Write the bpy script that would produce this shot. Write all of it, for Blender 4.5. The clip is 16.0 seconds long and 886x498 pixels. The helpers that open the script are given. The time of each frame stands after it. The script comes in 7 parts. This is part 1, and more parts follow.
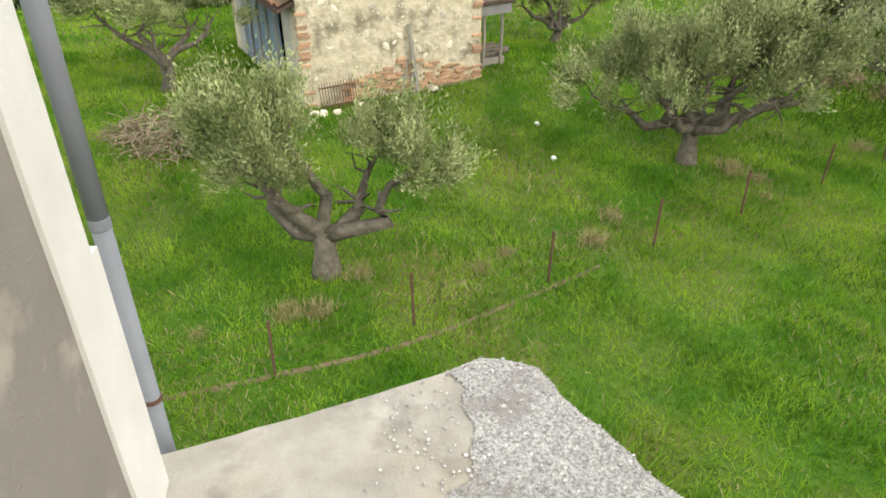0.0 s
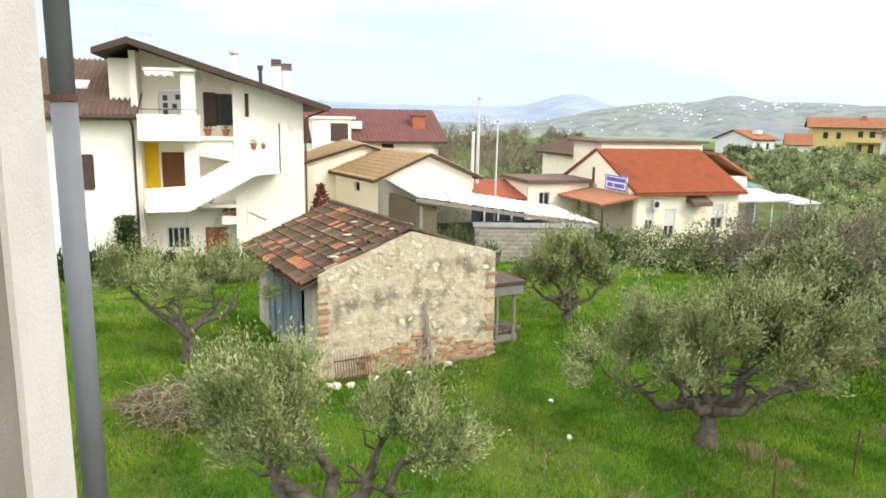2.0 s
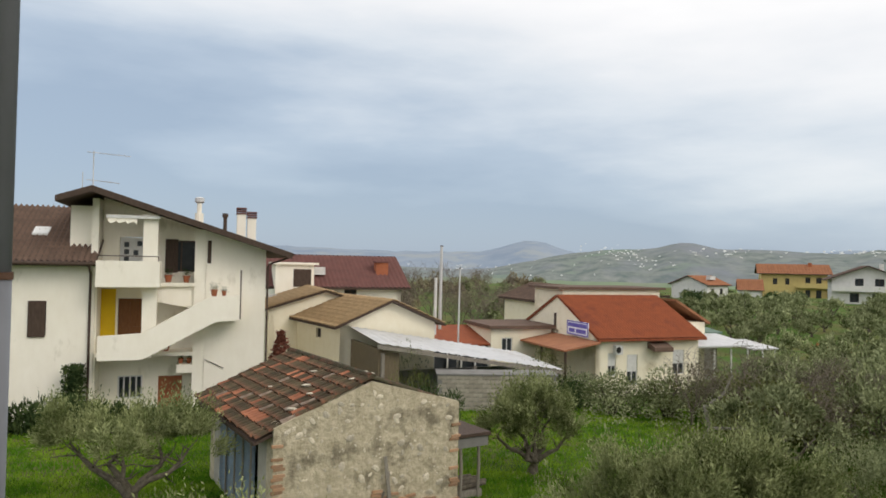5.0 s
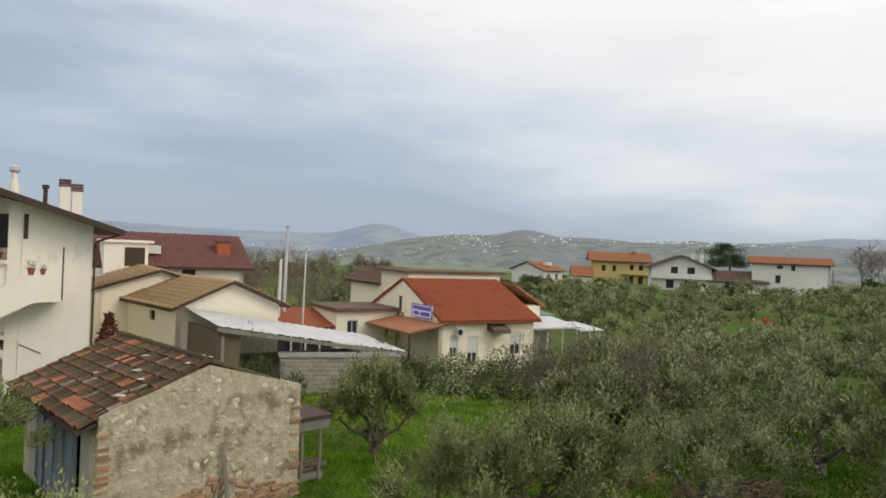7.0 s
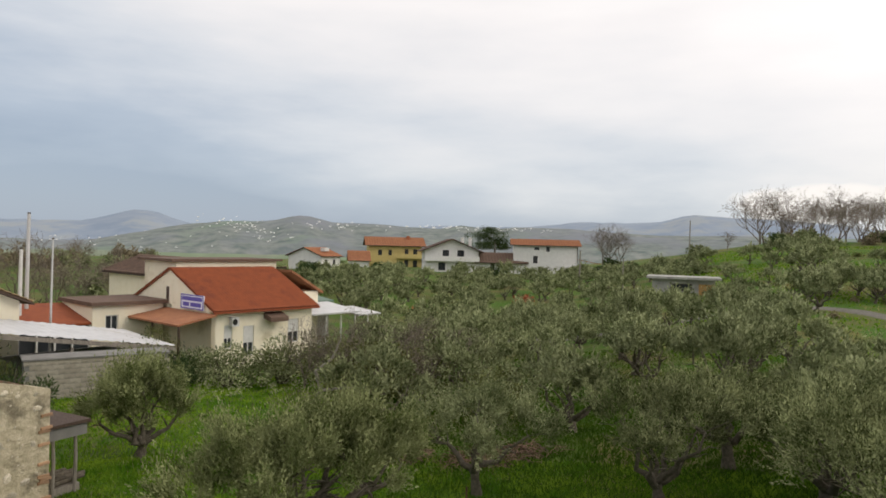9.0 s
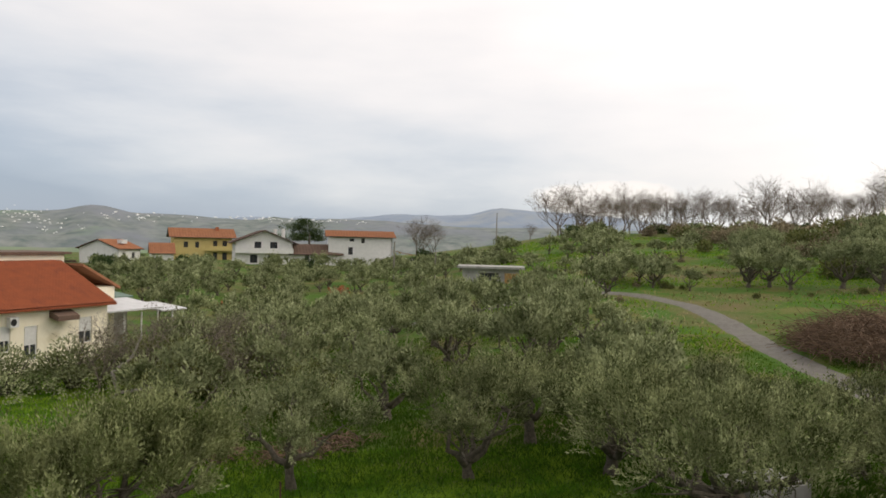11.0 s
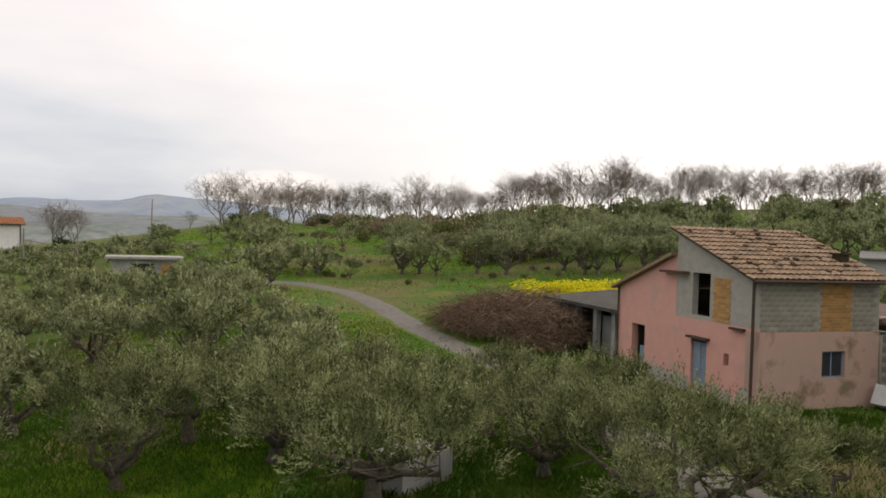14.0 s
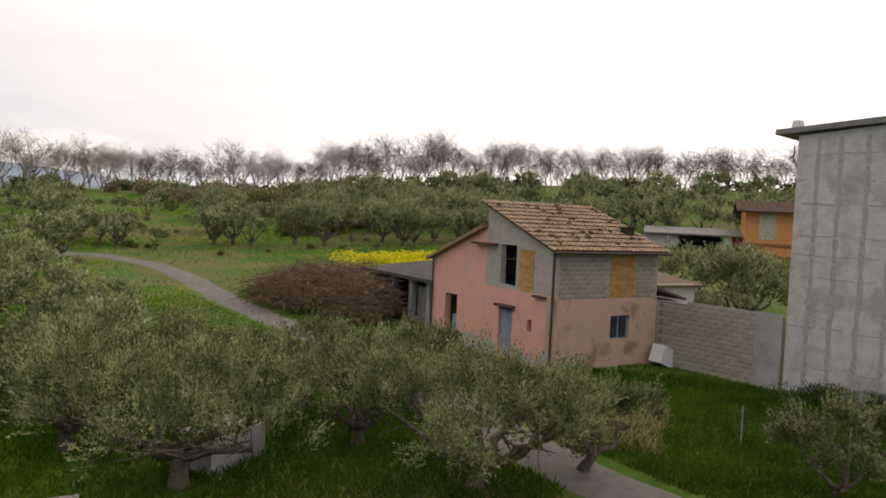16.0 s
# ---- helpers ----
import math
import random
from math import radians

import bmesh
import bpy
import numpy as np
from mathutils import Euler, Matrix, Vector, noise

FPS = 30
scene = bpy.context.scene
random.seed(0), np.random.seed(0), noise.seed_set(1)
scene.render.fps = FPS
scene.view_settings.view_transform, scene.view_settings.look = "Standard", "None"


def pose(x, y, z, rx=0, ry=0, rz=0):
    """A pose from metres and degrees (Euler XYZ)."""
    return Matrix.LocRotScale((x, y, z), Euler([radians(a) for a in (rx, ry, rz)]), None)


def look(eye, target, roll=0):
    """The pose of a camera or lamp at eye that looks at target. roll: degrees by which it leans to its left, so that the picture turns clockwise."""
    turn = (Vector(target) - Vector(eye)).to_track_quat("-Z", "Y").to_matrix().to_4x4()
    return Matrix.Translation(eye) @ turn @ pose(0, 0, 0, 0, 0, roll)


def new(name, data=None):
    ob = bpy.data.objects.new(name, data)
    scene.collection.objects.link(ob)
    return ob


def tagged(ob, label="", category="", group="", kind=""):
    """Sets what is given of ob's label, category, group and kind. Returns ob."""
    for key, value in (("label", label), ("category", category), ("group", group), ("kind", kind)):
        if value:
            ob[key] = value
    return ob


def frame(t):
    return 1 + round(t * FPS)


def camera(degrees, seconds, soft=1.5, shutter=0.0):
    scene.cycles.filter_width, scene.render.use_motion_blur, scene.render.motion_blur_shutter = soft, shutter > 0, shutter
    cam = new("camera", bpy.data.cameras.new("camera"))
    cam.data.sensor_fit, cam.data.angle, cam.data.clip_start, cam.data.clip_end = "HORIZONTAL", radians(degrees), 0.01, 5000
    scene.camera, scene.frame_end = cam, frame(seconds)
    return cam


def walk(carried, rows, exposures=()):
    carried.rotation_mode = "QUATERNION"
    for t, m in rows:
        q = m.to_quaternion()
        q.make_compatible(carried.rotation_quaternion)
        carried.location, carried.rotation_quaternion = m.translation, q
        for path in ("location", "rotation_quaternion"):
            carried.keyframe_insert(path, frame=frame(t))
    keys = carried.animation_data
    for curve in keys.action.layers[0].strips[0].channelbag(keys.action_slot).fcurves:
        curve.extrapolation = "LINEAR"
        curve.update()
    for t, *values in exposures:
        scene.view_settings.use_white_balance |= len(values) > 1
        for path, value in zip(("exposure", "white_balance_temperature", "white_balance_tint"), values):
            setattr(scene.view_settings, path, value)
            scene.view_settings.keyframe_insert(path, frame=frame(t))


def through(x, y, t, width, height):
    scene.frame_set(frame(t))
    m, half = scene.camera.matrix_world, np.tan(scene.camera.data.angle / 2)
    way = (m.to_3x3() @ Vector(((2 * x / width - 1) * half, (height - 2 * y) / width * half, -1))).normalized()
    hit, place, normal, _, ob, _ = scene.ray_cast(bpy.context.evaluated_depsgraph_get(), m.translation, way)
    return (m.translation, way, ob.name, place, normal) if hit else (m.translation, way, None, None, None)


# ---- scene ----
cam = camera(64.3, 16.0, soft=1.7)
PATH = [
    (0, (0.238, -0.476, 6.099), (0.226, 1.213, 5.028), 0.23),
    (0.5, (0.221, -0.475, 6.133), (0.196, 1.296, 5.205), 0.40),
    (1, (0.209, -0.473, 6.135), (0.191, 1.382, 5.387), 0.53),
    (1.5, (0.212, -0.461, 6.146), (0.180, 1.460, 5.590), 0.63),
    (2, (0.210, -0.442, 6.162), (0.152, 1.523, 5.796), 0.96),
    (2.5, (0.213, -0.428, 6.184), (0.131, 1.561, 5.996), 1.06),
    (3, (0.219, -0.406, 6.206), (0.138, 1.591, 6.144), 1.25),
    (5.5, (0.228, -0.345, 6.271), (0.344, 1.651, 6.314), 1.26),
    (6, (0.251, -0.410, 6.283), (0.463, 1.579, 6.313), 1.71),
    (6.5, (0.268, -0.470, 6.283), (0.580, 1.506, 6.299), 2.41),
    (7, (0.264, -0.481, 6.280), (0.728, 1.464, 6.285), 2.37),
    (7.5, (0.266, -0.467, 6.272), (0.901, 1.430, 6.269), 2.13),
    (8, (0.269, -0.452, 6.271), (1.064, 1.383, 6.269), 1.80),
    (10.5, (0.253, -0.502, 6.222), (1.595, 0.980, 6.191), 1.48),
    (11, (0.271, -0.497, 6.215), (1.718, 0.883, 6.190), 1.39),
    (11.5, (0.303, -0.475, 6.208), (1.851, 0.791, 6.187), 1.49),
    (12, (0.331, -0.446, 6.201), (1.986, 0.678, 6.186), 1.94),
    (12.5, (0.361, -0.412, 6.195), (2.118, 0.543, 6.190), 2.05),
    (13, (0.386, -0.386, 6.190), (2.231, 0.386, 6.186), 1.70),
    (13.5, (0.410, -0.401, 6.183), (2.296, 0.263, 6.163), 1.80),
    (14, (0.425, -0.446, 6.181), (2.339, 0.134, 6.153), 1.80),
    (14.5, (0.434, -0.480, 6.180), (2.374, 0.006, 6.143), 1.65),
    (15, (0.437, -0.507, 6.180), (2.402, -0.143, 6.124), 1.71),
    (15.5, (0.432, -0.529, 6.181), (2.416, -0.297, 6.097), 1.99),
    (16, (0.429, -0.531, 6.188), (2.426, -0.456, 6.098), 2.62),
]
EXPOSURES = [(0.0, 1.1, 6600, 8), (1.5, 1.25, 6500, 9), (2.2, 0.88, 6500, 10), (3.0, 0.33, 6500, 10), (4.0, 0.05, 6600, 10), (5.5, -0.1, 6650, 11), (8.0, -0.15, 6800, 13),(12.5,-0.1,7000,15),(16.0,-0.12,7150,18)]
walk(cam, [(t, look(e, g, r)) for t, e, g, r in PATH], EXPOSURES)

# ---- world, sun ----
SUN_AZ, SUN_EL = 128.0, 38.0
CLOUD_AZ = 59.5
world = bpy.data.worlds.new("overcast_sky")
scene.world = world
world.use_nodes = True
wn, wl = world.node_tree.nodes, world.node_tree.links
wn.clear()


def wnode(kind, **values):
    n = wn.new(kind)
    for i, v in values.get("ins", {}).items():
        n.inputs[i].default_value = v
    return n


sky = wnode("ShaderNodeTexSky")
sky.sky_type, sky.sun_disc = "NISHITA", False
sky.sun_elevation, sky.sun_rotation = radians(SUN_EL), radians(SUN_AZ)
coord = wnode("ShaderNodeTexCoord")
sunward = wnode("ShaderNodeVectorMath")
sunward.operation = "DOT_PRODUCT"
sunward.inputs[1].default_value = (math.sin(radians(124)) * 0.36, math.cos(radians(124)) * 0.36, 1.4)
wl.new(coord.outputs["Generated"], sunward.inputs[0])
stretch = wnode("ShaderNodeMapping")
stretch.inputs["Scale"].default_value = (1.0, 1.0, 4.0)
wl.new(coord.outputs["Generated"], stretch.inputs["Vector"])
clouds = wnode("ShaderNodeTexNoise")
clouds.inputs["Scale"].default_value, clouds.inputs["Detail"].default_value = 1.9, 7.0
clouds.inputs["Roughness"].default_value = 0.52
wl.new(stretch.outputs[0], clouds.inputs["Vector"])
mixin = wnode("ShaderNodeMath")
mixin.operation = "MULTIPLY_ADD"
mixin.inputs[1].default_value, mixin.inputs[2].default_value = 0.6, -0.25
wl.new(clouds.outputs["Fac"], mixin.inputs[0])
bright = wnode("ShaderNodeMath")
bright.operation = "ADD"
wl.new(sunward.outputs["Value"], bright.inputs[0])
wl.new(mixin.outputs[0], bright.inputs[1])
ramp = wnode("ShaderNodeValToRGB")
wl.new(bright.outputs[0], ramp.inputs[0])
els = ramp.color_ramp.elements
els[0].position, els[0].color = 0.0, (0.34, 0.43, 0.55, 1)
els[1].position, els[1].color = 0.6, (1.1, 1.1, 1.09, 1)
for at, tone in ((0.1, (0.44, 0.53, 0.64, 1)), (0.22, (0.68, 0.74, 0.8, 1)), (0.34, (0.86, 0.88, 0.9, 1)), (0.46, (0.98, 0.98, 0.98, 1))):
    e = els.new(at)
    e.color = tone
# a white cumulus bank low over the eastern hills
spot = wnode("ShaderNodeVectorMath")
spot.operation = "DOT_PRODUCT"
spot.inputs[1].default_value = (math.cos(radians(CLOUD_AZ)), -math.sin(radians(CLOUD_AZ)), 0.0)
wl.new(coord.outputs["Generated"], spot.inputs[0])
split = wnode("ShaderNodeSeparateXYZ")
wl.new(coord.outputs["Generated"], split.inputs[0])
puff = wnode("ShaderNodeTexNoise")
puff.inputs["Scale"].default_value, puff.inputs["Detail"].default_value = 22.0, 6.0
wl.new(coord.outputs["Generated"], puff.inputs["Vector"])


def wmath(op, a, b):
    n = wnode("ShaderNodeMath")
    n.operation = op
    for i, v in ((0, a), (1, b)):
        if isinstance(v, float):
            n.inputs[i].default_value = v
        else:
            wl.new(v, n.inputs[i])
    return n.outputs[0]


across = wmath("POWER", wmath("ABSOLUTE", wmath("DIVIDE", spot.outputs["Value"], 0.1), 0.0), 2.0)
above = wmath("POWER", wmath("ABSOLUTE", wmath("DIVIDE", wmath("SUBTRACT", split.outputs["Z"], 0.062), 0.026), 0.0), 2.0)
body = wmath("ADD", wmath("ADD", across, above), wmath("MULTIPLY", puff.outputs["Fac"], 1.3))
bank = wnode("ShaderNodeMapRange")
bank.inputs["From Min"].default_value, bank.inputs["From Max"].default_value = 1.75, 1.3
wl.new(body, bank.inputs["Value"])
bank_mix = wnode("ShaderNodeMix")
bank_mix.data_type = "RGBA"
bank_mix.inputs[7].default_value = (0.99, 0.98, 0.96, 1)
wl.new(bank.outputs[0], bank_mix.inputs["Factor"])
wl.new(ramp.outputs[0], bank_mix.inputs[6])
back_sky, back_cloud, add = wnode("ShaderNodeBackground"), wnode("ShaderNodeBackground"), wnode("ShaderNodeAddShader")
back_sky.inputs["Strength"].default_value = 0.02
back_cloud.inputs["Strength"].default_value = 1.0
wl.new(sky.outputs[0], back_sky.inputs["Color"])
wl.new(bank_mix.outputs[2], back_cloud.inputs["Color"])
wl.new(back_sky.outputs[0], add.inputs[0])
wl.new(back_cloud.outputs[0], add.inputs[1])
wout = wnode("ShaderNodeOutputWorld")
wl.new(add.outputs[0], wout.inputs["Surface"])
sun = new("sun", bpy.data.lights.new("sun", "SUN"))
sun.data.energy, sun.data.angle, sun.data.color = 0.95, radians(25), (1.0, 0.93, 0.82)
sun.matrix_world = look((0, 0, 60), (-math.sin(radians(SUN_AZ)) * 60, -math.cos(radians(SUN_AZ)) * 60, 60 - 60 * math.tan(radians(SUN_EL))))


# ---- materials ----
def material(name, base, second=None, scale=4.0, rough=0.85, bump=0.3, bump_scale=40.0, metal=0.0, relief=0.02, per="", spread=0.0,
             third=None, third_scale=0.6, third_at=0.56, fourth=None, fourth_scale=0.05, detail=6.0, stretch_by=(1, 1, 1), glow=0.0, sheen=0.0):
    """A procedural surface: base and second tone mixed by noise, third as larger stains, fine relief, variation per piece."""
    m = bpy.data.materials.new(name)
    m.use_nodes = True
    nd, lk = m.node_tree.nodes, m.node_tree.links
    b = nd["Principled BSDF"]
    tc = nd.new("ShaderNodeTexCoord")
    mp = nd.new("ShaderNodeMapping")
    mp.inputs["Scale"].default_value = stretch_by
    lk.new(tc.outputs["Object"], mp.inputs["Vector"])
    second = second or tuple(c * 0.75 for c in base)

    def noise_node(s, d=detail):
        n = nd.new("ShaderNodeTexNoise")
        n.inputs["Scale"].default_value, n.inputs["Detail"].default_value = s, d
        n.inputs["Roughness"].default_value = 0.62
        lk.new(mp.outputs[0], n.inputs["Vector"])
        return n

    def mixed(fac, a, c, lo, hi):
        r = nd.new("ShaderNodeMapRange")
        r.inputs["From Min"].default_value, r.inputs["From Max"].default_value = lo, hi
        lk.new(fac, r.inputs["Value"])
        x = nd.new("ShaderNodeMix")
        x.data_type = "RGBA"
        lk.new(r.outputs[0], x.inputs["Factor"])
        for k, v in ((6, a), (7, c)):
            if isinstance(v, tuple):
                x.inputs[k].default_value = (*v, 1)
            else:
                lk.new(v, x.inputs[k])
        return x.outputs[2]

    n1 = noise_node(scale)
    col = mixed(n1.outputs["Fac"], base, second, 0.35, 0.65)
    if third:
        n2 = noise_node(third_scale, 4.0)
        col = mixed(n2.outputs["Fac"], col, third, third_at, third_at + 0.12)
    if fourth:
        n4 = noise_node(fourth_scale, 7.0)
        col = mixed(n4.outputs["Fac"], col, fourth, 0.47, 0.66)
    if per:
        src = nd.new("ShaderNodeObjectInfo" if per == "object" else "ShaderNodeNewGeometry")
        hs = nd.new("ShaderNodeHueSaturation")
        vr = nd.new("ShaderNodeMapRange")
        vr.inputs["To Min"].default_value, vr.inputs["To Max"].default_value = 1 - spread, 1 + spread
        lk.new(src.outputs["Random" if per == "object" else "Random Per Island"], vr.inputs["Value"])
        lk.new(vr.outputs[0], hs.inputs["Value"])
        lk.new(col, hs.inputs["Color"])
        col = hs.outputs[0]
    lk.new(col, b.inputs["Base Color"])
    b.inputs["Roughness"].default_value, b.inputs["Metallic"].default_value = rough, metal
    b.inputs["Specular IOR Level"].default_value = 0.25
    if bump:
        n3 = noise_node(bump_scale, 5.0)
        bp = nd.new("ShaderNodeBump")
        bp.inputs["Strength"].default_value, bp.inputs["Distance"].default_value = bump, relief
        lk.new(n3.outputs["Fac"], bp.inputs["Height"])
        lk.new(bp.outputs[0], b.inputs["Normal"])
    # glow: emits the surface's own colour; holds the haze of the far land
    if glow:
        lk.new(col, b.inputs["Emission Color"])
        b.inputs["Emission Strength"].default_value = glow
    return m


def leaf_material(name, dark, light, spread=0.4, clump_scale=2.2, through=0.18):
    """Foliage: tone per leaf between dark and light, with light shining through."""
    m = bpy.data.materials.new(name)
    m.use_nodes = True
    nd, lk = m.node_tree.nodes, m.node_tree.links
    b = nd["Principled BSDF"]
    g = nd.new("ShaderNodeNewGeometry")
    r = nd.new("ShaderNodeValToRGB")
    r.color_ramp.elements[0].color, r.color_ramp.elements[1].color = (*dark, 1), (*light, 1)
    r.color_ramp.elements[0].position, r.color_ramp.elements[1].position = 0.2, 0.85
    tc = nd.new("ShaderNodeTexCoord")
    clump = nd.new("ShaderNodeTexNoise")
    clump.inputs["Scale"].default_value, clump.inputs["Detail"].default_value = clump_scale, 2.5
    lk.new(tc.outputs["Object"], clump.inputs["Vector"])
    wide_tone = nd.new("ShaderNodeMapRange")
    wide_tone.inputs["From Min"].default_value, wide_tone.inputs["From Max"].default_value = 0.34, 0.66
    lk.new(clump.outputs["Fac"], wide_tone.inputs["Value"])
    tone = nd.new("ShaderNodeMix")
    tone.inputs["Factor"].default_value = 0.62
    lk.new(g.outputs["Random Per Island"], tone.inputs[2])
    lk.new(wide_tone.outputs[0], tone.inputs[3])
    lk.new(tone.outputs[0], r.inputs[0])
    o = nd.new("ShaderNodeObjectInfo")
    hs = nd.new("ShaderNodeHueSaturation")
    vr = nd.new("ShaderNodeMapRange")
    vr.inputs["To Min"].default_value, vr.inputs["To Max"].default_value = 1 - spread / 2, 1 + spread / 2
    lk.new(o.outputs["Random"], vr.inputs["Value"])
    lk.new(vr.outputs[0], hs.inputs["Value"])
    lk.new(r.outputs[0], hs.inputs["Color"])
    lk.new(hs.outputs[0], b.inputs["Base Color"])
    b.inputs["Roughness"].default_value = 0.85
    b.inputs["Specular IOR Level"].default_value = 0.08
    t = nd.new("ShaderNodeBsdfTranslucent")
    lk.new(hs.outputs[0], t.inputs["Color"])
    mx = nd.new("ShaderNodeMixShader")
    mx.inputs[0].default_value = through
    lk.new(b.outputs[0], mx.inputs[1])
    lk.new(t.outputs[0], mx.inputs[2])
    lk.new(mx.outputs[0], nd["Material Output"].inputs["Surface"])
    return m


M_GRASS = material("meadow", (0.034, 0.1, 0.006), (0.072, 0.138, 0.011), 2.2, 1.0, 0.9, 11.0, relief=0.05, third=(0.125, 0.13, 0.032), third_scale=0.2, third_at=0.5, fourth=(0.135, 0.112, 0.046), fourth_scale=0.11)
M_SCRUBBLADE = leaf_material("brown_dead_grass", (0.1, 0.075, 0.035), (0.22, 0.165, 0.08), 0.0, 0.2)
M_BLADE = leaf_material("grass_blades", (0.075, 0.2, 0.011), (0.25, 0.385, 0.034), 0.0, 0.9, 0.4)
# Darker grass tone: random tufts, and shade under the olives painted in.
M_BLADE_DARK = leaf_material("dark_grass_blades_part_shade", (0.05, 0.11, 0.008), (0.09, 0.165, 0.016), 0.0, 0.4, 0.5)
M_BLADE_DRY = leaf_material("dry_grass_blades", (0.24, 0.2, 0.09), (0.42, 0.36, 0.2), 0.0)
# Weed green, darkened further to hold the shade under and between the olives.
M_LUSH = leaf_material("lush_weeds_shade_darkened", (0.036, 0.085, 0.008), (0.08, 0.15, 0.015), 0.0, 0.6, 0.45)
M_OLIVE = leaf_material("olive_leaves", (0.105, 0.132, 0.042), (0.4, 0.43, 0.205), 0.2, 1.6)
# Darker copy of the olive leaves; shade inside the crowns is painted in.
M_OLIVE_DARK = leaf_material("olive_leaves_painted_shade", (0.05, 0.066, 0.02), (0.33, 0.355, 0.175), 0.3, 1.5, 0.12)
M_SHRUB = leaf_material("evergreen_leaves", (0.03, 0.055, 0.02), (0.09, 0.125, 0.045), 0.3)
M_SPRING = leaf_material("spring_leaves", (0.075, 0.085, 0.028), (0.2, 0.21, 0.075), 0.3)
M_YELLOW = leaf_material("yellow_flowers", (0.55, 0.5, 0.02), (0.8, 0.75, 0.05), 0.0)
M_BARK = material("olive_bark", (0.08, 0.068, 0.05), (0.16, 0.138, 0.105), 9.0, 0.95, 0.9, 30.0)
M_BARE = material("bare_twigs", (0.2, 0.165, 0.13), (0.14, 0.115, 0.092), 3.0, 0.95, 0.2)
M_BRAMBLE = material("dry_bramble", (0.13, 0.085, 0.055), (0.2, 0.135, 0.09), 3.0, 0.95, 0.2, per="island", spread=0.45)
M_BRUSH = material("cut_brushwood", (0.16, 0.12, 0.08), (0.28, 0.22, 0.15), 3.0, 0.95, 0.2, per="island", spread=0.4)
M_ROAD = material("gravel_road", (0.18, 0.168, 0.148), (0.13, 0.122, 0.105), 2.2, 0.95, 0.6, 30.0, third=(0.17, 0.17, 0.13), third_scale=0.5)
M_PLASTER = material("cream_plaster", (0.92, 0.875, 0.765), (0.88, 0.83, 0.715), 2.0, 0.9, 0.15, 60.0, third=(0.7, 0.655, 0.54), third_scale=1.1, third_at=0.6, stretch_by=(1, 1, 0.45))
M_CREAM = material("yellowish_plaster", (0.88, 0.82, 0.66), (0.84, 0.77, 0.6), 2.0, 0.9, 0.15, 60.0, third=(0.62, 0.56, 0.4), third_scale=0.4, third_at=0.6)
M_WHITE = material("white_plaster", (0.74, 0.73, 0.7), (0.66, 0.65, 0.62), 1.5, 0.9, 0.15, 50.0)
M_GREYPLASTER = material("grey_plaster", (0.5, 0.48, 0.44), (0.42, 0.4, 0.37), 1.2, 0.9, 0.2, 50.0)
M_OCHRE = material("ochre_plaster", (0.6, 0.48, 0.2), (0.54, 0.42, 0.17), 1.2, 0.9, 0.15, 50.0)
M_ORANGE = material("orange_plaster", (0.62, 0.27, 0.11), (0.55, 0.23, 0.09), 1.2, 0.9, 0.15, 50.0)
M_PINK = material("faded_pink_plaster", (0.7, 0.37, 0.31), (0.64, 0.34, 0.28), 1.6, 0.92, 0.25, 45.0, third=(0.5, 0.36, 0.3), third_scale=0.7, third_at=0.57)
M_PINKTAN = material("weathered_pink_tan_plaster", (0.5, 0.36, 0.29), (0.58, 0.37, 0.3), 0.9, 0.92, 0.25, 45.0, third=(0.29, 0.215, 0.14), third_scale=0.7, third_at=0.53)
M_BAREPLASTER = material("bare_cement_render", (0.43, 0.405, 0.35), (0.35, 0.33, 0.285), 3.0, 0.95, 0.4, 40.0, third=(0.42, 0.38, 0.33), third_scale=1.0)
M_BRICK = material("hollow_orange_brick", (0.5, 0.29, 0.11), (0.42, 0.23, 0.09), 6.0, 0.92, 0.4, 50.0, per="object", spread=0.2)
M_BLOCK = material("concrete_block", (0.4, 0.365, 0.3), (0.29, 0.265, 0.215), 3.0, 0.95, 0.6, 60.0, third=(0.2, 0.185, 0.15), third_scale=0.9, third_at=0.52, per="object", spread=0.13)
M_CONCRETE = material("cast_concrete", (0.4, 0.39, 0.36), (0.31, 0.3, 0.28), 0.9, 0.93, 0.35, 30.0, third=(0.25, 0.245, 0.23), third_scale=0.45, third_at=0.54)
M_CONCRETE_DARK = material("dark_concrete", (0.24, 0.235, 0.22), (0.17, 0.165, 0.155), 1.4, 0.93, 0.35, 30.0)
M_SLAB = material("smooth_screed", (0.26, 0.24, 0.205), (0.37, 0.345, 0.3), 3.5, 0.9, 0.4, 60.0, third=(0.19, 0.175, 0.15), third_scale=2.2, third_at=0.5, fourth=(0.3, 0.265, 0.2), fourth_scale=0.9)
M_ROUGH = material("rough_aggregate_concrete", (0.6, 0.58, 0.55), (0.2, 0.19, 0.175), 75.0, 0.95, 1.0, 110.0, third=(0.3, 0.28, 0.26), third_scale=3.2, third_at=0.52)
M_OWNWALL = material("grey_render", (0.25, 0.225, 0.195), (0.2, 0.18, 0.155), 1.2, 0.93, 0.5, 90.0, third=(0.34, 0.3, 0.25), third_scale=2.5, third_at=0.55)
M_OWNWHITE = material("pale_edge", (0.6, 0.575, 0.535), (0.54, 0.515, 0.475), 3.0, 0.9, 0.3, 80.0, third=(0.5, 0.475, 0.43), third_scale=1.5, third_at=0.57)
M_PIPE = material("grey_plastic_pipe", (0.16, 0.166, 0.182), (0.19, 0.197, 0.215), 3.0, 0.5, 0.08, 60.0)
M_RUST = material("rusted_iron", (0.13, 0.07, 0.042), (0.085, 0.05, 0.035), 8.0, 0.9, 0.5, 60.0)
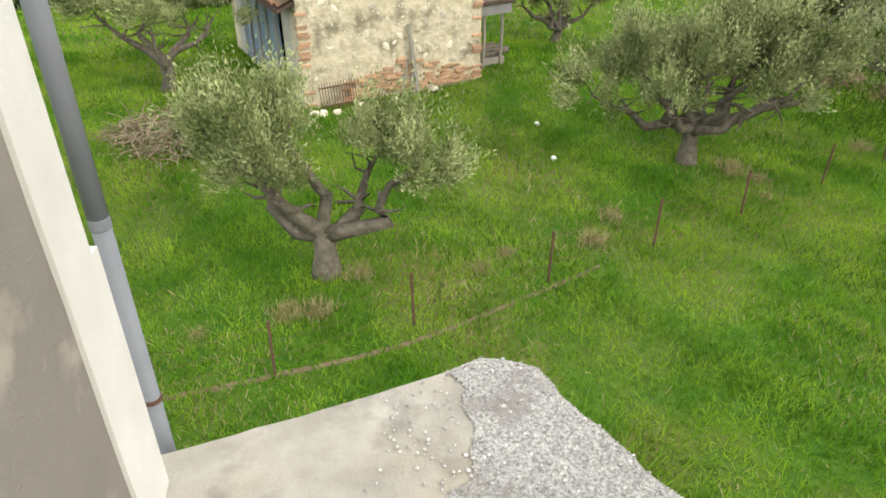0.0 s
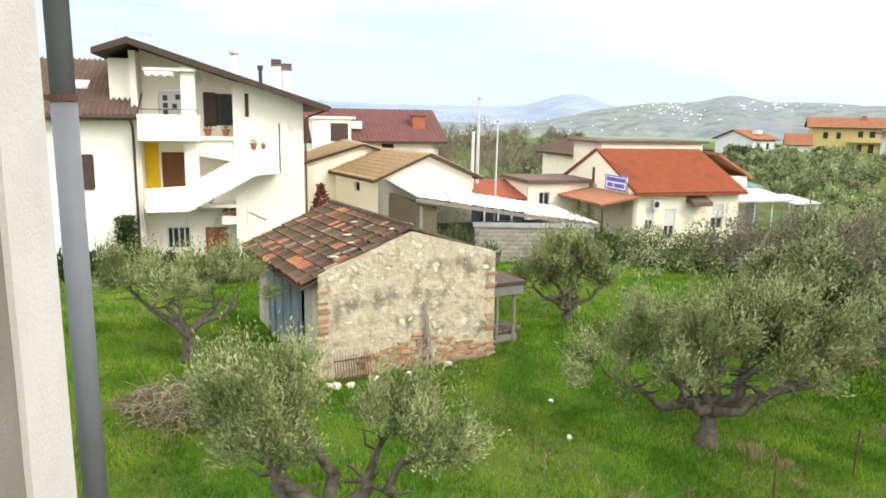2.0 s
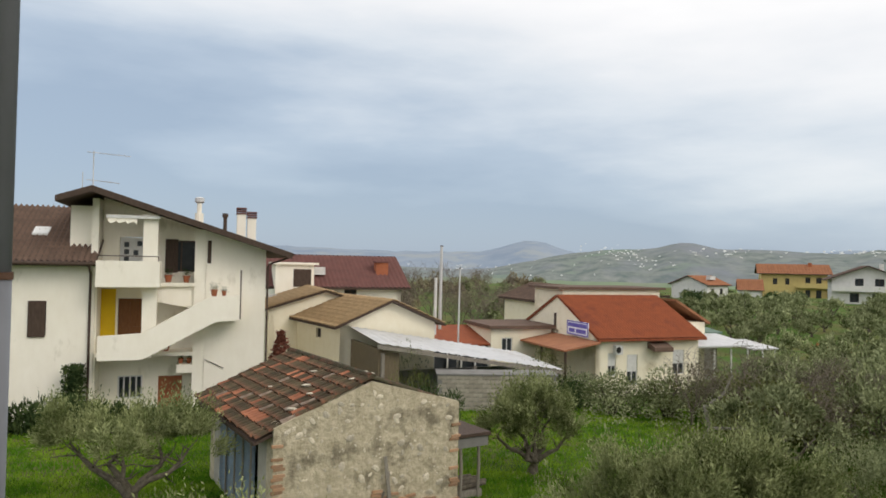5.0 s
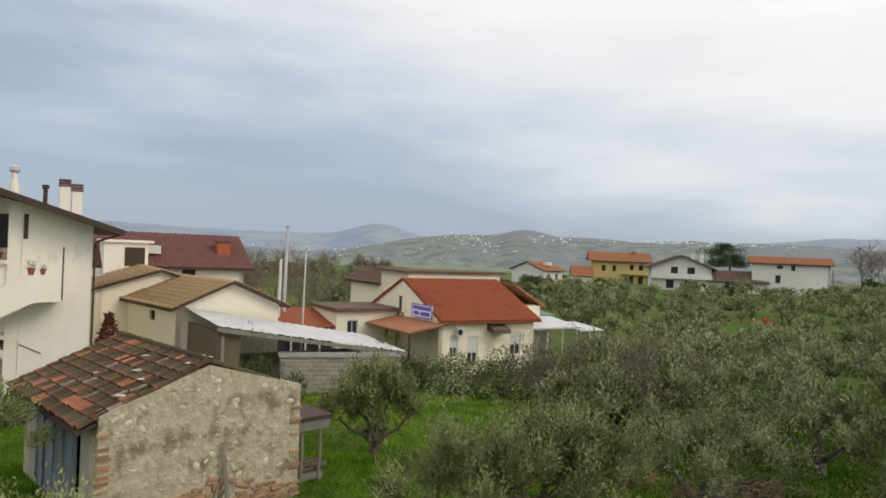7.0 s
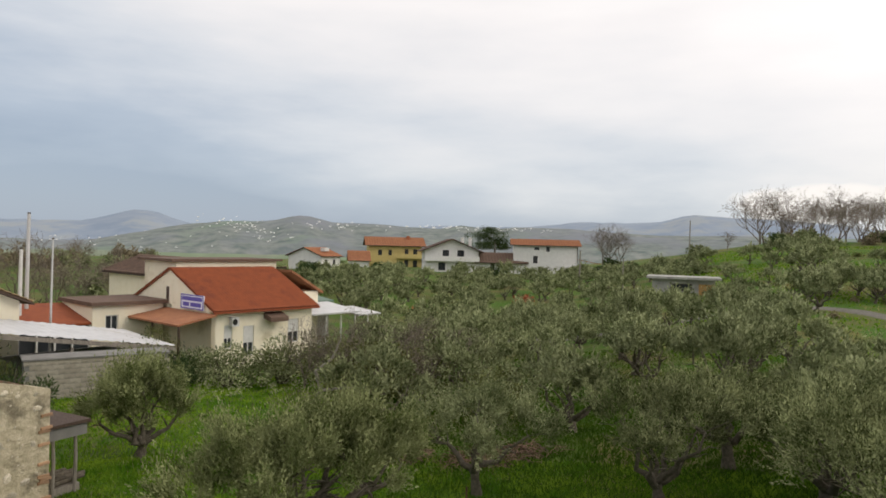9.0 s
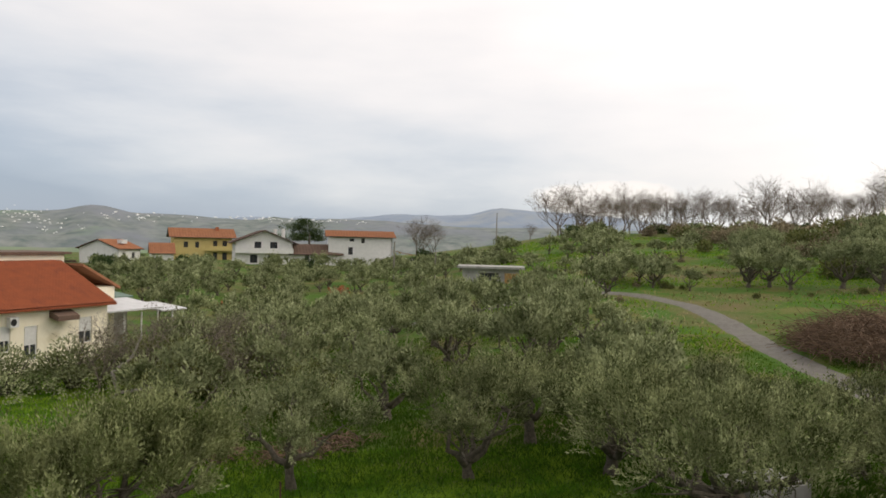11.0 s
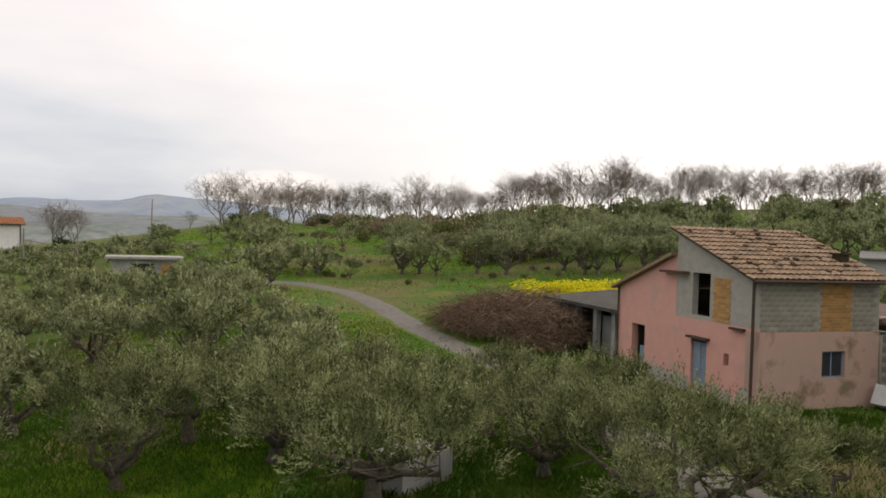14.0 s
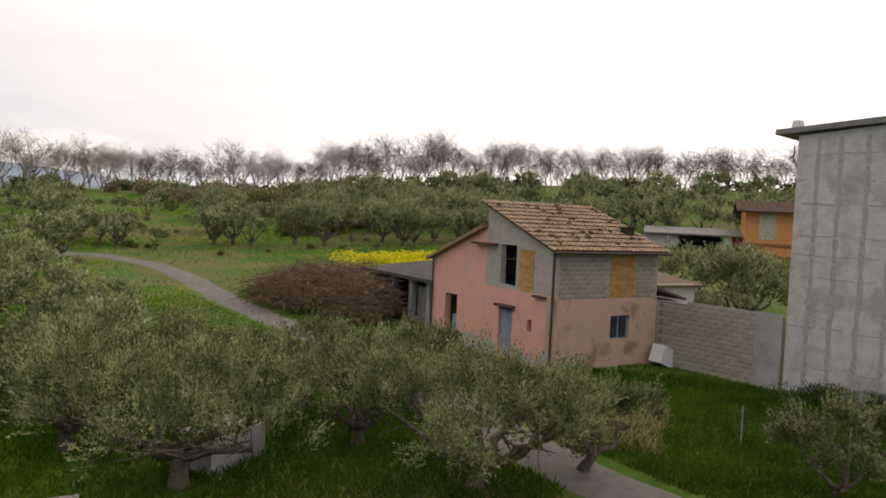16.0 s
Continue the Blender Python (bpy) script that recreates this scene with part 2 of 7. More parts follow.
M_OLDTILE = material("old_clay_tile", (0.165, 0.075, 0.043), (0.09, 0.058, 0.038), 3.5, 0.92, 0.7, 40.0, third=(0.062, 0.055, 0.03), third_scale=1.6, third_at=0.41, per="object", spread=0.4)
M_TILE_BROWN = material("brown_roof_tile", (0.16, 0.105, 0.078), (0.115, 0.078, 0.06), 2.0, 0.9, 0.3, 40.0, per="island", spread=0.2)
M_TILE_RED = material("red_roof_tile", (0.28, 0.078, 0.032), (0.23, 0.064, 0.029), 2.0, 0.85, 0.3, 40.0, third=(0.2, 0.055, 0.03), third_scale=0.5)
M_TILE_TAN = material("tan_clay_tile", (0.42, 0.285, 0.15), (0.29, 0.2, 0.11), 4.0, 0.9, 0.4, 40.0, per="island", spread=0.35)
M_TILE_PINK = material("pale_clay_tile", (0.34, 0.235, 0.15), (0.235, 0.165, 0.108), 3.0, 0.92, 0.4, 40.0, third=(0.2, 0.12, 0.09), third_scale=1.2, third_at=0.58, per="object", spread=0.25)
M_TILE_BURG = material("burgundy_roof_tile", (0.175, 0.08, 0.07), (0.135, 0.065, 0.058), 1.5, 0.9, 0.3, 40.0, per="island", spread=0.25)
M_TILE_FAR = material("orange_roof_tile", (0.37, 0.165, 0.085), (0.29, 0.125, 0.068), 1.5, 0.9, 0.3, 30.0)
M_WOOD = material("brown_wood", (0.2, 0.085, 0.03), (0.15, 0.06, 0.02), 3.0, 0.6, 0.2, 50.0, stretch_by=(6, 6, 1))
M_DARKWOOD = material("dark_wood", (0.06, 0.04, 0.03), (0.09, 0.06, 0.045), 3.0, 0.7, 0.2, 50.0, stretch_by=(6, 6, 1))
M_GREYWOOD = material("weathered_grey_wood", (0.3, 0.27, 0.23), (0.2, 0.18, 0.15), 4.0, 0.92, 0.4, 50.0, stretch_by=(5, 5, 0.7))
M_BLUEPAINT = material("faded_blue_paint", (0.23, 0.3, 0.38), (0.17, 0.22, 0.28), 4.0, 0.7, 0.2, 50.0, third=(0.3, 0.3, 0.3), third_scale=2.0)
M_DARK = material("dark_interior", (0.02, 0.02, 0.02), (0.03, 0.028, 0.025), 3.0, 0.9, 0.0)
M_GLASS = material("window_glass", (0.03, 0.035, 0.04), (0.05, 0.055, 0.06), 1.0, 0.12, 0.0)
M_FRAMEWHITE = material("white_window_paint", (0.7, 0.7, 0.68), (0.6, 0.6, 0.58), 3.0, 0.5, 0.05)
M_YELLOWPAINT = material("bright_yellow_paint", (0.75, 0.5, 0.02), (0.7, 0.45, 0.02), 2.0, 0.8, 0.1)
M_METAL = material("galvanised_sheet", (0.62, 0.62, 0.62), (0.52, 0.52, 0.52), 1.2, 0.5, 0.1, 30.0, metal=0.25, third=(0.45, 0.43, 0.4), third_scale=0.8, third_at=0.6)
M_GREENSHEET = material("green_sheet_roof", (0.1, 0.17, 0.13), (0.13, 0.19, 0.15), 1.2, 0.6, 0.1)
M_TERRACOTTA = material("terracotta", (0.4, 0.14, 0.07), (0.33, 0.11, 0.055), 4.0, 0.9, 0.2)
M_BLUE = material("blue_lettering", (0.12, 0.1, 0.42), (0.15, 0.13, 0.45), 4.0, 0.6, 0.0)
M_SIGN = material("white_sign_board", (0.8, 0.82, 0.88), (0.76, 0.78, 0.86), 3.0, 0.5, 0.0)
M_RED = material("red_gate_paint", (0.4, 0.03, 0.04), (0.35, 0.03, 0.04), 3.0, 0.6, 0.1)
M_STONE = material("pale_field_stone", (0.7, 0.64, 0.52), (0.46, 0.4, 0.3), 6.0, 0.95, 0.5, 50.0, per="object", spread=0.3)
M_RUBBLE = material("lime_mortar_rubble_wall", (0.62, 0.545, 0.4), (0.4, 0.345, 0.235), 4.0, 0.96, 1.0, 9.0, relief=0.06, third=(0.23, 0.2, 0.14), third_scale=1.4, third_at=0.52)
M_WALLBRICK = material("red_wall_brick", (0.43, 0.25, 0.14), (0.4, 0.26, 0.17), 6.0, 0.95, 0.5, 60.0, per="object", spread=0.3)
M_SOIL = material("bare_brown_soil", (0.12, 0.095, 0.052), (0.17, 0.13, 0.08), 3.0, 0.98, 0.7, 20.0)
# Haze over the far land is painted into these tones and their glow.
M_HILL = material("far_green_hills_haze_painted", (0.095, 0.125, 0.115), (0.205, 0.22, 0.205), 0.02, 1.0, 0.0, third=(0.145, 0.195, 0.15), third_scale=0.005, third_at=0.56, fourth=(0.165, 0.18, 0.2), fourth_scale=0.003, glow=0.17)
M_HILL_FAR = material("far_mountain_haze_painted", (0.15, 0.19, 0.245), (0.195, 0.23, 0.275), 0.006, 1.0, 0.0, third=(0.21, 0.235, 0.255), third_scale=0.004, third_at=0.5, glow=0.42)
M_VALLEY = material("far_valley_haze_painted", (0.15, 0.195, 0.125), (0.2, 0.22, 0.165), 0.02, 1.0, 0.0, third=(0.16, 0.23, 0.13), third_scale=0.008, third_at=0.5, glow=0.12)
# Village walls given a glow to brighten them; they hold no lamps.
M_FARWHITE = material("far_pale_walls_glow", (0.8, 0.8, 0.8), (0.7, 0.7, 0.7), 0.05, 1.0, 0.0, glow=0.3)


# ---- mesh helpers ----
class Shape:
    """Collects vertices and faces of one mesh."""

    def __init__(self):
        self.v, self.f = [], []

    def add(self, verts, faces):
        n = len(self.v)
        self.v.extend(tuple(p) for p in verts)
        self.f.extend(tuple(i + n for i in q) for q in faces)
        return self

    def box(self, x0, x1, y0, y1, z0, z1):
        return self.add([(x, y, z) for z in (z0, z1) for x, y in ((x0, y0), (x1, y0), (x1, y1), (x0, y1))],
                        [(3, 2, 1, 0), (4, 5, 6, 7), (0, 1, 5, 4), (1, 2, 6, 5), (2, 3, 7, 6), (3, 0, 4, 7)])

    def prism(self, pts, a, b, axis="y"):
        """A polygon in two axes drawn out from a to b along the third. y: points are (x, z); x: (y, z); z: (x, y)."""
        put = {"y": lambda p, c: (p[0], c, p[1]), "x": lambda p, c: (c, p[0], p[1]), "z": lambda p, c: (p[0], p[1], c)}[axis]
        n = len(pts)
        return self.add([put(p, a) for p in pts] + [put(p, b) for p in pts],
                        [tuple(range(n)), tuple(range(2 * n - 1, n - 1, -1))] + [(i, i + n, (i + 1) % n + n, (i + 1) % n) for i in range(n)])

    def tube(self, pts, radii, sides=7, cap=True):
        pts = [Vector(p) for p in pts]
        rings = []
        for i, p in enumerate(pts):
            d = (pts[min(i + 1, len(pts) - 1)] - pts[max(i - 1, 0)]).normalized()
            if i == 0:
                a = d.cross(Vector((0.31, 0.95, 0.02)) if abs(d.z) > 0.7 else Vector((0, 0, 1))).normalized()
            else:
                a = (a - d * a.dot(d)).normalized()
            b = d.cross(a)
            r = radii[i] if isinstance(radii, (list, tuple)) else radii
            rings.append([p + (a * math.cos(k * 2 * math.pi / sides) + b * math.sin(k * 2 * math.pi / sides)) * r for k in range(sides)])
        f = [(i * sides + k, i * sides + (k + 1) % sides, (i + 1) * sides + (k + 1) % sides, (i + 1) * sides + k) for i in range(len(pts) - 1) for k in range(sides)]
        if cap:
            f += [tuple(range(sides - 1, -1, -1)), tuple(range((len(pts) - 1) * sides, len(pts) * sides))]
        return self.add([q for r in rings for q in r], f)

    def mesh(self, name, mat, smooth=False):
        me = bpy.data.meshes.new(name)
        me.from_pydata(self.v, [], self.f)
        bm = bmesh.new()
        bm.from_mesh(me)
        bmesh.ops.remove_doubles(bm, verts=bm.verts, dist=0.0004)
        bmesh.ops.recalc_face_normals(bm, faces=bm.faces)
        bm.to_mesh(me)
        bm.free()
        me.materials.append(mat)
        if smooth:
            me.polygons.foreach_set("use_smooth", [True] * len(me.polygons))
        return me


def quick_mesh(name, verts, quads, mat):
    """A mesh straight from arrays of corners and quads."""
    me = bpy.data.meshes.new(name)
    quads = np.asarray(quads, dtype=np.int32)
    me.vertices.add(len(verts))
    me.vertices.foreach_set("co", np.asarray(verts, dtype=np.float32).ravel())
    me.loops.add(quads.size)
    me.loops.foreach_set("vertex_index", quads.ravel())
    me.polygons.add(len(quads))
    me.polygons.foreach_set("loop_start", np.arange(0, quads.size, quads.shape[1], dtype=np.int32))
    me.update(calc_edges=True)
    me.materials.append(mat)
    return me


def thing(name, x, y, z, rz=0.0, label="", category="", group="", kind=""):
    ob = new(name)
    ob.empty_display_size = 0.2
    ob.matrix_basis = pose(x, y, z, 0, 0, rz)
    return tagged(ob, label, category, group, kind)


def part(name, shape, mat, parent, label="", smooth=False, at=None):
    me = shape if isinstance(shape, bpy.types.Mesh) else shape.mesh(name, mat, smooth)
    ob = new(name, me)
    ob.parent = parent
    if at is not None:
        ob.matrix_basis = at
    return tagged(ob, label)


def solo(name, shape, mat, label="", category="", group="", kind="", smooth=False, at=None):
    me = shape if isinstance(shape, bpy.types.Mesh) else shape.mesh(name, mat, smooth)
    ob = new(name, me)
    if at is not None:
        ob.matrix_basis = at
    return tagged(ob, label, category, group, kind)


def step(a, b, x):
    t = np.clip((np.asarray(x, dtype=float) - a) / (np.asarray(b) - a), 0, 1)
    return t * t * (3 - 2 * t)


def height(x, y):
    """The lie of the land: level round the camera, sinking to the north houses, rising to the wooded ridge in the east, falling into the valley."""
    x, y = np.asarray(x, dtype=float), np.asarray(y, dtype=float)
    r = np.hypot(x, y)
    az = np.degrees(np.arctan2(x, y))
    ridge = 8.6 * step(38, 60, az) + 5.6 * step(62, 100, az)
    ridge = ridge * (1 - step(150, 178, az))
    rise = np.clip((r - 38) / 117, 0, 1) ** 1.25
    h = ridge * rise - 0.9 * step(19 + 9 * step(-3, 1, x), 31 + 11 * step(-3, 1, x), y) * (1 - step(70, 130, r)) * (1 - step(40, 58, az)) + 0.6 * step(90, 150, r) * (1 - step(35, 50, az))
    h = h - (58 + ridge * 0.6) * step(195, 900, r)
    h = h + np.clip(0.0129 * y - 0.0255 * x - 0.45, -0.5, 0.2) * (1 - step(38, 62, az)) * step(-60, -30, az) * (1 - step(70, 120, r))
    return h + 0.05 * np.sin(x * 0.9 + 1.3 * np.sin(y * 0.31)) * np.cos(y * 0.7) * step(8, 20, r)


def ground_z(x, y):
    return float(height(x, y))


# ---- ground ----
def build_ground():
    rr = np.concatenate([np.linspace(0.5, 60, 100), np.geomspace(60.6, 220, 60)[1:], np.geomspace(226, 4800, 30)])
    aa = np.radians(np.arange(0, 360, 1.0))
    R, A = np.meshgrid(rr, aa, indexing="ij")
    X, Y = R * np.sin(A), R * np.cos(A)
    v = np.stack([X, Y, height(X, Y)], -1).reshape(-1, 3)
    n, m = len(rr), len(aa)
    i, k = np.meshgrid(np.arange(n - 1), np.arange(m), indexing="ij")
    q = np.stack([i * m + k, i * m + (k + 1) % m, (i + 1) * m + (k + 1) % m, (i + 1) * m + k], -1).reshape(-1, 4)
    centre = np.array([[0, 0, ground_z(0, 0)]])
    me = quick_mesh("ground", np.concatenate([v, centre]), q[:, ::-1], M_GREENFIELD)
    me.polygons.foreach_set("use_smooth", [True] * len(me.polygons))
    tagged(new("ground", me), "green meadow and olive orchard ground rising to a ridge", "ground", kind="structure")


def ribbon(name, pts, width, lift, mat, label, category):
    """A strip laid on the ground along a line of places."""
    pts = [Vector(p) for p in pts]
    fine = []
    for i in range(len(pts) - 1):
        p0, p1, p2, p3 = pts[max(i - 1, 0)], pts[i], pts[i + 1], pts[min(i + 2, len(pts) - 1)]
        for k in range(10):
            t = k / 10
            fine.append(0.5 * ((2 * p1) + (p2 - p0) * t + (2 * p0 - 5 * p1 + 4 * p2 - p3) * t * t + (3 * p1 - p0 - 3 * p2 + p3) * t ** 3))
    fine.append(pts[-1])
    v, q = [], []
    cols = 7
    for i, p in enumerate(fine):
        d = (fine[min(i + 1, len(fine) - 1)] - fine[max(i - 1, 0)]).normalized()
        side = Vector((d.y, -d.x))
        for c in range(cols):
            u = c / (cols - 1) * 2 - 1
            w = width / 2 * (1 + 0.18 * noise.noise((p.x * 0.7, p.y * 0.7, u * 3)))
            s = p + side * u * w
            v.append((s.x, s.y, ground_z(s.x, s.y) + lift * (1.0 if abs(u) < 0.9 else -0.6)))
    for i in range(len(fine) - 1):
        for c in range(cols - 1):
            q.append((i * cols + c, i * cols + c + 1, (i + 1) * cols + c + 1, (i + 1) * cols + c))
    return solo(name, quick_mesh(name, v, q, mat), mat, label, category, kind="structure")


M_GREENFIELD = M_GRASS
build_ground()
ribbon("road", [(30, 47), (42, 42), (54, 37.5), (59.8, 33.0), (57.5, 26.0), (52, 20.5), (43, 13.6), (36.5, 8.0), (28, 2.2), (20.5, -1.8), (16, -5), (11, -10.5), (6, -19), (3, -34)], 2.25, 0.05, M_ROAD,
       "pale grey gravel lane curving up the olive hill", "road")
ribbon("furrow", [(-6.29, 5.59), (-3.79, 5.91), (-2.00, 6.48), (-0.21, 7.25), (1.78, 8.57), (2.77, 9.28)], 0.11, 0.02, M_SOIL, "narrow bare brown soil strip beside the fence", "soil strip")


# ---- far hills ----
def hill_range(name, radius, az0, az1, el_of, mat, label, depth=700.0):
    az = np.radians(np.linspace(az0, az1, 220))
    rows = []
    for k, (f, g) in enumerate(((1.0, 0.0), (1.06, 0.35), (1.14, 0.62), (1.22, 0.86), (1.3, 1.0), (1.6, 0.2))):
        top = np.array([el_of(float(a)) for a in np.degrees(az)])
        z = -60 + (radius * 1.3 * np.tan(np.radians(top)) + 66) * g
        z = z + np.array([14 * g * (1 - g) * 4 * noise.noise((float(a) * 60, k * 1.7, radius)) for a in az])
        rows.append(np.stack([np.sin(az) * radius * f, np.cos(az) * radius * f, z], -1))
    v = np.concatenate(rows)
    n = len(az)
    q = [(r * n + i, r * n + i + 1, (r + 1) * n + i + 1, (r + 1) * n + i) for r in range(len(rows) - 1) for i in range(n - 1)]
    me = quick_mesh(name, v, q, mat)
    me.polygons.foreach_set("use_smooth", [True] * len(me.polygons))
    return tagged(new(name, me), label, "hills", kind="structure")


def bumpy(a, amount, seed):
    return amount * (noise.noise((a * 0.11, seed, 0.0)) + 0.5 * noise.noise((a * 0.33, seed, 4.0)) + 0.25 * noise.noise((a * 0.9, seed, 9.0)))


def hump(a, centre, width, high):
    return high * math.exp(-((a - centre) / width) ** 2)


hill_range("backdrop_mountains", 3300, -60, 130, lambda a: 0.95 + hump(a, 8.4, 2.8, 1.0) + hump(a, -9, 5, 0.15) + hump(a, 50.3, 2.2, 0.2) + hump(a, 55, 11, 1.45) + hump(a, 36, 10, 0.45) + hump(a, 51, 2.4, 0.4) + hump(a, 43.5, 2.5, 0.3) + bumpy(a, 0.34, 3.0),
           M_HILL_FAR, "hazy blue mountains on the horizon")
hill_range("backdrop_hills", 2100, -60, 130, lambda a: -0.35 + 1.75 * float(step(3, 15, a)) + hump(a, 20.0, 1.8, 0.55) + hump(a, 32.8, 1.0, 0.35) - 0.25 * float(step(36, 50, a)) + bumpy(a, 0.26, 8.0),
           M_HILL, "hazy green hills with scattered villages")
# Added rise: its haze-toned colour covers the plain green ground behind it.
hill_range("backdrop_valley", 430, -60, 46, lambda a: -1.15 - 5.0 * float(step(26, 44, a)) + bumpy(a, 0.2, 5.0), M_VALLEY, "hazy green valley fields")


# ---- building helpers (local frame: x along the front to the right, y to the back, z up) ----
def wall(shape, length, z0, z1, thick, holes=()):
    """A front wall in the plane y=0 with openings (x0, x1, z0, z1) that go right through."""
    xs = sorted({0.0, length, *[h[0] for h in holes], *[h[1] for h in holes]})
    zs = sorted({z0, z1, *[h[2] for h in holes], *[h[3] for h in holes]})
    inside = lambda x, z: any(h[0] < x < h[1] and h[2] < z < h[3] for h in holes)
    for a, b in zip(xs, xs[1:]):
        for c, d in zip(zs, zs[1:]):
            if not inside((a + b) / 2, (c + d) / 2):
                for y in (0.0, thick):
                    shape.add([(a, y, c), (b, y, c), (b, y, d), (a, y, d)], [(0, 1, 2, 3)])
    for a, b, c, d in [*holes, (0.0, length, z0, z1)]:
        shape.add([(a, 0, c), (b, 0, c), (b, 0, d), (a, 0, d), (a, thick, c), (b, thick, c), (b, thick, d), (a, thick, d)],
                  [(0, 1, 5, 4), (1, 2, 6, 5), (2, 3, 7, 6), (3, 0, 4, 7)])
    return shape


def turned(x, y, rz, z=0.0):
    return pose(x, y, z, 0, 0, rz)


def window(parent, x0, x1, z0, z1, y=0.12, mat=M_FRAMEWHITE, at=None, shutters=False, bars=1, name="window"):
    """A window unit set into an opening: casing, pane and glazing bar."""
    w = 0.06
    casing = Shape()
    for b in ((x0, x0 + w, z0, z1), (x1 - w, x1, z0, z1), (x0 + w, x1 - w, z1 - w, z1), (x0 + w, x1 - w, z0, z0 + w)):
        casing.box(b[0], b[1], y - 0.03, y + 0.04, b[2], b[3])
    for k in range(bars):
        c = x0 + (x1 - x0) * (k + 1) / (bars + 1)
        casing.box(c - 0.03, c + 0.03, y - 0.028, y + 0.038, z0 + w, z1 - w)
    ob = part(name, casing, mat, parent, at=at)
    part("pane", Shape().box(x0 + w, x1 - w, y, y + 0.015, z0 + w, z1 - w), M_GLASS, ob)
    if shutters:
        h = (x1 - x0) / 2
        for a, b in ((x0 - h, x0 - 0.01), (x1 + 0.01, x1 + h)):
            sh = Shape().box(a, b, -0.05, -0.005, z0 - 0.03, z1 + 0.03)
            for k in range(6):
                z = z0 + (z1 - z0) * (k + 0.3) / 6
                sh.box(a + 0.05, b - 0.05, -0.065, -0.05, z, z + (z1 - z0) / 12)
            part("shutter", sh, M_DARKWOOD, ob)
    return ob


def slope_mesh(name, length, run, rise, mat, rows, cols, thick=0.08, wave=0.05):
    """One pitch of a tiled roof as one sheet of overlapping rounded courses; x along the eave, y up the slope."""
    per = 4
    nx = cols * per + 1
    lines = []
    for r in range(rows):
        lines += [(r / rows, thick), ((r + 1) / rows, thick * 0.4)]
    v = [(length * i / (nx - 1), run * y, rise * y + lift + wave * math.sin((i % per) / per * 2 * math.pi)) for y, lift in lines for i in range(nx)]
    q = [(r * nx + i, r * nx + i + 1, (r + 1) * nx + i + 1, (r + 1) * nx + i) for r in range(len(lines) - 1) for i in range(nx - 1)]
    return quick_mesh(name, v, q, mat)


def pitch(parent, origin, along, up, mat, rows, cols, name="roof_pitch", wave=0.05, label="", board=M_DARKWOOD):
    """A roof pitch from an eave corner: along the eave, and up to the ridge (vectors in the parent's frame)."""
    a, u = Vector(along), Vector(up)
    flat = Vector((u.x, u.y, 0))
    m = Matrix((a.normalized(), flat.normalized(), (0, 0, 1))).transposed().to_4x4()
    m.translation = origin
    ob = part(name, slope_mesh(name, a.length, flat.length, u.z, mat, rows, cols, wave=wave), mat, parent, label, at=m)
    sh = Shape()
    L, R, Z = a.length, flat.length, u.z
    sh.add([(0, 0, -0.1), (L, 0, -0.1), (L, R, Z - 0.1), (0, R, Z - 0.1), (0, 0, 0.0), (L, 0, 0.0), (L, R, Z), (0, R, Z)],
           [(3, 2, 1, 0), (4, 5, 6, 7), (0, 1, 5, 4), (1, 2, 6, 5), (2, 3, 7, 6), (3, 0, 4, 7)])
    part("roof_boarding", sh, board, ob)
    return ob


def pot_plant(x, y, z, rz, size, group="potted plants"):
    t = thing("potted_plant", x, y, z, rz, "small green plant in a terracotta pot on the house", "plant", group)
    part("pot", Shape().tube([(0, 0, 0), (0, 0, size * 0.8), (0, 0, size * 0.82), (0, 0, size)], [size * 0.35, size * 0.5, size * 0.58, size * 0.58], 10), M_TERRACOTTA, t)
    rng = np.random.default_rng(int(abs(x * 100)))
    p = np.array([0, 0, size * 1.35]) + rng.normal(0, size * 0.32, (90, 3))
    part("leaves", leaf_cloud("leaves", p, rng, size * 0.3, size * 0.1, M_SHRUB), M_SHRUB, t)
    return t


def leaf_cloud(name, pts, rng, length, width, mat, up=0.35, dirs=None):
    """One small four-cornered leaf at each place."""
    n = len(pts)
    d = rng.normal(0, 1, (n, 3)) if dirs is None else dirs + rng.normal(0, 0.55, (n, 3))
    d[:, 2] += up
    d /= np.linalg.norm(d, axis=1)[:, None]
    s = np.cross(d, rng.normal(0, 1, (n, 3)))
    s /= np.linalg.norm(s, axis=1)[:, None] + 1e-9
    ln = (length * rng.uniform(0.7, 1.3, n))[:, None]
    v = np.stack([pts, pts + d * ln * 0.5 + s * width * 0.5, pts + d * ln, pts + d * ln * 0.5 - s * width * 0.5], 1).reshape(-1, 3)
    return quick_mesh(name, v, np.arange(4 * n).reshape(-1, 4), mat)


# ---- own building: side wall, rain pipe, broken slab ----
own = thing("wall_west", -0.758, 1.175, 0, 8, "grey rendered house wall with a paler corner strip", "wall", kind="structure")
part("rendered_face", Shape().box(-0.3, -0.015, -5.2, -0.2, -0.5, 9.6), M_OWNWALL, own)
# paler strip with a wavering border along the wall's corner
edge = Shape()
zs = [i * 0.2 for i in range(49)]
for z0, z1 in zip(zs, zs[1:]):
    w0, w1 = [-0.215 + 0.012 * noise.noise((0, 3.1, z * 2.3)) + 0.006 * noise.noise((5.0, 1.1, z * 9.0)) for z in (z0, z1)]
    edge.add([(0, w0, z0), (0, 0, z0), (0, 0, z1), (0, w1, z1), (-0.3, w0, z0), (-0.3, 0, z0), (-0.3, 0, z1), (-0.3, w1, z1)],
             [(0, 1, 2, 3), (1, 5, 6, 2), (4, 0, 3, 7)])
part("whitewashed_corner", edge, M_OWNWHITE, own)
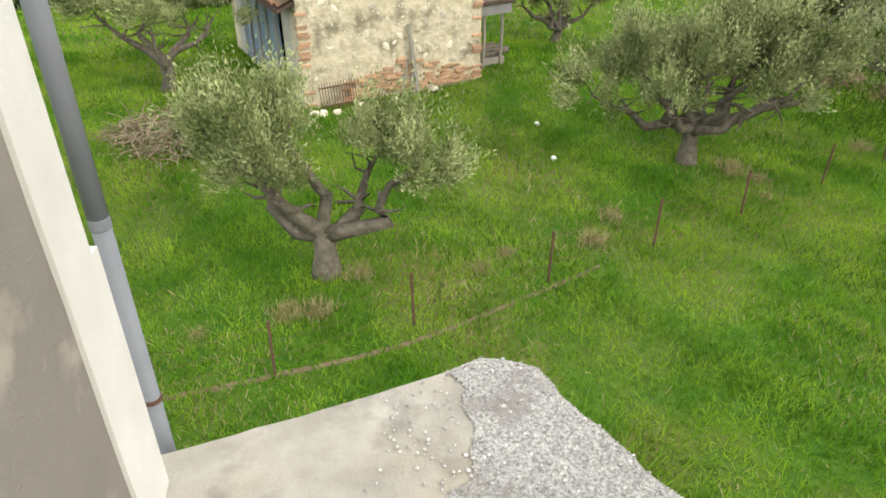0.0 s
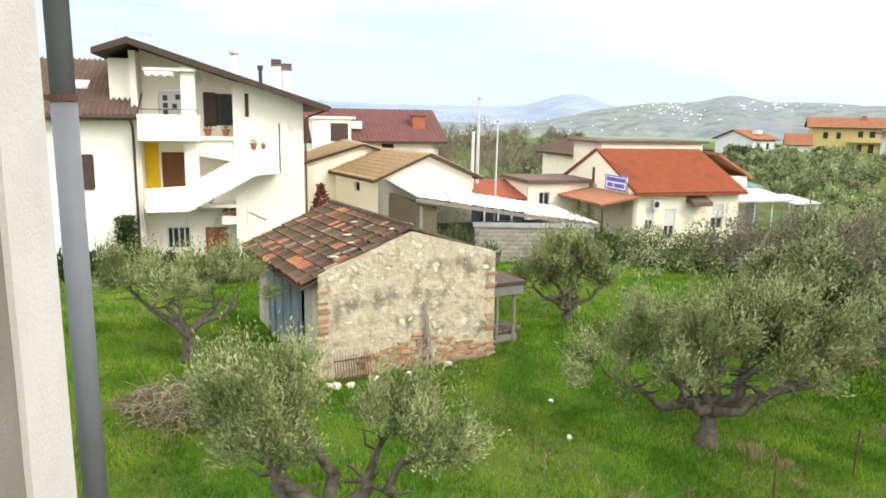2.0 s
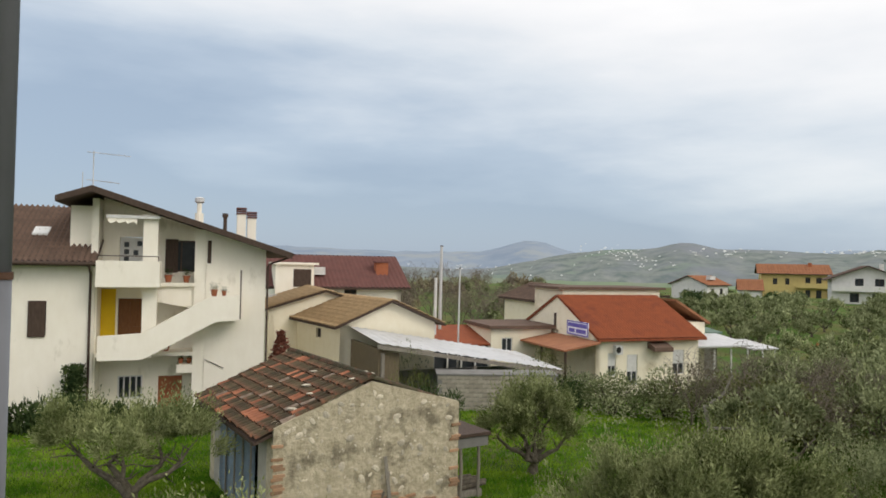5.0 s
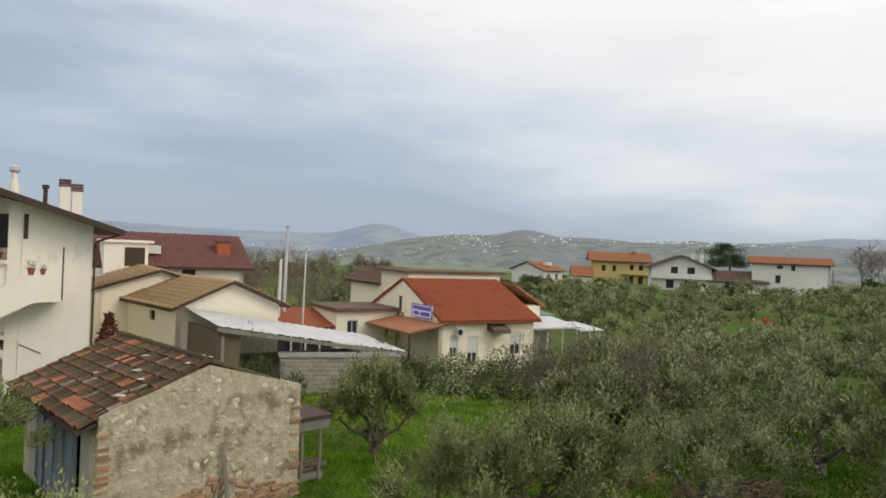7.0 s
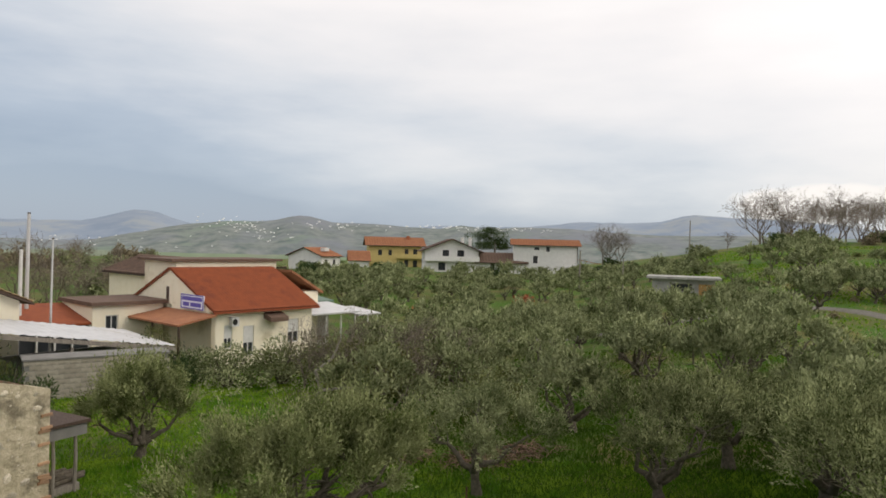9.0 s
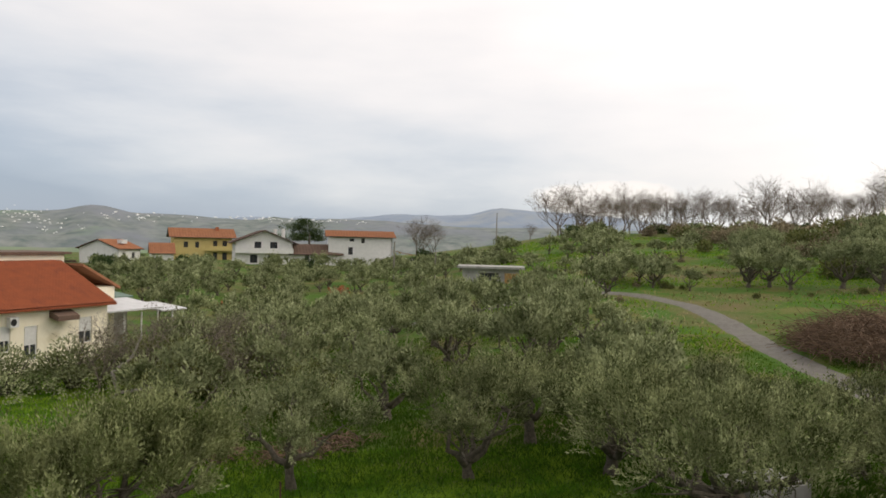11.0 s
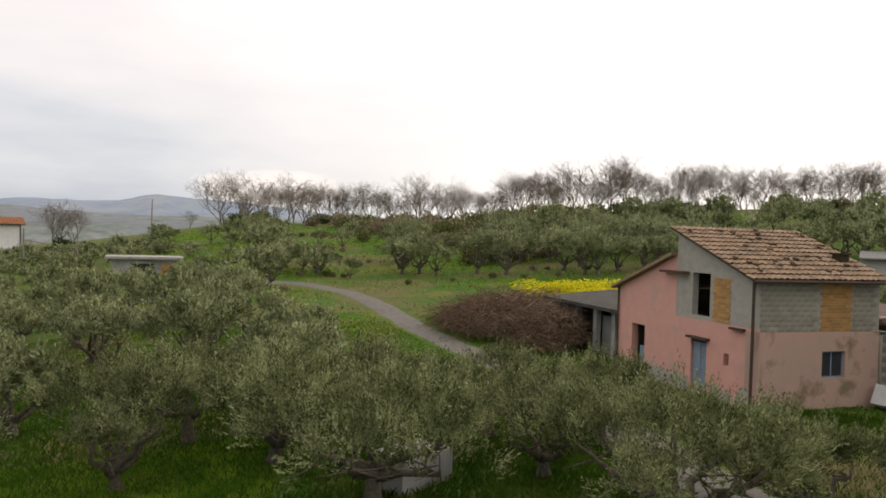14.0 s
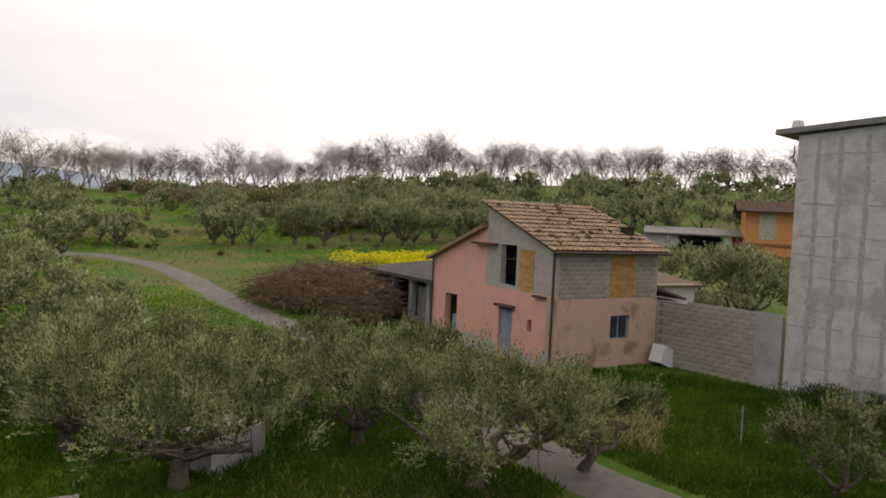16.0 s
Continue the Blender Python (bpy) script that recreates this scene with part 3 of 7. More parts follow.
part("lower_jamb", Shape().box(-0.25, -0.002, 0.001, 0.055, -0.5, 5.02), M_OWNWHITE, own, "greyish lower door jamb")
pipe = thing("rain_pipe", -0.945, 1.586, 0, 0, "grey plastic rain pipe running down the house corner", "drainpipe")
part("pipe", Shape().tube([(0, 0, -0.5), (0, 0, 4.88)], 0.034, 18).tube([(0, 0, 4.88), (0, 0, 6.19)], 0.0357, 18).tube([(0, 0, 6.19), (0, 0, 9.5)], 0.034, 18), M_PIPE, pipe, smooth=True)
part("collar", Shape().tube([(0, 0, 4.866), (0, 0, 4.87), (0, 0, 4.905), (0, 0, 4.91)], [0.0358, 0.0375, 0.0375, 0.036], 18), M_PIPE, pipe)
for z in (4.07, 6.2):
    part("bracket", Shape().tube([(0, 0, z - 0.01), (0, 0, z + 0.01)], 0.0388, 16).box(-0.055, -0.03, -0.02, 0.0, z - 0.008, z + 0.008), M_RUST, pipe, "rusty iron bracket")


def build_slab():
    """The broken slab corner: a smooth screed towards the wall, rough aggregate towards the free edge."""
    ring = [(-1.66, 2.82), (-1.1, 3.06), (-0.5, 3.33), (-0.1, 3.53), (0.1, 3.65), (0.26, 3.63), (0.34, 3.60), (0.46, 3.56), (0.56, 3.33), (0.7, 3.15), (0.84, 2.95), (1.1, 2.6), (1.9, 1.4), (2.9, -0.1), (1.2, -1.4), (-0.9, 0.2)]
    ring = [(-0.234 + (x + 0.234) * 0.72, 0.362 + (y - 0.362) * 0.72) for x, y in ring]
    rough, fine = [], 14
    for (a, b) in zip(ring, ring[1:] + ring[:1]):
        for k in range(fine):
            t = k / fine
            x, y = a[0] + (b[0] - a[0]) * t, a[1] + (b[1] - a[1]) * t
            j = 0.013 if x > 0.1 else 0.005
            rough.append((x + j * noise.noise((x * 9, y * 9, 1.0)) * 1.6, y + j * noise.noise((x * 9, y * 9, 7.0)) * 1.6))
    t = thing("concrete_slab", 0.416, -0.784, 3.954, 0, "broken pale concrete slab with rough gravelly edge beside the wall", "concrete slab")
    t.matrix_basis = pose(0.416, -0.784, 3.954, 0.67, 1.48, 0.59)
    part("slab_body", Shape().prism(rough, -0.22, 0.0, "z"), M_SLAB, t, "smooth beige screed with stains")
    # rough aggregate crust with relief
    n = 130
    xs, ys = np.linspace(-1.0, 1.7, n * 2), np.linspace(0.1, 2.78, n * 2)
    poly = np.array(rough)

    def inside(px, py):
        c = np.zeros(px.shape, bool)
        x0, y0 = poly[:, 0], poly[:, 1]
        x1, y1 = np.roll(x0, -1), np.roll(y0, -1)
        for a, b, d, e in zip(x0, y0, x1, y1):
            hit = ((b > py) != (e > py)) & (px < (d - a) * (py - b) / (e - b + 1e-12) + a)
            c ^= hit
        return c

    X, Y = np.meshgrid(xs, ys, indexing="ij")
    ok = inside(X, Y)
    border = np.array([[-0.55 + 0.5 * noise.noise((float(x) * 1.5, float(y) * 1.5, 2.0)) + 0.25 * noise.noise((float(x) * 6, float(y) * 6, 5.0)) for y in ys] for x in xs])
    crust = (X + 0.15 * (Y - 2.1)) > (0.2 + border * 0.75)
    Z = np.array([[0.006 + 0.005 * noise.noise((float(x) * 22, float(y) * 22, 0.0)) + 0.009 * noise.noise((float(x) * 95, float(y) * 95, 3.0)) for y in ys] for x in xs])
    idx = np.arange(X.size).reshape(X.shape)
    good = (ok & crust)
    cell = good[:-1, :-1] & good[1:, :-1] & good[1:, 1:] & good[:-1, 1:]
    i, k = np.nonzero(cell)
    q = np.stack([idx[i, k], idx[i + 1, k], idx[i + 1, k + 1], idx[i, k + 1]], -1)
    used, inv = np.unique(q, return_inverse=True)
    v = np.stack([X.ravel(), Y.ravel(), Z.ravel()], -1)[used]
    part("aggregate_crust", quick_mesh("aggregate_crust", v, inv.reshape(-1, 4), M_ROUGH), M_ROUGH, t, "rough whitish aggregate surface")
    rng = np.random.default_rng(5)
    peb = Shape()
    cnt = 0
    while cnt < 1500:
        x, y = rng.uniform(-0.6, 1.4), rng.uniform(1.0, 2.75)
        if not inside(np.array([x]), np.array([y]))[0] or x + 0.15 * (y - 2.1) < -0.5 + 0.75 * rng.random():
            continue
        s = rng.uniform(0.003, 0.01)
        o = rng.uniform(0, 6.3)
        peb.add([(x + s * math.cos(o + a * 1.26), y + s * math.sin(o + a * 1.26), 0.008) for a in range(5)] + [(x, y, 0.008 + s * rng.uniform(0.5, 1.0))],
                [(a, (a + 1) % 5, 5) for a in range(5)])
        cnt += 1
    tagged(part("pebbles", peb, M_PEBBLE, t, "grey and white pebbles set in concrete"), kind="stuff")


M_PEBBLE = material("pebbles", (0.48, 0.46, 0.44), (0.25, 0.24, 0.23), 1.0, 0.9, 0.2, 60.0, per="island", spread=0.45)
build_slab()
part("slab_prop", Shape().box(-0.9, 1.0, -0.2, 0.6, -0.5, 3.66), M_OWNWALL, thing("pier", 0.4, -0.8, 0, 25, "grey rendered pier carrying the slab", "pier", kind="structure"))


# ---- stone hut ----
def build_hut():
    """Origin at the front left corner, front towards -y."""
    t = thing("stone_hut", -3.18, 15.57, -0.19, 31.1, "old rubble stone hut with patched clay tile roof", "hut")
    L, D = 4.97, 5.4
    def top(x):
        return 0.06 + 2.62 + (3.5 - 2.62) * x / 2.45 if x < 2.45 else 0.06 + 3.5 - (3.5 - 2.8) * (x - 2.45) / (L - 2.45)
    part("front_wall", Shape().prism([(0, -0.1), (L, -0.1), (L, top(L)), (3.7, top(3.7)), (2.45, 3.56), (1.2, top(1.2)), (0, top(0))], 0, 0.45), M_RUBBLE, t, "lime-mortared pale rubble gable wall")
    part("back_wall", Shape().prism([(0, -0.1), (L, -0.1), (L, 2.8), (2.45, 3.5), (0, 2.62)], D - 0.45, D), M_RUBBLE, t)
    part("right_wall", Shape().box(L - 0.45, L, 0.45, D - 0.45, -0.1, 2.75), M_RUBBLE, t)
    left = wall(Shape(), D - 0.9, -0.1, 2.5, 0.4, [(0.9, 3.9, -0.1, 2.35)])
    part("left_wall", left, M_BAREPLASTER, t, at=pose(0, D - 0.45, 0, 0, 0, -90))
    door = part("door", Shape().box(-0.02, 0.06, 1.45, 2.85, 0, 2.3), M_BLUEPAINT, t, "faded blue-grey sheet metal door")
    part("door", Shape().box(0.0, 0.08, 2.9, 4.4, 0, 2.3), M_BLUEPAINT, t, "faded blue-grey sheet metal door")
    for y in (1.45, 2.1, 2.8, 3.6):
        part("batten", Shape().box(-0.05, -0.022, y, y + 0.08, 0.02, 2.28), M_GREYWOOD, door)
    # brick quoins and the brick patch along the foot
    brick = Shape().box(-0.135, 0.135, -0.03, 0.03, -0.032, 0.032).mesh("brick", M_WALLBRICK)
    rng = random.Random(3)
    for k in range(34):
        z = 0.05 + k * 0.074
        for x, sgn in ((0.12, 1), (L - 0.12, -1)):
            if z < 2.5 and rng.random() < ((0.6 if 1.25 < z < 2.3 else 0.2) if sgn > 0 else (0.7 if z < 0.9 else 0.3)):
                part("brick", brick, M_WALLBRICK, t, at=pose(x + sgn * (0.05 if k % 2 else 0.0) - sgn * 0.03, -0.004 - 0.012 * rng.random(), z, rng.uniform(-2, 2), rng.uniform(-3, 3), 0))
    for k in range(120):
        x = 1.1 + 3.5 * rng.random()
        z = 0.05 + 0.9 * rng.random() ** 1.5 * (1.0 - abs(x - 2.6) / 3.0)
        part("brick", brick, M_WALLBRICK, t, at=pose(x, -0.005 - 0.02 * rng.random(), z, rng.uniform(-5, 5), rng.uniform(-9, 9), rng.uniform(-4, 4)))
    # field stones proud of the mortar
    stones = []
    for s in range(6):
        r2 = random.Random(s)
        sh = bmesh.new()
        bmesh.ops.create_icosphere(sh, subdivisions=1, radius=1.0)
        for v in sh.verts:
            v.co *= 0.75 + 0.5 * r2.random()
            v.co.y *= 0.4
        me = bpy.data.meshes.new("stone")
        sh.to_mesh(me)
        sh.free()
        me.materials.append(M_STONE)
        stones.append(me)
    n = 0
    while n < 180:
        x, z = 0.3 + (L - 0.6) * rng.random(), 0.5 + 2.9 * rng.random()
        if z > top(x) - 0.15:
            continue
        s = 0.02 + 0.08 * rng.random() ** 3
        ob = part("stone", stones[n % 6], M_STONE, t, at=pose(x, 0.0, z, 0, rng.uniform(0, 360), 0) @ Matrix.Diagonal((s * 1.35, s * 0.9, s * 0.9, 1)))
        n += 1
    # roof: ridge runs back; left pitch in single tiles, right pitch joined
    ridge_x, ridge_z = 2.45, 3.6
    over = 0.35
    lo_x, lo_z = -0.42, 2.42
    deck = Shape()
    deck.add([(lo_x, 0.06, lo_z - 0.03), (ridge_x, 0.06, ridge_z - 0.03), (ridge_x, D + 0.2, ridge_z - 0.03), (lo_x, D + 0.2, lo_z - 0.03),
              (lo_x, 0.06, lo_z - 0.1), (ridge_x, 0.06, ridge_z - 0.1), (ridge_x, D + 0.2, ridge_z - 0.1), (lo_x, D + 0.2, lo_z - 0.1)],
             [(0, 1, 2, 3), (7, 6, 5, 4), (0, 4, 5, 1), (1, 5, 6, 2), (2, 6, 7, 3), (3, 7, 4, 0)])
    part("roof_boarding", deck, M_DARKWOOD, t)
    tile_v, tile_q = [], []
    for e, (y, r, lift) in enumerate(((0, 0.105, 0.03), (0.46, 0.085, 0.0))):
        for k in range(6):
            a = math.pi * k / 5
            tile_v.append((-math.cos(a) * r, y, math.sin(a) * r * 0.75 + lift))
    for k in range(5):
        tile_q.append((k, k + 1, 7 + k, 6 + k))
    tile = quick_mesh("roof_tile", tile_v, tile_q, M_OLDTILE)
    tile.polygons.foreach_set("use_smooth", [True] * 5)
    bright_tile = quick_mesh("roof_tile", tile_v, tile_q, M_NEWTILE)
    pale_tile = quick_mesh("roof_tile", tile_v, tile_q, M_LICHEN)
    run, rise = ridge_x - lo_x, ridge_z - lo_z
    slope = math.degrees(math.atan2(rise, run))
    cols, rows = 27, 9
    for c in range(cols):
        for r in range(rows):
            f = r / rows
            y = 0.12 + (D + 0.05) * c / (cols - 1)
            x = lo_x + run * f
            z = lo_z + rise * f + 0.03
            near_patch = noise.noise((c * 0.24, r * 0.55, 2.0))
            me = bright_tile if near_patch > 0.25 and rng.random() < 0.6 else (pale_tile if rng.random() < 0.05 else tile)
            part("roof_tile", me, M_OLDTILE, t, at=pose(x + rng.uniform(-0.02, 0.02), y + rng.uniform(-0.02, 0.02), z, slope, rng.uniform(-5, 5), -90 + rng.uniform(-3, 3)))
    v, q = [], []
    for c in range(28):
        for r in range(8):
            f = r / 8
            m = pose(L + 0.02 - (L + 0.02 - ridge_x) * f, 0.12 + (D + 0.05) * c / 27, 2.72 + (ridge_z - 2.72) * f, 19, rng.uniform(-4, 4), 90)
            o = len(v)
            v.extend(tuple(m @ Vector(p)) for p in tile_v)
            q.extend(tuple(i + o for i in p) for p in tile_q)
    tagged(part("roof_tiles", quick_mesh("roof_tiles", v, q, M_OLDTILE), M_OLDTILE, t, "weathered clay tiles"), kind="stuff")
    deck = Shape()
    deck.prism([(ridge_x, ridge_z - 0.03), (L + 0.02, 2.68), (L + 0.02, 2.6), (ridge_x, ridge_z - 0.11)], 0.06, D + 0.2)
    part("roof_boarding", deck, M_DARKWOOD, t)
    ridge = Shape()
    for k in range(14):
        y = 0.1 + k * 0.4
        ridge.tube([(ridge_x, y, ridge_z + 0.03), (ridge_x, y + 0.45, ridge_z + 0.045)], [0.12, 0.1], 9)
    part("ridge_tiles", ridge, M_OLDTILE, t)
    # loose stones on the roof
    for x, y, s in ((1.4, 1.6, 0.1), (1.9, 2.4, 0.08), (0.6, 0.5, 0.11), (1.2, 0.9, 0.07), (3.0, 1.2, 0.1), (3.3, 2.2, 0.1), (3.1, 3.0, 0.09), (2.1, 0.4, 0.07), (0.9, 2.9, 0.07)):
        z = lo_z + rise * (x - lo_x) / run if x < ridge_x else ridge_z - 0.36 * (x - ridge_x)
        part("roof_stone", stones[0], M_STONE, t, at=pose(x, y, z + 0.13, 90, 0, 40 * x) @ Matrix.Diagonal((s, s, s * 1.4, 1)))
    return t


M_NEWTILE = material("brighter_clay_tile", (0.42, 0.165, 0.085), (0.29, 0.115, 0.065), 5.0, 0.9, 0.4, 50.0, per="object", spread=0.3)
M_LICHEN = material("lichened_clay_tile", (0.27, 0.22, 0.17), (0.17, 0.12, 0.09), 8.0, 0.95, 0.5, 50.0, per="object", spread=0.2)
build_hut()


def hut_place(x, y, z=0.0):
    m = pose(-3.18, 15.57, -0.19, 0, 0, 31.1)
    return m @ Vector((x, y, z))


# planks and a rusted grate leaning on the hut
for k, (x, h, lean, wid) in enumerate(((2.95, 1.75, 4, 0.09), (2.8, 1.35, 9, 0.06), (2.45, 0.95, 14, 0.05))):
    p = hut_place(x, -0.24, 0)
    solo("leaning_plank", Shape().box(-wid / 2, wid / 2, -0.015, 0.015, 0, h), M_GREYWOOD, "weathered grey plank leaning on the hut wall", "plank", "planks by the hut",
         at=pose(p.x, p.y, p.z, -lean, (-6, 5, 22)[k], 30.5))
grate = thing("metal_grate", *hut_place(0.75, -0.3, 0), 30.5, "rusted iron grate leaning on the hut wall", "grate")
grate.matrix_basis = grate.matrix_basis @ pose(0, 0, 0, -12, 0, 0)
for z in (0.12, 0.55):
    part("rail", Shape().box(-0.45, 0.5, -0.012, 0.012, z, z + 0.03), M_RUST, grate)
for k in range(14):
    part("bar", Shape().tube([(-0.43 + k * 0.07, 0, 0), (-0.43 + k * 0.07, 0, 0.68)], 0.009, 5), M_RUST, grate)
for k, (x, y, s) in enumerate(((0.25, -0.45, 0.16), (0.6, -0.5, 0.12), (1.3, -0.35, 0.12), (3.4, -0.25, 0.13), (0.1, -0.3, 0.12), (2.2, -0.4, 0.1))):
    bm = bmesh.new()
    bmesh.ops.create_icosphere(bm, subdivisions=2, radius=s)
    for v in bm.verts:
        v.co *= 1 + 0.35 * noise.noise(v.co * 9 + Vector((k, 0, 0)))
        v.co.z = max(v.co.z * 0.6, -s * 0.4)
    me = bpy.data.meshes.new("rubble_stone")
    bm.to_mesh(me)
    bm.free()
    me.materials.append(M_STONE)
    p = hut_place(x, y, s * 0.25)
    solo("rubble_stone", me, M_STONE, "pale fallen stone at the foot of the hut", "stone", "stones by the hut", at=pose(p.x, p.y, p.z, 0, 0, 50 * k))

# timber rack with old boards beside the hut
rack = thing("timber_rack", *hut_place(5.35, 0.6, 0), 30.5, "rough timber rack with grey boards beside the hut", "rack")
for x, y in ((0.1, 0), (0.75, 0.1), (0.1, 1.3), (0.8, 1.4)):
    part("post", Shape().tube([(x, y, 0), (x + 0.03, y, 0.9), (x, y + 0.02, 1.75)], [0.05, 0.045, 0.04], 7), M_GREYWOOD, rack)
part("top_board", Shape().box(-0.1, 1.0, -0.15, 1.55, 1.75, 1.83), M_DARKWOOD, rack)
part("side_board", Shape().box(-0.05, 0.95, -0.08, -0.05, 1.45, 1.72), M_CONCRETE_DARK, rack)
for k in range(5):
    part("log", Shape().tube([(0.0, 0.2 + 0.2 * k, 0.25 + 0.06 * (k % 3)), (1.1 + 0.15 * (k % 2), 0.25 + 0.18 * k, 0.3)], 0.06, 7), M_BARK, rack)
part("log_rest", Shape().box(0.0, 0.9, 0.1, 1.2, 0, 0.2), M_GREYWOOD, rack)


# ---- white house with outside stair ----
def build_white_house():
    g = -0.95
    t = thing("white_house", -7.10, 31.46, 0.11, 17.6, "white rendered three-storey house with outside stair and balconies", "house")
    X = lambda s: -s
    right = wall(Shape(), 2.54, g, 6.6, 0.3)
    part("right_wall", right, M_PLASTER, t, at=pose(-2.54, 0, 0))
    part("right_gable", Shape().prism([(-2.54, 6.6), (0, 6.6), (0, 6.62), (-2.54, 7.42)], 0.002, 0.28), M_PLASTER, t)
    part("side_wall", Shape().box(-0.3, 0, 0.3, 10, g, 6.65), M_PLASTER, t)
    part("back_wall", Shape().box(-14, 0, 10, 10.3, g, 6.65), M_PLASTER, t)
    rec = 1.3
    holes = [(0.68, 1.78, 2.05, 4.35), (2.6, 3.9, 5.55, 6.95), (0.68, 1.75, 5.0, 7.05), (0.75, 1.75, -0.05, 0.95), (2.4, 3.4, -0.95, 0.9)]
    part("recessed_wall", wall(Shape(), 4.32, g, 7.3, 0.3, holes), M_PLASTER, t, at=pose(-6.84, rec, 0))
    part("recessed_gable", Shape().prism([(-6.84, 7.3), (-2.52, 7.3), (-2.52, 7.38), (-6.84, 8.74)], rec, rec + 0.3), M_PLASTER, t)
    part("left_cheek", Shape().box(-7.1, -6.84, 0, rec, 4.9, 8.6), M_PLASTER, t)
    part("left_cheek", Shape().box(-7.1, -6.84, 0, rec, g, 4.9), M_PLASTER, t)
    part("yellow_panel", Shape().box(-6.836, -6.25, rec - 0.03, rec - 0.004, 2.05, 4.75), M_YELLOWPAINT, t, "bright yellow painted entrance wall")
    part("right_cheek", Shape().box(-2.54, -2.3, 0.3, rec, g, 7.35), M_PLASTER, t)
    for z in (1.95, 4.93):
        part("floor_slab", Shape().box(-6.84, -2.54, -0.05, rec, z, z + 0.16), M_PLASTER, t)
    part("pillar", Shape().box(-3.02, -2.56, -0.03, 0.35, g, 7.42), M_PLASTER, t)
    part("pillar", Shape().box(-5.05, -4.48, -0.85, -0.45, 6.0, 7.95), M_PLASTER, t)
    part("pillar", Shape().box(-5.05, -4.48, -0.6, -0.2, 2.1, 4.95), M_PLASTER, t)
    # upper balcony
    bal = part("balcony", Shape().box(-6.75, -4.36, -1.3, 0.0, 4.93, 5.07), M_PLASTER, t)
    par = Shape().box(-6.75, -4.36, -1.3, -1.15, 5.07, 6.0).box(-4.5, -4.36, -1.15, -0.05, 5.07, 6.0).box(-6.75, -6.61, -1.15, 0, 5.07, 6.0)
    part("parapet", par, M_PLASTER, bal, "white rendered parapet with damp stains")
    part("handrail", Shape().tube([(-6.7, -1.22, 6.2), (-4.42, -1.22, 6.2)], 0.02, 6).tube([(-4.42, -1.22, 6.0), (-4.42, -1.22, 6.2)], 0.02, 6).tube([(-6.7, -1.22, 6.0), (-6.7, -1.22, 6.2)], 0.02, 6), M_DARKWOOD, bal)
    # outside stair
    st = part("stair_parapet", Shape().prism([(-6.62, 1.96), (-4.95, 1.97), (-2.11, 3.5), (-1.16, 3.55), (-1.16, 4.62), (-2.33, 4.56), (-4.98, 3.05), (-6.62, 2.95)], -1.3, -1.15), M_PLASTER, t, "sloping white stair parapet")
    part("landing", Shape().box(-6.62, -4.95, -1.15, -0.05, 1.96, 2.08).box(-2.15, -1.16, -1.15, -0.003, 3.52, 3.64), M_PLASTER, st)
    for k in range(9):
        x = -4.95 + k * 0.31
        part("tread", Shape().box(x, x + 0.33, -1.15, -0.06, 2.02 + k * 0.17, 2.16 + k * 0.17), M_PLASTER, st)
    part("soffit", Shape().prism([(-4.95, 1.965), (-2.12, 3.49), (-2.12, 3.62), (-4.95, 2.09)], -1.147, -0.06), M_PLASTER, st)
    part("landing_end", Shape().box(-1.3, -1.16, -1.15, 0, 3.64, 4.62), M_PLASTER, st)
    part("upper_flight", Shape().prism([(-4.55, 3.5), (-4.55, 4.25), (-3.18, 3.62), (-2.5, 3.9), (-2.5, 5.0), (-3.9, 5.0), (-4.3, 5.0), (-5.05, 4.95), (-5.05, 4.6), (-4.6, 4.3)][::-1][:7] + [(-4.55, 4.25)], 0.1, 0.22), M_PLASTER, t, "white stair cheek")
    part("corner_post", Shape().tube([(-1.12, -1.25, 3.6), (-1.12, -1.25, 5.7)], 0.03, 8), M_DARKWOOD, st)
    # doors and windows
    d = part("door", Shape().box(-6.14, -5.08, rec + 0.05, rec + 0.12, 2.08, 4.33), M_WOOD, t, "brown wooden entrance door")
    for z0, z1 in ((2.3, 3.1), (3.25, 4.2)):
        part("panel", Shape().box(-5.98, -5.66, rec + 0.02, rec + 0.05, z0, z1).box(-5.55, -5.24, rec + 0.02, rec + 0.05, z0, z1), M_WOOD, d)
    d2 = part("door", Shape().box(-6.14, -5.11, rec + 0.05, rec + 0.12, 5.02, 7.03), M_FRAMEWHITE, t, "white door with small dark panes")
    for a, b in ((-5.98, 6.7), (-5.98, 6.38), (-5.98, 6.06), (-5.6, 6.35), (-5.45, 6.75), (-5.98, 5.75)):
        part("pane", Shape().box(a, a + 0.2, rec + 0.035, rec + 0.05, b - 0.1, b + 0.12), M_GLASS, d2)
    w = window(t, -4.24, -2.98, 5.55, 6.95, rec + 0.08, M_DARKWOOD)
    part("shutter", Shape().box(-4.28, -3.75, rec - 0.06, rec - 0.01, 5.5, 7.0), M_DARKWOOD, w)
    window(t, -6.09, -5.09, -0.05, 0.95, rec + 0.08, M_FRAMEWHITE, bars=3)
    part("door", Shape().box(-4.44, -3.44, rec + 0.05, rec + 0.1, -0.95, 0.9), M_TERRACOTTA, t, "reddish brown cellar door")
    part("window_dark", Shape().box(-2.5, -2.34, -0.02, 0.02, 5.95, 6.95), M_DARKWOOD, t)
    low = part("planter_shelf", Shape().box(-3.65, -2.95, 0.0, rec, 1.2, 1.56), M_PLASTER, t)
    part("rail_line", Shape().tube([(-2.5, -0.02, 1.75), (-1.72, -0.02, 1.36)], 0.02, 6), M_DARKWOOD, t)
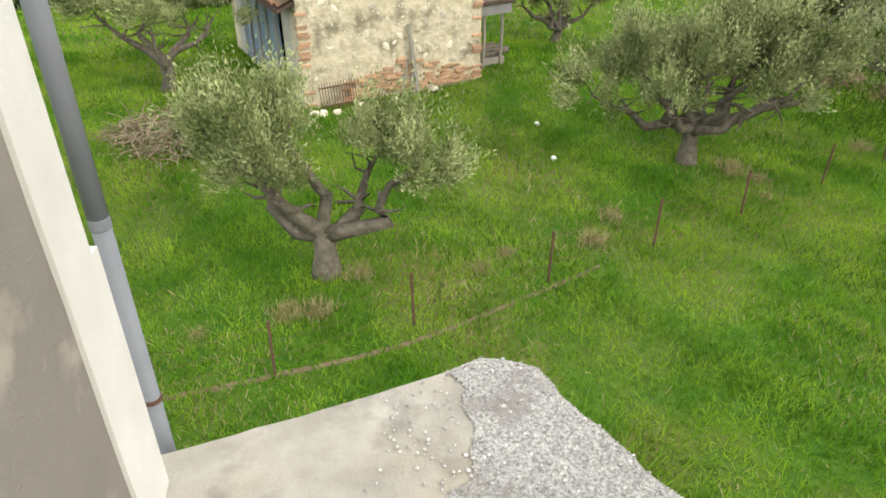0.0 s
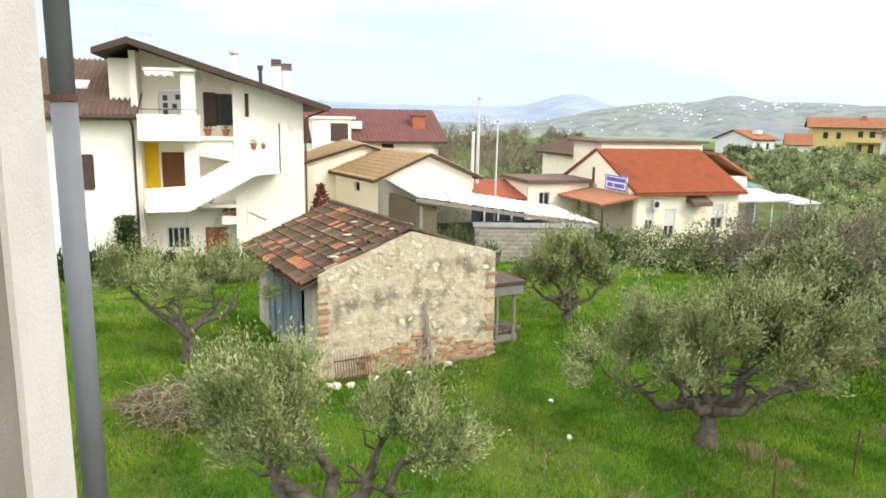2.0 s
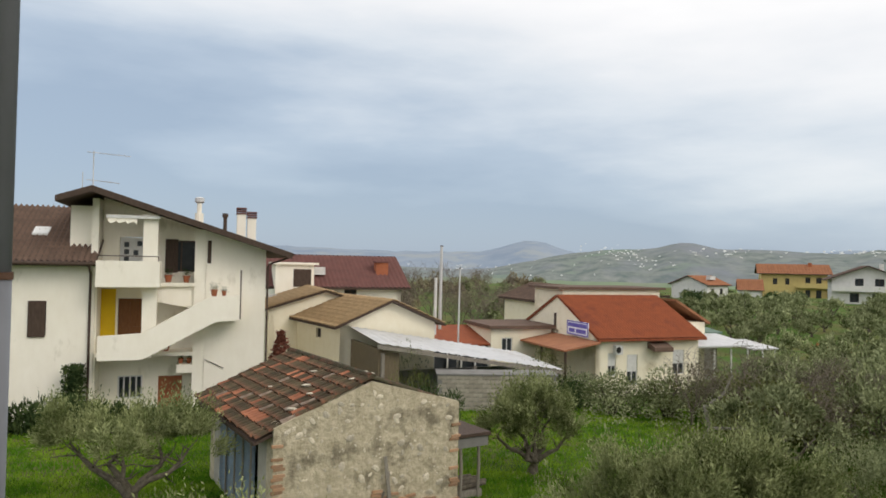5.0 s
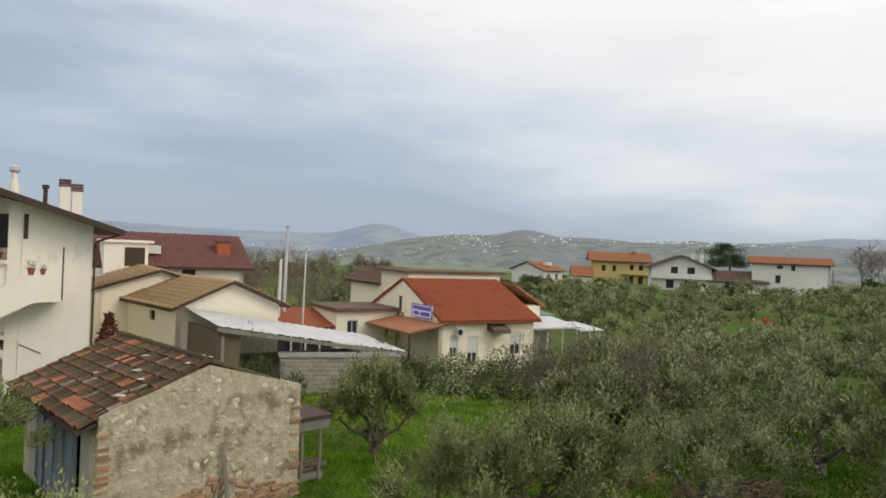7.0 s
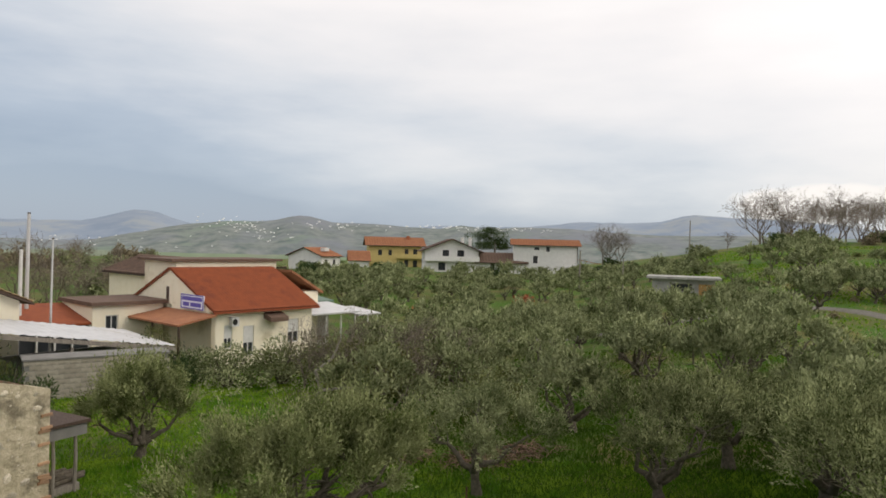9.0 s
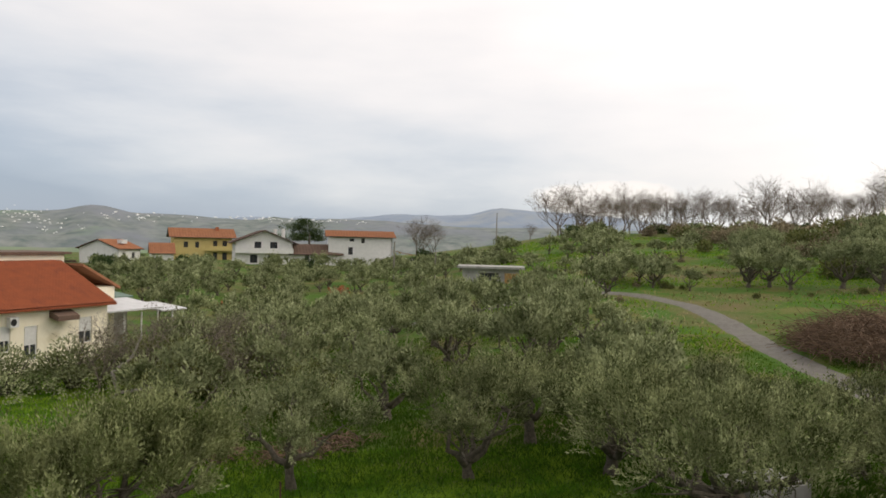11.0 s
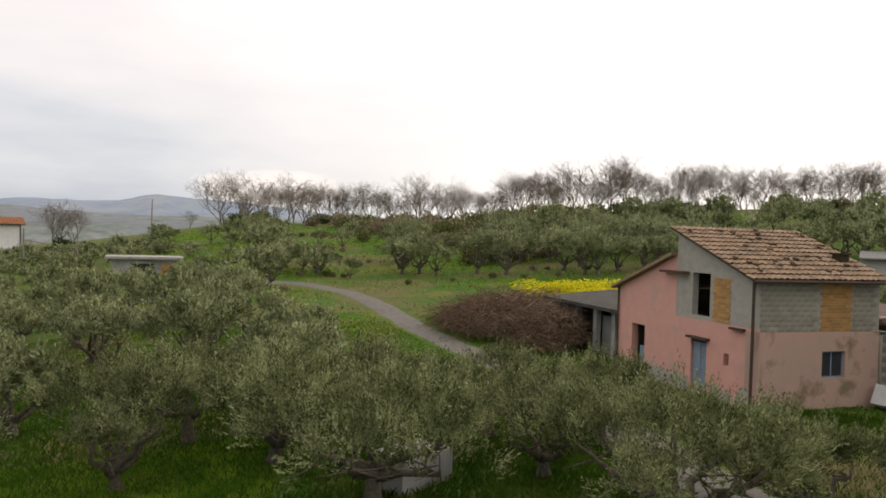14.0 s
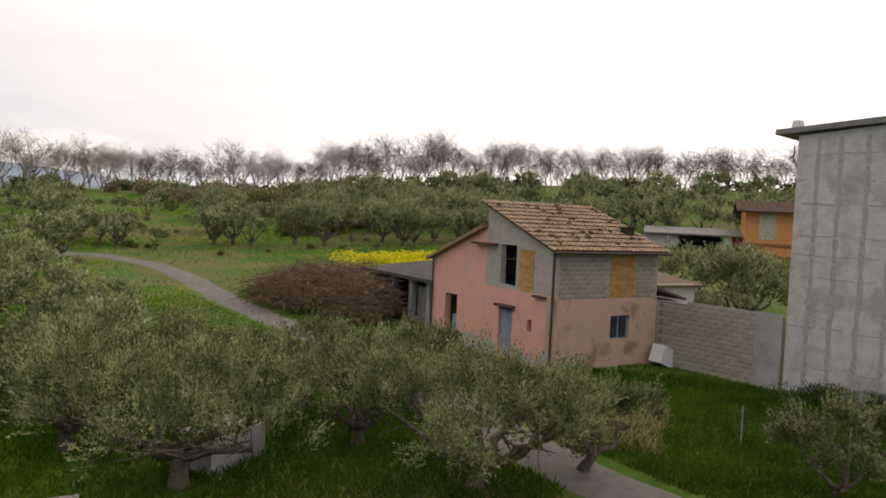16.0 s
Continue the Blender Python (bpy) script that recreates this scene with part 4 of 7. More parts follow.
    # awning
    aw = part("awning_box", Shape().box(-6.45, -4.4, -1.05, -0.9, 7.75, 7.87), M_FRAMEWHITE, t, "rolled white awning")
    cloth = Shape()
    for k in range(10):
        x0, x1 = -6.4 + k * 0.11, -6.4 + (k + 1) * 0.11
        a, b = 0.12 + 0.14 * math.sin(k * 1.1) ** 2, 0.12 + 0.14 * math.sin((k + 1) * 1.1) ** 2
        cloth.add([(x0, -1.0, 7.76), (x1, -1.0, 7.76), (x1, -1.03, 7.76 - b), (x0, -1.03, 7.76 - a), (x0, -0.97, 7.76), (x1, -0.97, 7.76), (x1, -1.0, 7.76 - b), (x0, -1.0, 7.76 - a)],
                  [(0, 1, 2, 3), (7, 6, 5, 4), (3, 2, 6, 7)])
    part("awning_cloth", cloth, M_PLASTER, aw)
    # roof of the main block: long pitch falling to the right
    pitch(t, (1.0, -1.1, 6.36), (0, 11.6, 0), (-8.0, 0, 2.55), M_TILE_BROWN, 22, 30, label="dark brown tiled long roof pitch")
    pitch(t, (-8.3, 10.5, 8.42), (0, -11.6, 0), (1.3, 0, 0.49), M_TILE_BROWN, 4, 30)
    part("fascia", Shape().prism([(1.02, 6.22), (1.02, 6.48), (-6.98, 9.03), (-8.3, 8.56), (-8.3, 8.32), (-6.98, 8.77)], -1.2, -1.1), M_DARKWOOD, t)
    part("gutter", Shape().tube([(1.05, -1.1, 6.4), (1.05, 10.5, 6.4)], 0.07, 8), M_DARKWOOD, t)
    part("downpipe", Shape().tube([(1.0, -0.6, 6.3), (0.12, -0.1, 5.95), (0.08, -0.05, 5.8), (0.08, -0.05, g)], 0.045, 8), M_DARKWOOD, t)
    # left wing with lower eave
    wing = part("wing_wall", wall(Shape(), 7.1, g, 5.95, 0.3, [(4.8, 5.35, 2.9, 4.3)]), M_PLASTER, t, at=pose(-14.0, -0.25, 0))
    part("wing_end", Shape().box(-14.3, -14.0, -0.25, 10, g, 5.9), M_PLASTER, t)
    window(t, -9.2, -8.65, 2.9, 4.3, -0.13, M_DARKWOOD)
    part("shutter", Shape().box(-9.3, -8.68, -0.32, -0.26, 2.85, 4.32), M_DARKWOOD, t)
    pitch(t, (-14.3, -0.95, 5.85), (7.5, 0, 0), (0, 5.6, 2.6), M_TILE_BROWN, 16, 34, label="brown ribbed tile wing roof", wave=0.07)
    part("wing_gutter", Shape().tube([(-14.3, -1.0, 5.85), (-6.75, -1.0, 5.85)], 0.08, 8), M_DARKWOOD, t)
    part("wing_downpipe", Shape().tube([(-7.05, -1.0, 5.8), (-7.05, -0.35, 5.45), (-7.05, -0.32, g)], 0.05, 8), M_DARKWOOD, t)
    part("skylight", Shape().prism([(-0.02, 0.0), (0.7, 0.325), (0.7, 0.4), (-0.02, 0.08)], -9.6, -9.0, "x"), M_FRAMEWHITE, t, at=pose(0, 1.45, 7.02))
    part("main_left", Shape().box(-8.0, -6.84, 0.6, 10, 5.9, 8.3), M_PLASTER, t)
    # chimneys, antenna
    for x, zz in ((-0.98, 8.3), (-0.5, 8.12)):
        c = part("chimney", Shape().box(x - 0.22, x + 0.18, 2.2, 2.75, 6.5, zz), M_PLASTER, t)
        for k in range(3):
            part("chimney_cap", Shape().box(x - 0.25, x + 0.21, 2.16, 2.79, zz + 0.12 * k, zz + 0.07 + 0.12 * k), M_TILE_BURG, c)
    v = part("flue", Shape().tube([(-2.9, 2.0, 7.5), (-2.9, 2.0, 8.25)], 0.2, 10).tube([(-2.9, 2.0, 8.25), (-2.9, 2.0, 8.7)], 0.11, 10), M_PLASTER, t)
    part("cowl", Shape().tube([(-2.9, 2.0, 8.7), (-2.9, 2.0, 8.78), (-2.9, 2.0, 8.95), (-2.9, 2.0, 9.0)], [0.12, 0.22, 0.22, 0.1], 10), M_METAL, v)
    part("stovepipe", Shape().tube([(-1.75, 1.9, 7.2), (-1.75, 1.9, 8.1)], 0.09, 10).tube([(-1.75, 1.9, 8.1), (-1.75, 1.9, 8.28)], 0.14, 10), M_DARKWOOD, t)
    an = part("antenna", Shape().tube([(-7.25, 1.0, 8.9), (-7.25, 1.0, 10.7)], 0.025, 6), M_METAL, t)
    for z, ln in ((10.65, 1.7), (9.45, 1.3)):
        part("boom", Shape().tube([(-7.5, 1.0, z), (-7.5 + ln, 1.0, z - 0.1)], 0.015, 5), M_METAL, an)
        for k in range(7):
            x = -7.45 + k * ln / 7.2
            part("element", Shape().tube([(x, 0.75, z - 0.01 * k), (x, 1.25, z - 0.01 * k)], 0.008, 4), M_METAL, an)
    part("mast", Shape().tube([(-7.7, 1.3, 8.8), (-7.7, 1.3, 9.8)], 0.02, 6), M_METAL, an)


build_white_house()
house_m = pose(-7.10, 31.46, 0.11, 0, 0, 17.6)
for x, y, z, s in ((-4.1, 0.6, 5.09, 0.32), (-3.35, 0.5, 5.09, 0.3), (-2.2, -1.22, 4.58, 0.28), (-1.8, -1.22, 4.6, 0.2), (-4.1, 0.5, 2.11, 0.26), (-3.5, 0.4, 1.56, 0.22), (-3.15, 0.4, 1.56, 0.22)):
    p = house_m @ Vector((x, y, z))
    pot_plant(p.x, p.y, p.z, 17, s)


# ---- generic country house ----
def country_house(name, x, y, rz, w, d, h, rise, wall_mat, roof_mat, label, fronts=(), sides=(), over=0.6, along="x", balcony=None, rows=10, cols=20, side_x="right", z=None):
    """A gabled house; the ridge runs along x or y. fronts and sides: openings (from, to, sill, head) on the -y face and on the side face."""
    z = ground_z(x, y) if z is None else z
    t = thing(name, x, y, z, rz, label, "house")
    part("front_wall", wall(Shape(), w, -0.4, h, 0.3, list(fronts)), wall_mat, t)
    part("back_wall", Shape().box(0, w, d - 0.3, d, -0.4, h), wall_mat, t)
    holes = list(sides)
    if side_x == "right":
        part("side_wall", wall(Shape(), d, -0.4, h, 0.3, holes), wall_mat, t, at=pose(w + 0.002, 0, 0, 0, 0, 90))
        part("side_wall", Shape().box(-0.002, 0.3, 0.002, d - 0.002, -0.4, h), wall_mat, t)
    else:
        part("side_wall", wall(Shape(), d, -0.4, h, 0.3, [(d - b, d - a, c, e) for a, b, c, e in holes]), wall_mat, t, at=pose(-0.002, d, 0, 0, 0, -90))
        part("side_wall", Shape().box(w - 0.3, w + 0.002, 0.002, d - 0.002, -0.4, h), wall_mat, t)
    for a, b, c, e in fronts:
        window(t, a, b, c, e, 0.14, M_DARKWOOD)
    for a, b, c, e in holes:
        if side_x == "right":
            window(t, a, b, c, e, 0.14, M_DARKWOOD, at=pose(w, 0, 0, 0, 0, 90))
        else:
            window(t, d - b, d - a, c, e, 0.14, M_DARKWOOD, at=pose(0, d, 0, 0, 0, -90))
    if along == "x":
        k = rise / (d / 2)
        pitch(t, (-over, -over, h - over * k), (w + 2 * over, 0, 0), (0, d / 2 + over, rise + over * k), roof_mat, rows, cols)
        pitch(t, (w + over, d + over, h - over * k), (-w - 2 * over, 0, 0), (0, -d / 2 - over, rise + over * k), roof_mat, rows, cols)
        for a in (0, w - 0.3):
            part("gable", Shape().prism([(0, h), (d, h), (d / 2, h + rise - 0.1)], a, a + 0.3, "x"), wall_mat, t)
    else:
        k = rise / (w / 2)
        pitch(t, (-over, d + over, h - over * k), (0, -d - 2 * over, 0), (w / 2 + over, 0, rise + over * k), roof_mat, rows, cols)
        pitch(t, (w + over, -over, h - over * k), (0, d + 2 * over, 0), (-w / 2 - over, 0, rise + over * k), roof_mat, rows, cols)
        for a in (0, d - 0.3):
            part("gable", Shape().prism([(0, h), (w, h), (w / 2, h + rise - 0.1)], a, a + 0.3), wall_mat, t)
    if balcony:
        a, b, zz = balcony
        bl = part("balcony", Shape().box(a, b, -1.2, 0, zz, zz + 0.15), wall_mat, t)
        part("parapet", Shape().box(a, b, -1.2, -1.1, zz + 0.15, zz + 1.0), wall_mat, bl)
    return t


# ---- houses to the north ----
yh = country_house("annex_house", -4.23, 35.51, 30.6, 5.6, 6.2, 4.0, 1.15, M_CREAM, M_TILE_TAN, "low cream outbuilding with mossy tan tile roof", fronts=[(1.9, 2.6, 3.05, 3.45)], sides=[(2.5, 3.2, 3.0, 3.5)], over=0.45, along="y", side_x="left", rows=9, cols=26, z=-0.86)
country_house("rear_annex", -8.91, 40.36, 17.6, 6.4, 7, 4.35, 1.0, M_CREAM, M_TILE_TAN, "cream flat-fronted annex behind the outbuilding", over=0.3, along="y", side_x="left", z=-0.8)
bh = country_house("burgundy_roof_house", -10.59, 48.95, 17.6, 9.2, 8, 5.6, 2.0, M_PLASTER, M_TILE_BURG, "cream house with burgundy tiled roof and dormer balcony", fronts=[(3.2, 4.2, 3.6, 5.0), (5.0, 5.9, 4.4, 5.2)], over=0.6, rows=14, cols=32, z=-0.92)
part("chimney", Shape().box(7.6, 8.5, 1.2, 2.0, 5.5, 7.15), M_TERRACOTTA, bh, "square brick chimney")
part("chimney_cap", Shape().box(7.5, 8.6, 1.1, 2.1, 7.15, 7.25), M_TILE_BURG, bh)
part("dormer", Shape().box(0.0, 2.6, -1.4, 1.5, 3.2, 6.9).box(-0.2, 2.9, -1.6, 1.6, 6.9, 7.05), M_PLASTER, bh)
part("dormer_window", Shape().box(1.2, 2.4, -1.43, -1.4, 5.4, 6.6), M_DARKWOOD, bh)
part("skylight", Shape().box(2.9, 3.7, 0.6, 1.3, 6.2, 6.75), M_FRAMEWHITE, bh)
bal = part("balcony", Shape().box(-0.6, 1.0, -2.6, -1.4, 3.9, 4.05), M_PLASTER, bh)
part("railing", Shape().box(-0.6, 1.0, -2.6, -2.55, 4.05, 4.9), M_METAL, bal)


def build_shop():
    g = -0.85
    t = thing("red_roof_shop", 9.47, 38.34, -0.03, 17.6, "long cream shop building with red tiled roof", "building")
    t.matrix_basis = t.matrix_basis @ Matrix.Diagonal((0.87, 1, 1, 1))
    w, d = 7.8, 9.0
    part("front_wall", wall(Shape(), w, g, 2.45, 0.3, [(0.9, 1.5, 0.2, 1.5), (2.3, 3.1, -0.3, 1.4), (5.8, 6.7, 0.2, 1.6)]), M_CREAM, t)
    for a, b, c, e in ((0.9, 1.5, 0.2, 1.5), (2.3, 3.1, -0.3, 1.4), (5.8, 6.7, 0.2, 1.6)):
        unit = window(t, a, b, c, e, 0.1, M_FRAMEWHITE)
        part("roller_shutter", Shape().box(a + 0.06, b - 0.06, 0.05, 0.075, c + 0.06 + 0.4 * (e - c), e - 0.06), M_FRAMEWHITE, unit)
    ac = part("air_conditioner", Shape().box(1.25, 1.75, -0.32, -0.02, 1.45, 1.95), M_FRAMEWHITE, t, "white air conditioning unit")
    part("grille", Shape().tube([(1.45, -0.33, 1.7), (1.45, -0.325, 1.7)], 0.18, 14), M_DARK, ac)
    part("side_wall", wall(Shape(), d, g, 2.45, 0.3, [(4.3, 4.7, 2.0, 2.4)]), M_CREAM, t, at=pose(0, d, 0, 0, 0, -90))
    part("side_wall", Shape().box(w - 0.3, w, 0.3, d, g, 2.45), M_CREAM, t)
    part("back_wall", Shape().box(0, w, d, d + 0.3, g, 2.45), M_CREAM, t)
    part("gable", Shape().prism([(0.0, 2.45), (d, 2.45), (d / 2, 4.45)], 0.0, 0.3, "x"), M_CREAM, t)
    part("gable_slit", Shape().box(-0.02, 0.0, 4.6, 4.9, 2.6, 3.4), M_DARKWOOD, t)
    pitch(t, (-0.12, -0.5, 2.3), (w + 0.37, 0, 0), (0, 4.9, 2.2), M_TILE_RED, 20, 40, wave=0.02, label="uniform red tile pitch", board=M_TILE_RED)
    pitch(t, (w + 0.25, 9.5, 2.3), (-w - 0.37, 0, 0), (0, -5.0, 2.2), M_TILE_RED, 20, 40, wave=0.02, board=M_TILE_RED)
    part("tall_block", Shape().box(0.5, 8.6, 4.7, 8.5, 2.0, 4.85), M_CREAM, t, "cream taller rear block")
    part("block_roof", Shape().box(0.1, 9.0, 4.5, 8.8, 4.85, 5.0), M_TILE_BROWN, t)
    pitch(t, (8.6, 8.6, 4.5), (0, -5.0, 0), (0.01, 0, 0.01), M_TILE_BROWN, 1, 4)
    rt = Shape().prism([(8.6, 4.35), (11.6, 2.9), (11.6, 2.75), (8.6, 4.2)], 3.0, 8.0)
    part("side_roof", rt, M_TILE_FAR, t, "tan tile side roof")
    part("side_block", Shape().box(7.8, 11.3, 3.2, 7.8, g, 2.9), M_CREAM, t)
    # canvas-like orange porch roof at the left gable
    pr = part("porch_roof", Shape().prism([(-0.05, 2.2), (-2.6, 1.8), (-2.6, 1.7), (-0.05, 2.1)], -0.6, 5.2), M_TILE_FAR, t, "orange porch roof")
    for y in (-0.5, 2.3, 5.1):
        part("porch_post", Shape().box(-2.5, -2.4, y - 0.05, y + 0.05, g, 1.74), M_DARKWOOD, pr)
    # sign
    s = part("shop_sign", Shape().box(-0.16, -0.1, 0.6, 3.0, 2.32, 3.12), M_SIGN, t, "white signboard with a blue border and lettering")
    for b in ((0.6, 3.0, 2.32, 2.38), (0.6, 3.0, 3.06, 3.12), (0.6, 0.67, 2.38, 3.06), (2.93, 3.0, 2.38, 3.06)):
        part("border", Shape().box(-0.18, -0.16, b[0], b[1], b[2], b[3]), M_BLUE, s)
    part("top_band", Shape().box(-0.175, -0.16, 0.75, 2.85, 2.78, 3.0), M_BLUE, s)
    for a, b in ((2.1, 2.75), (0.85, 1.95)):
        part("lettering_bar", Shape().box(-0.175, -0.16, a, b, 2.46, 2.68), M_BLUE, s)
    aw = part("awning", Shape().prism([(-0.02, 2.1), (-0.75, 1.85), (-0.75, 1.6), (-0.02, 1.75)], 3.8, 5.2, "x"), M_TILE_BROWN, t, "small brown awning")
    # flat-roofed parts to the left
    part("flat_wing", wall(Shape(), 4.6, g, 2.45, 0.3, [(0.8, 1.6, 0.6, 1.9)]), M_CREAM, t, at=pose(-4.8, 4.9, 0))
    window(t, -4.0, -3.2, 0.6, 1.9, 5.0, M_FRAMEWHITE)
    part("flat_wing_block", Shape().box(-4.8, -0.2, 5.21, 9, g, 2.44), M_CREAM, t)
    part("flat_roof", Shape().box(-5.0, 0.0, 4.6, 9.2, 2.45, 2.65), M_TILE_BROWN, t)
    part("verandah_roof", Shape().prism([(5.0, 1.55), (9.0, 2.35), (9.0, 2.25), (5.0, 1.45)], -9.0, -4.8, "x"), M_TILE_RED, t, "low red verandah roof")
    for k in range(5):
        part("verandah_post", Shape().box(-8.9 + k, -8.8 + k, 5.1, 5.2, g, 1.5), M_FRAMEWHITE, t)
    part("verandah_glass", Shape().box(-8.8, -4.85, 5.3, 5.34, g, 1.5), M_GLASS, t)
    # right-hand canopies
    part("green_roof", Shape().prism([(3.5, 2.2), (8.5, 2.75), (8.5, 2.65), (3.5, 2.1)], 8.0, 13.2, "x"), M_GREENSHEET, t, "flat green sheet canopy")
    cp = part("sheet_canopy", Shape().prism([(0.2, 1.75), (3.6, 2.15), (3.6, 2.05), (0.2, 1.65)], 7.9, 12.6, "x"), M_METAL, t, "pale sheet metal canopy")
    part("sheet_canopy_low", Shape().prism([(0.4, 1.5), (3.2, 1.75), (3.2, 1.67), (0.4, 1.42)], 12.6, 15.0, "x"), M_METAL, t)
    for x in (8.2, 9.6, 11.0, 12.4, 13.7, 14.8):
        part("canopy_post", Shape().box(x, x + 0.08, 0.5, 0.58, g, 1.5), M_FRAMEWHITE, cp)
    part("canopy_back", Shape().box(8, 12.8, 3.6, 3.7, g, 1.9), M_GREYPLASTER, cp)


build_shop()
country_house("yellow_gable_house", 8.54, 50.31, 17.6, 5.0, 7, 4.5, 1.0, M_CREAM, M_TILE_BROWN, "pale yellow house with a low dark roof", fronts=[(3.2, 3.6, 3.2, 3.9)], over=0.4, along="y", z=-0.7)

# houses on the far rise
fy = country_house("ochre_villa", 71.0, 148.5, -22, 12.5, 9, 6.2, 1.7, M_OCHRE, M_TILE_FAR, "ochre two-storey villa with balconies and tiled roof", fronts=[(2.2, 3.1, 3.6, 4.9), (4.6, 5.4, 3.6, 4.9), (8.4, 9.3, 0.8, 2.6), (10.4, 11.4, 0.8, 2.6), (8.4, 9.3, 3.6, 5.2), (10.4, 11.4, 3.6, 5.2)], sides=[(2, 3, 3.6, 5)], over=0.9, rows=8, cols=24, balcony=(6.6, 13.2, 3.0), z=-0.35)
part("chimney", Shape().box(9.2, 9.9, 3, 3.7, 7, 8.3), M_TERRACOTTA, fy)
country_house("red_shed_house", 64.2, 144.0, -22, 4.4, 8, 2.0, 2.0, M_WHITE, M_TILE_FAR, "low white shed with stepped red tile roof", over=0.4, rows=6, cols=14, z=0.2)
fs = country_house("small_white_house", 51.2, 127.8, 28, 5.6, 8.5, 3.2, 1.5, M_WHITE, M_TILE_FAR, "white house with red tiled roof", fronts=[(1, 1.8, 1.4, 2.4), (3.4, 4.2, 1.4, 2.4)], sides=[(1.5, 2.3, 1.2, 2.2), (4.5, 5.3, 1.2, 2.2)], over=0.5, rows=7, cols=18, z=0.2)
part("skylight", Shape().box(2.2, 3.6, 1.2, 2.2, 4.0, 4.7), M_FRAMEWHITE, fs)
fw = country_house("unfinished_white_house", 71.4, 123.0, -26, 11.0, 9, 4.8, 2.2, M_WHITE, M_TILE_BROWN, "unfinished white two-storey house with empty openings", fronts=[(2.8, 4.2, 0.6, 2.2), (6.2, 8.0, 0.6, 2.2), (3.6, 4.9, 3.2, 4.75), (6.6, 8.0, 3.2, 4.75)], over=1.0, along="y", rows=8, cols=16, balcony=(0, 11, 2.5), z=0.3)
for x in (7.6, 9.2):
    part("chimney", Shape().box(x, x + 0.6, 2.5, 3.1, 5.5, 7.4), M_WHITE, fw)
country_house("low_white_annex", 81.3, 118.4, -28, 9.5, 6, 2.6, 1.6, M_WHITE, M_TILE_BROWN, "low white annex with dark tiled roof", fronts=[(2.6, 3.4, 0.6, 2.0)], over=0.8, rows=6, cols=18, z=0.5)
fg = country_house("grey_white_house", 87.8, 115.1, -36, 13.0, 9, 6.0, 1.1, M_WHITE, M_TILE_FAR, "off-white two-storey house with red tiled roof", fronts=[(4.0, 4.9, 2.2, 3.7), (6.6, 7.3, 4.6, 5.6), (4.2, 5.2, 4.9, 5.5)], sides=[(1.5, 2.5, 4.2, 5.4), (1.5, 2.4, 1.0, 3.2)], over=0.7, rows=8, cols=26, z=0.6)
part("terrace", Shape().box(9.5, 17.5, -2.0, 4.0, -0.4, 1.6), M_GREYPLASTER, fg)
part("porch_roof", Shape().prism([(13.1, 3.2), (17.5, 2.4), (17.5, 2.3), (13.1, 3.1)], -1, 4), M_TILE_FAR, fg)


def build_flat_house():
    t = thing("flat_roof_hut", 61.2, 54.4, 1.05, -50, "low concrete hut with an overhanging flat roof", "hut")
    part("front_wall", wall(Shape(), 6.6, -0.6, 2.0, 0.25, [(2.0, 4.2, 0.7, 1.5)]), M_CONCRETE, t)
    window(t, 2.0, 4.2, 0.7, 1.5, 0.1, M_DARKWOOD)
    part("back_block", Shape().box(0, 6.6, 0.3, 4.4, -0.6, 1.98), M_CONCRETE, t)
    part("end_patch", Shape().box(4.9, 6.6, -0.02, -0.002, -0.6, 1.5), M_BRICK, t, "orange brick end panel")
    part("roof_slab", Shape().box(-0.6, 7.2, -0.7, 4.9, 2.0, 2.25), M_CONCRETE, t, "grey flat concrete roof slab")


build_flat_house()


# ---- tin-roofed shed and block wall behind the hut ----
M_BROWNBOARD = material("brown_weathered_boards", (0.2, 0.16, 0.1), (0.13, 0.105, 0.07), 4.0, 0.92, 0.5, 50.0, stretch_by=(8, 8, 0.6))


def build_shed():
    t = thing("tin_roof_shed", -2.15, 31.63, -2.58, 22.6, "open shed with a sloping pale sheet metal roof", "shed")
    t.matrix_basis = t.matrix_basis @ Matrix.Diagonal((1.29, 0.97, 1.29, 1))
    v, q = [], []
    n = 60
    for i in range(n + 1):
        x = 7.6 * i / n
        for y, z in ((-0.4, 4.05), (4.6, 4.32)):
            v.append((x, y, z - 0.2 * x * 0.82 + 0.02 * math.cos(i * math.pi / 1.5)))
    q = [(2 * i, 2 * i + 2, 2 * i + 3, 2 * i + 1) for i in range(n)]
    me = quick_mesh("roof_sheet", v, q, M_METAL)
    part("roof_sheet", me, M_METAL, t, "pale corrugated roof sheet")
    part("roof_edge", Shape().prism([(0, 3.86), (7.6, 2.62), (7.6, 2.76), (0, 4.0)], -0.42, -0.36), M_GREYWOOD, t)
    part("left_wall", Shape().box(0.1, 0.25, -0.1, 4.4, 0, 3.8), M_BROWNBOARD, t, "brown boarded end wall")
    part("front_boarding", Shape().prism([(0.25, 0.0), (0.9, 0.0), (0.9, 3.64), (0.25, 3.75)], -0.06, 0.0), M_BROWNBOARD, t, "brown boarded front")
    part("back_wall", Shape().box(0.25, 7.4, 4.25, 4.4, 0, 2.5), M_CONCRETE_DARK, t)
    for x in (0.2, 3.8, 7.3):
        part("post", Shape().box(x, x + 0.12, -0.2, -0.08, 0, 3.7 - 0.16 * x), M_GREYWOOD, t)


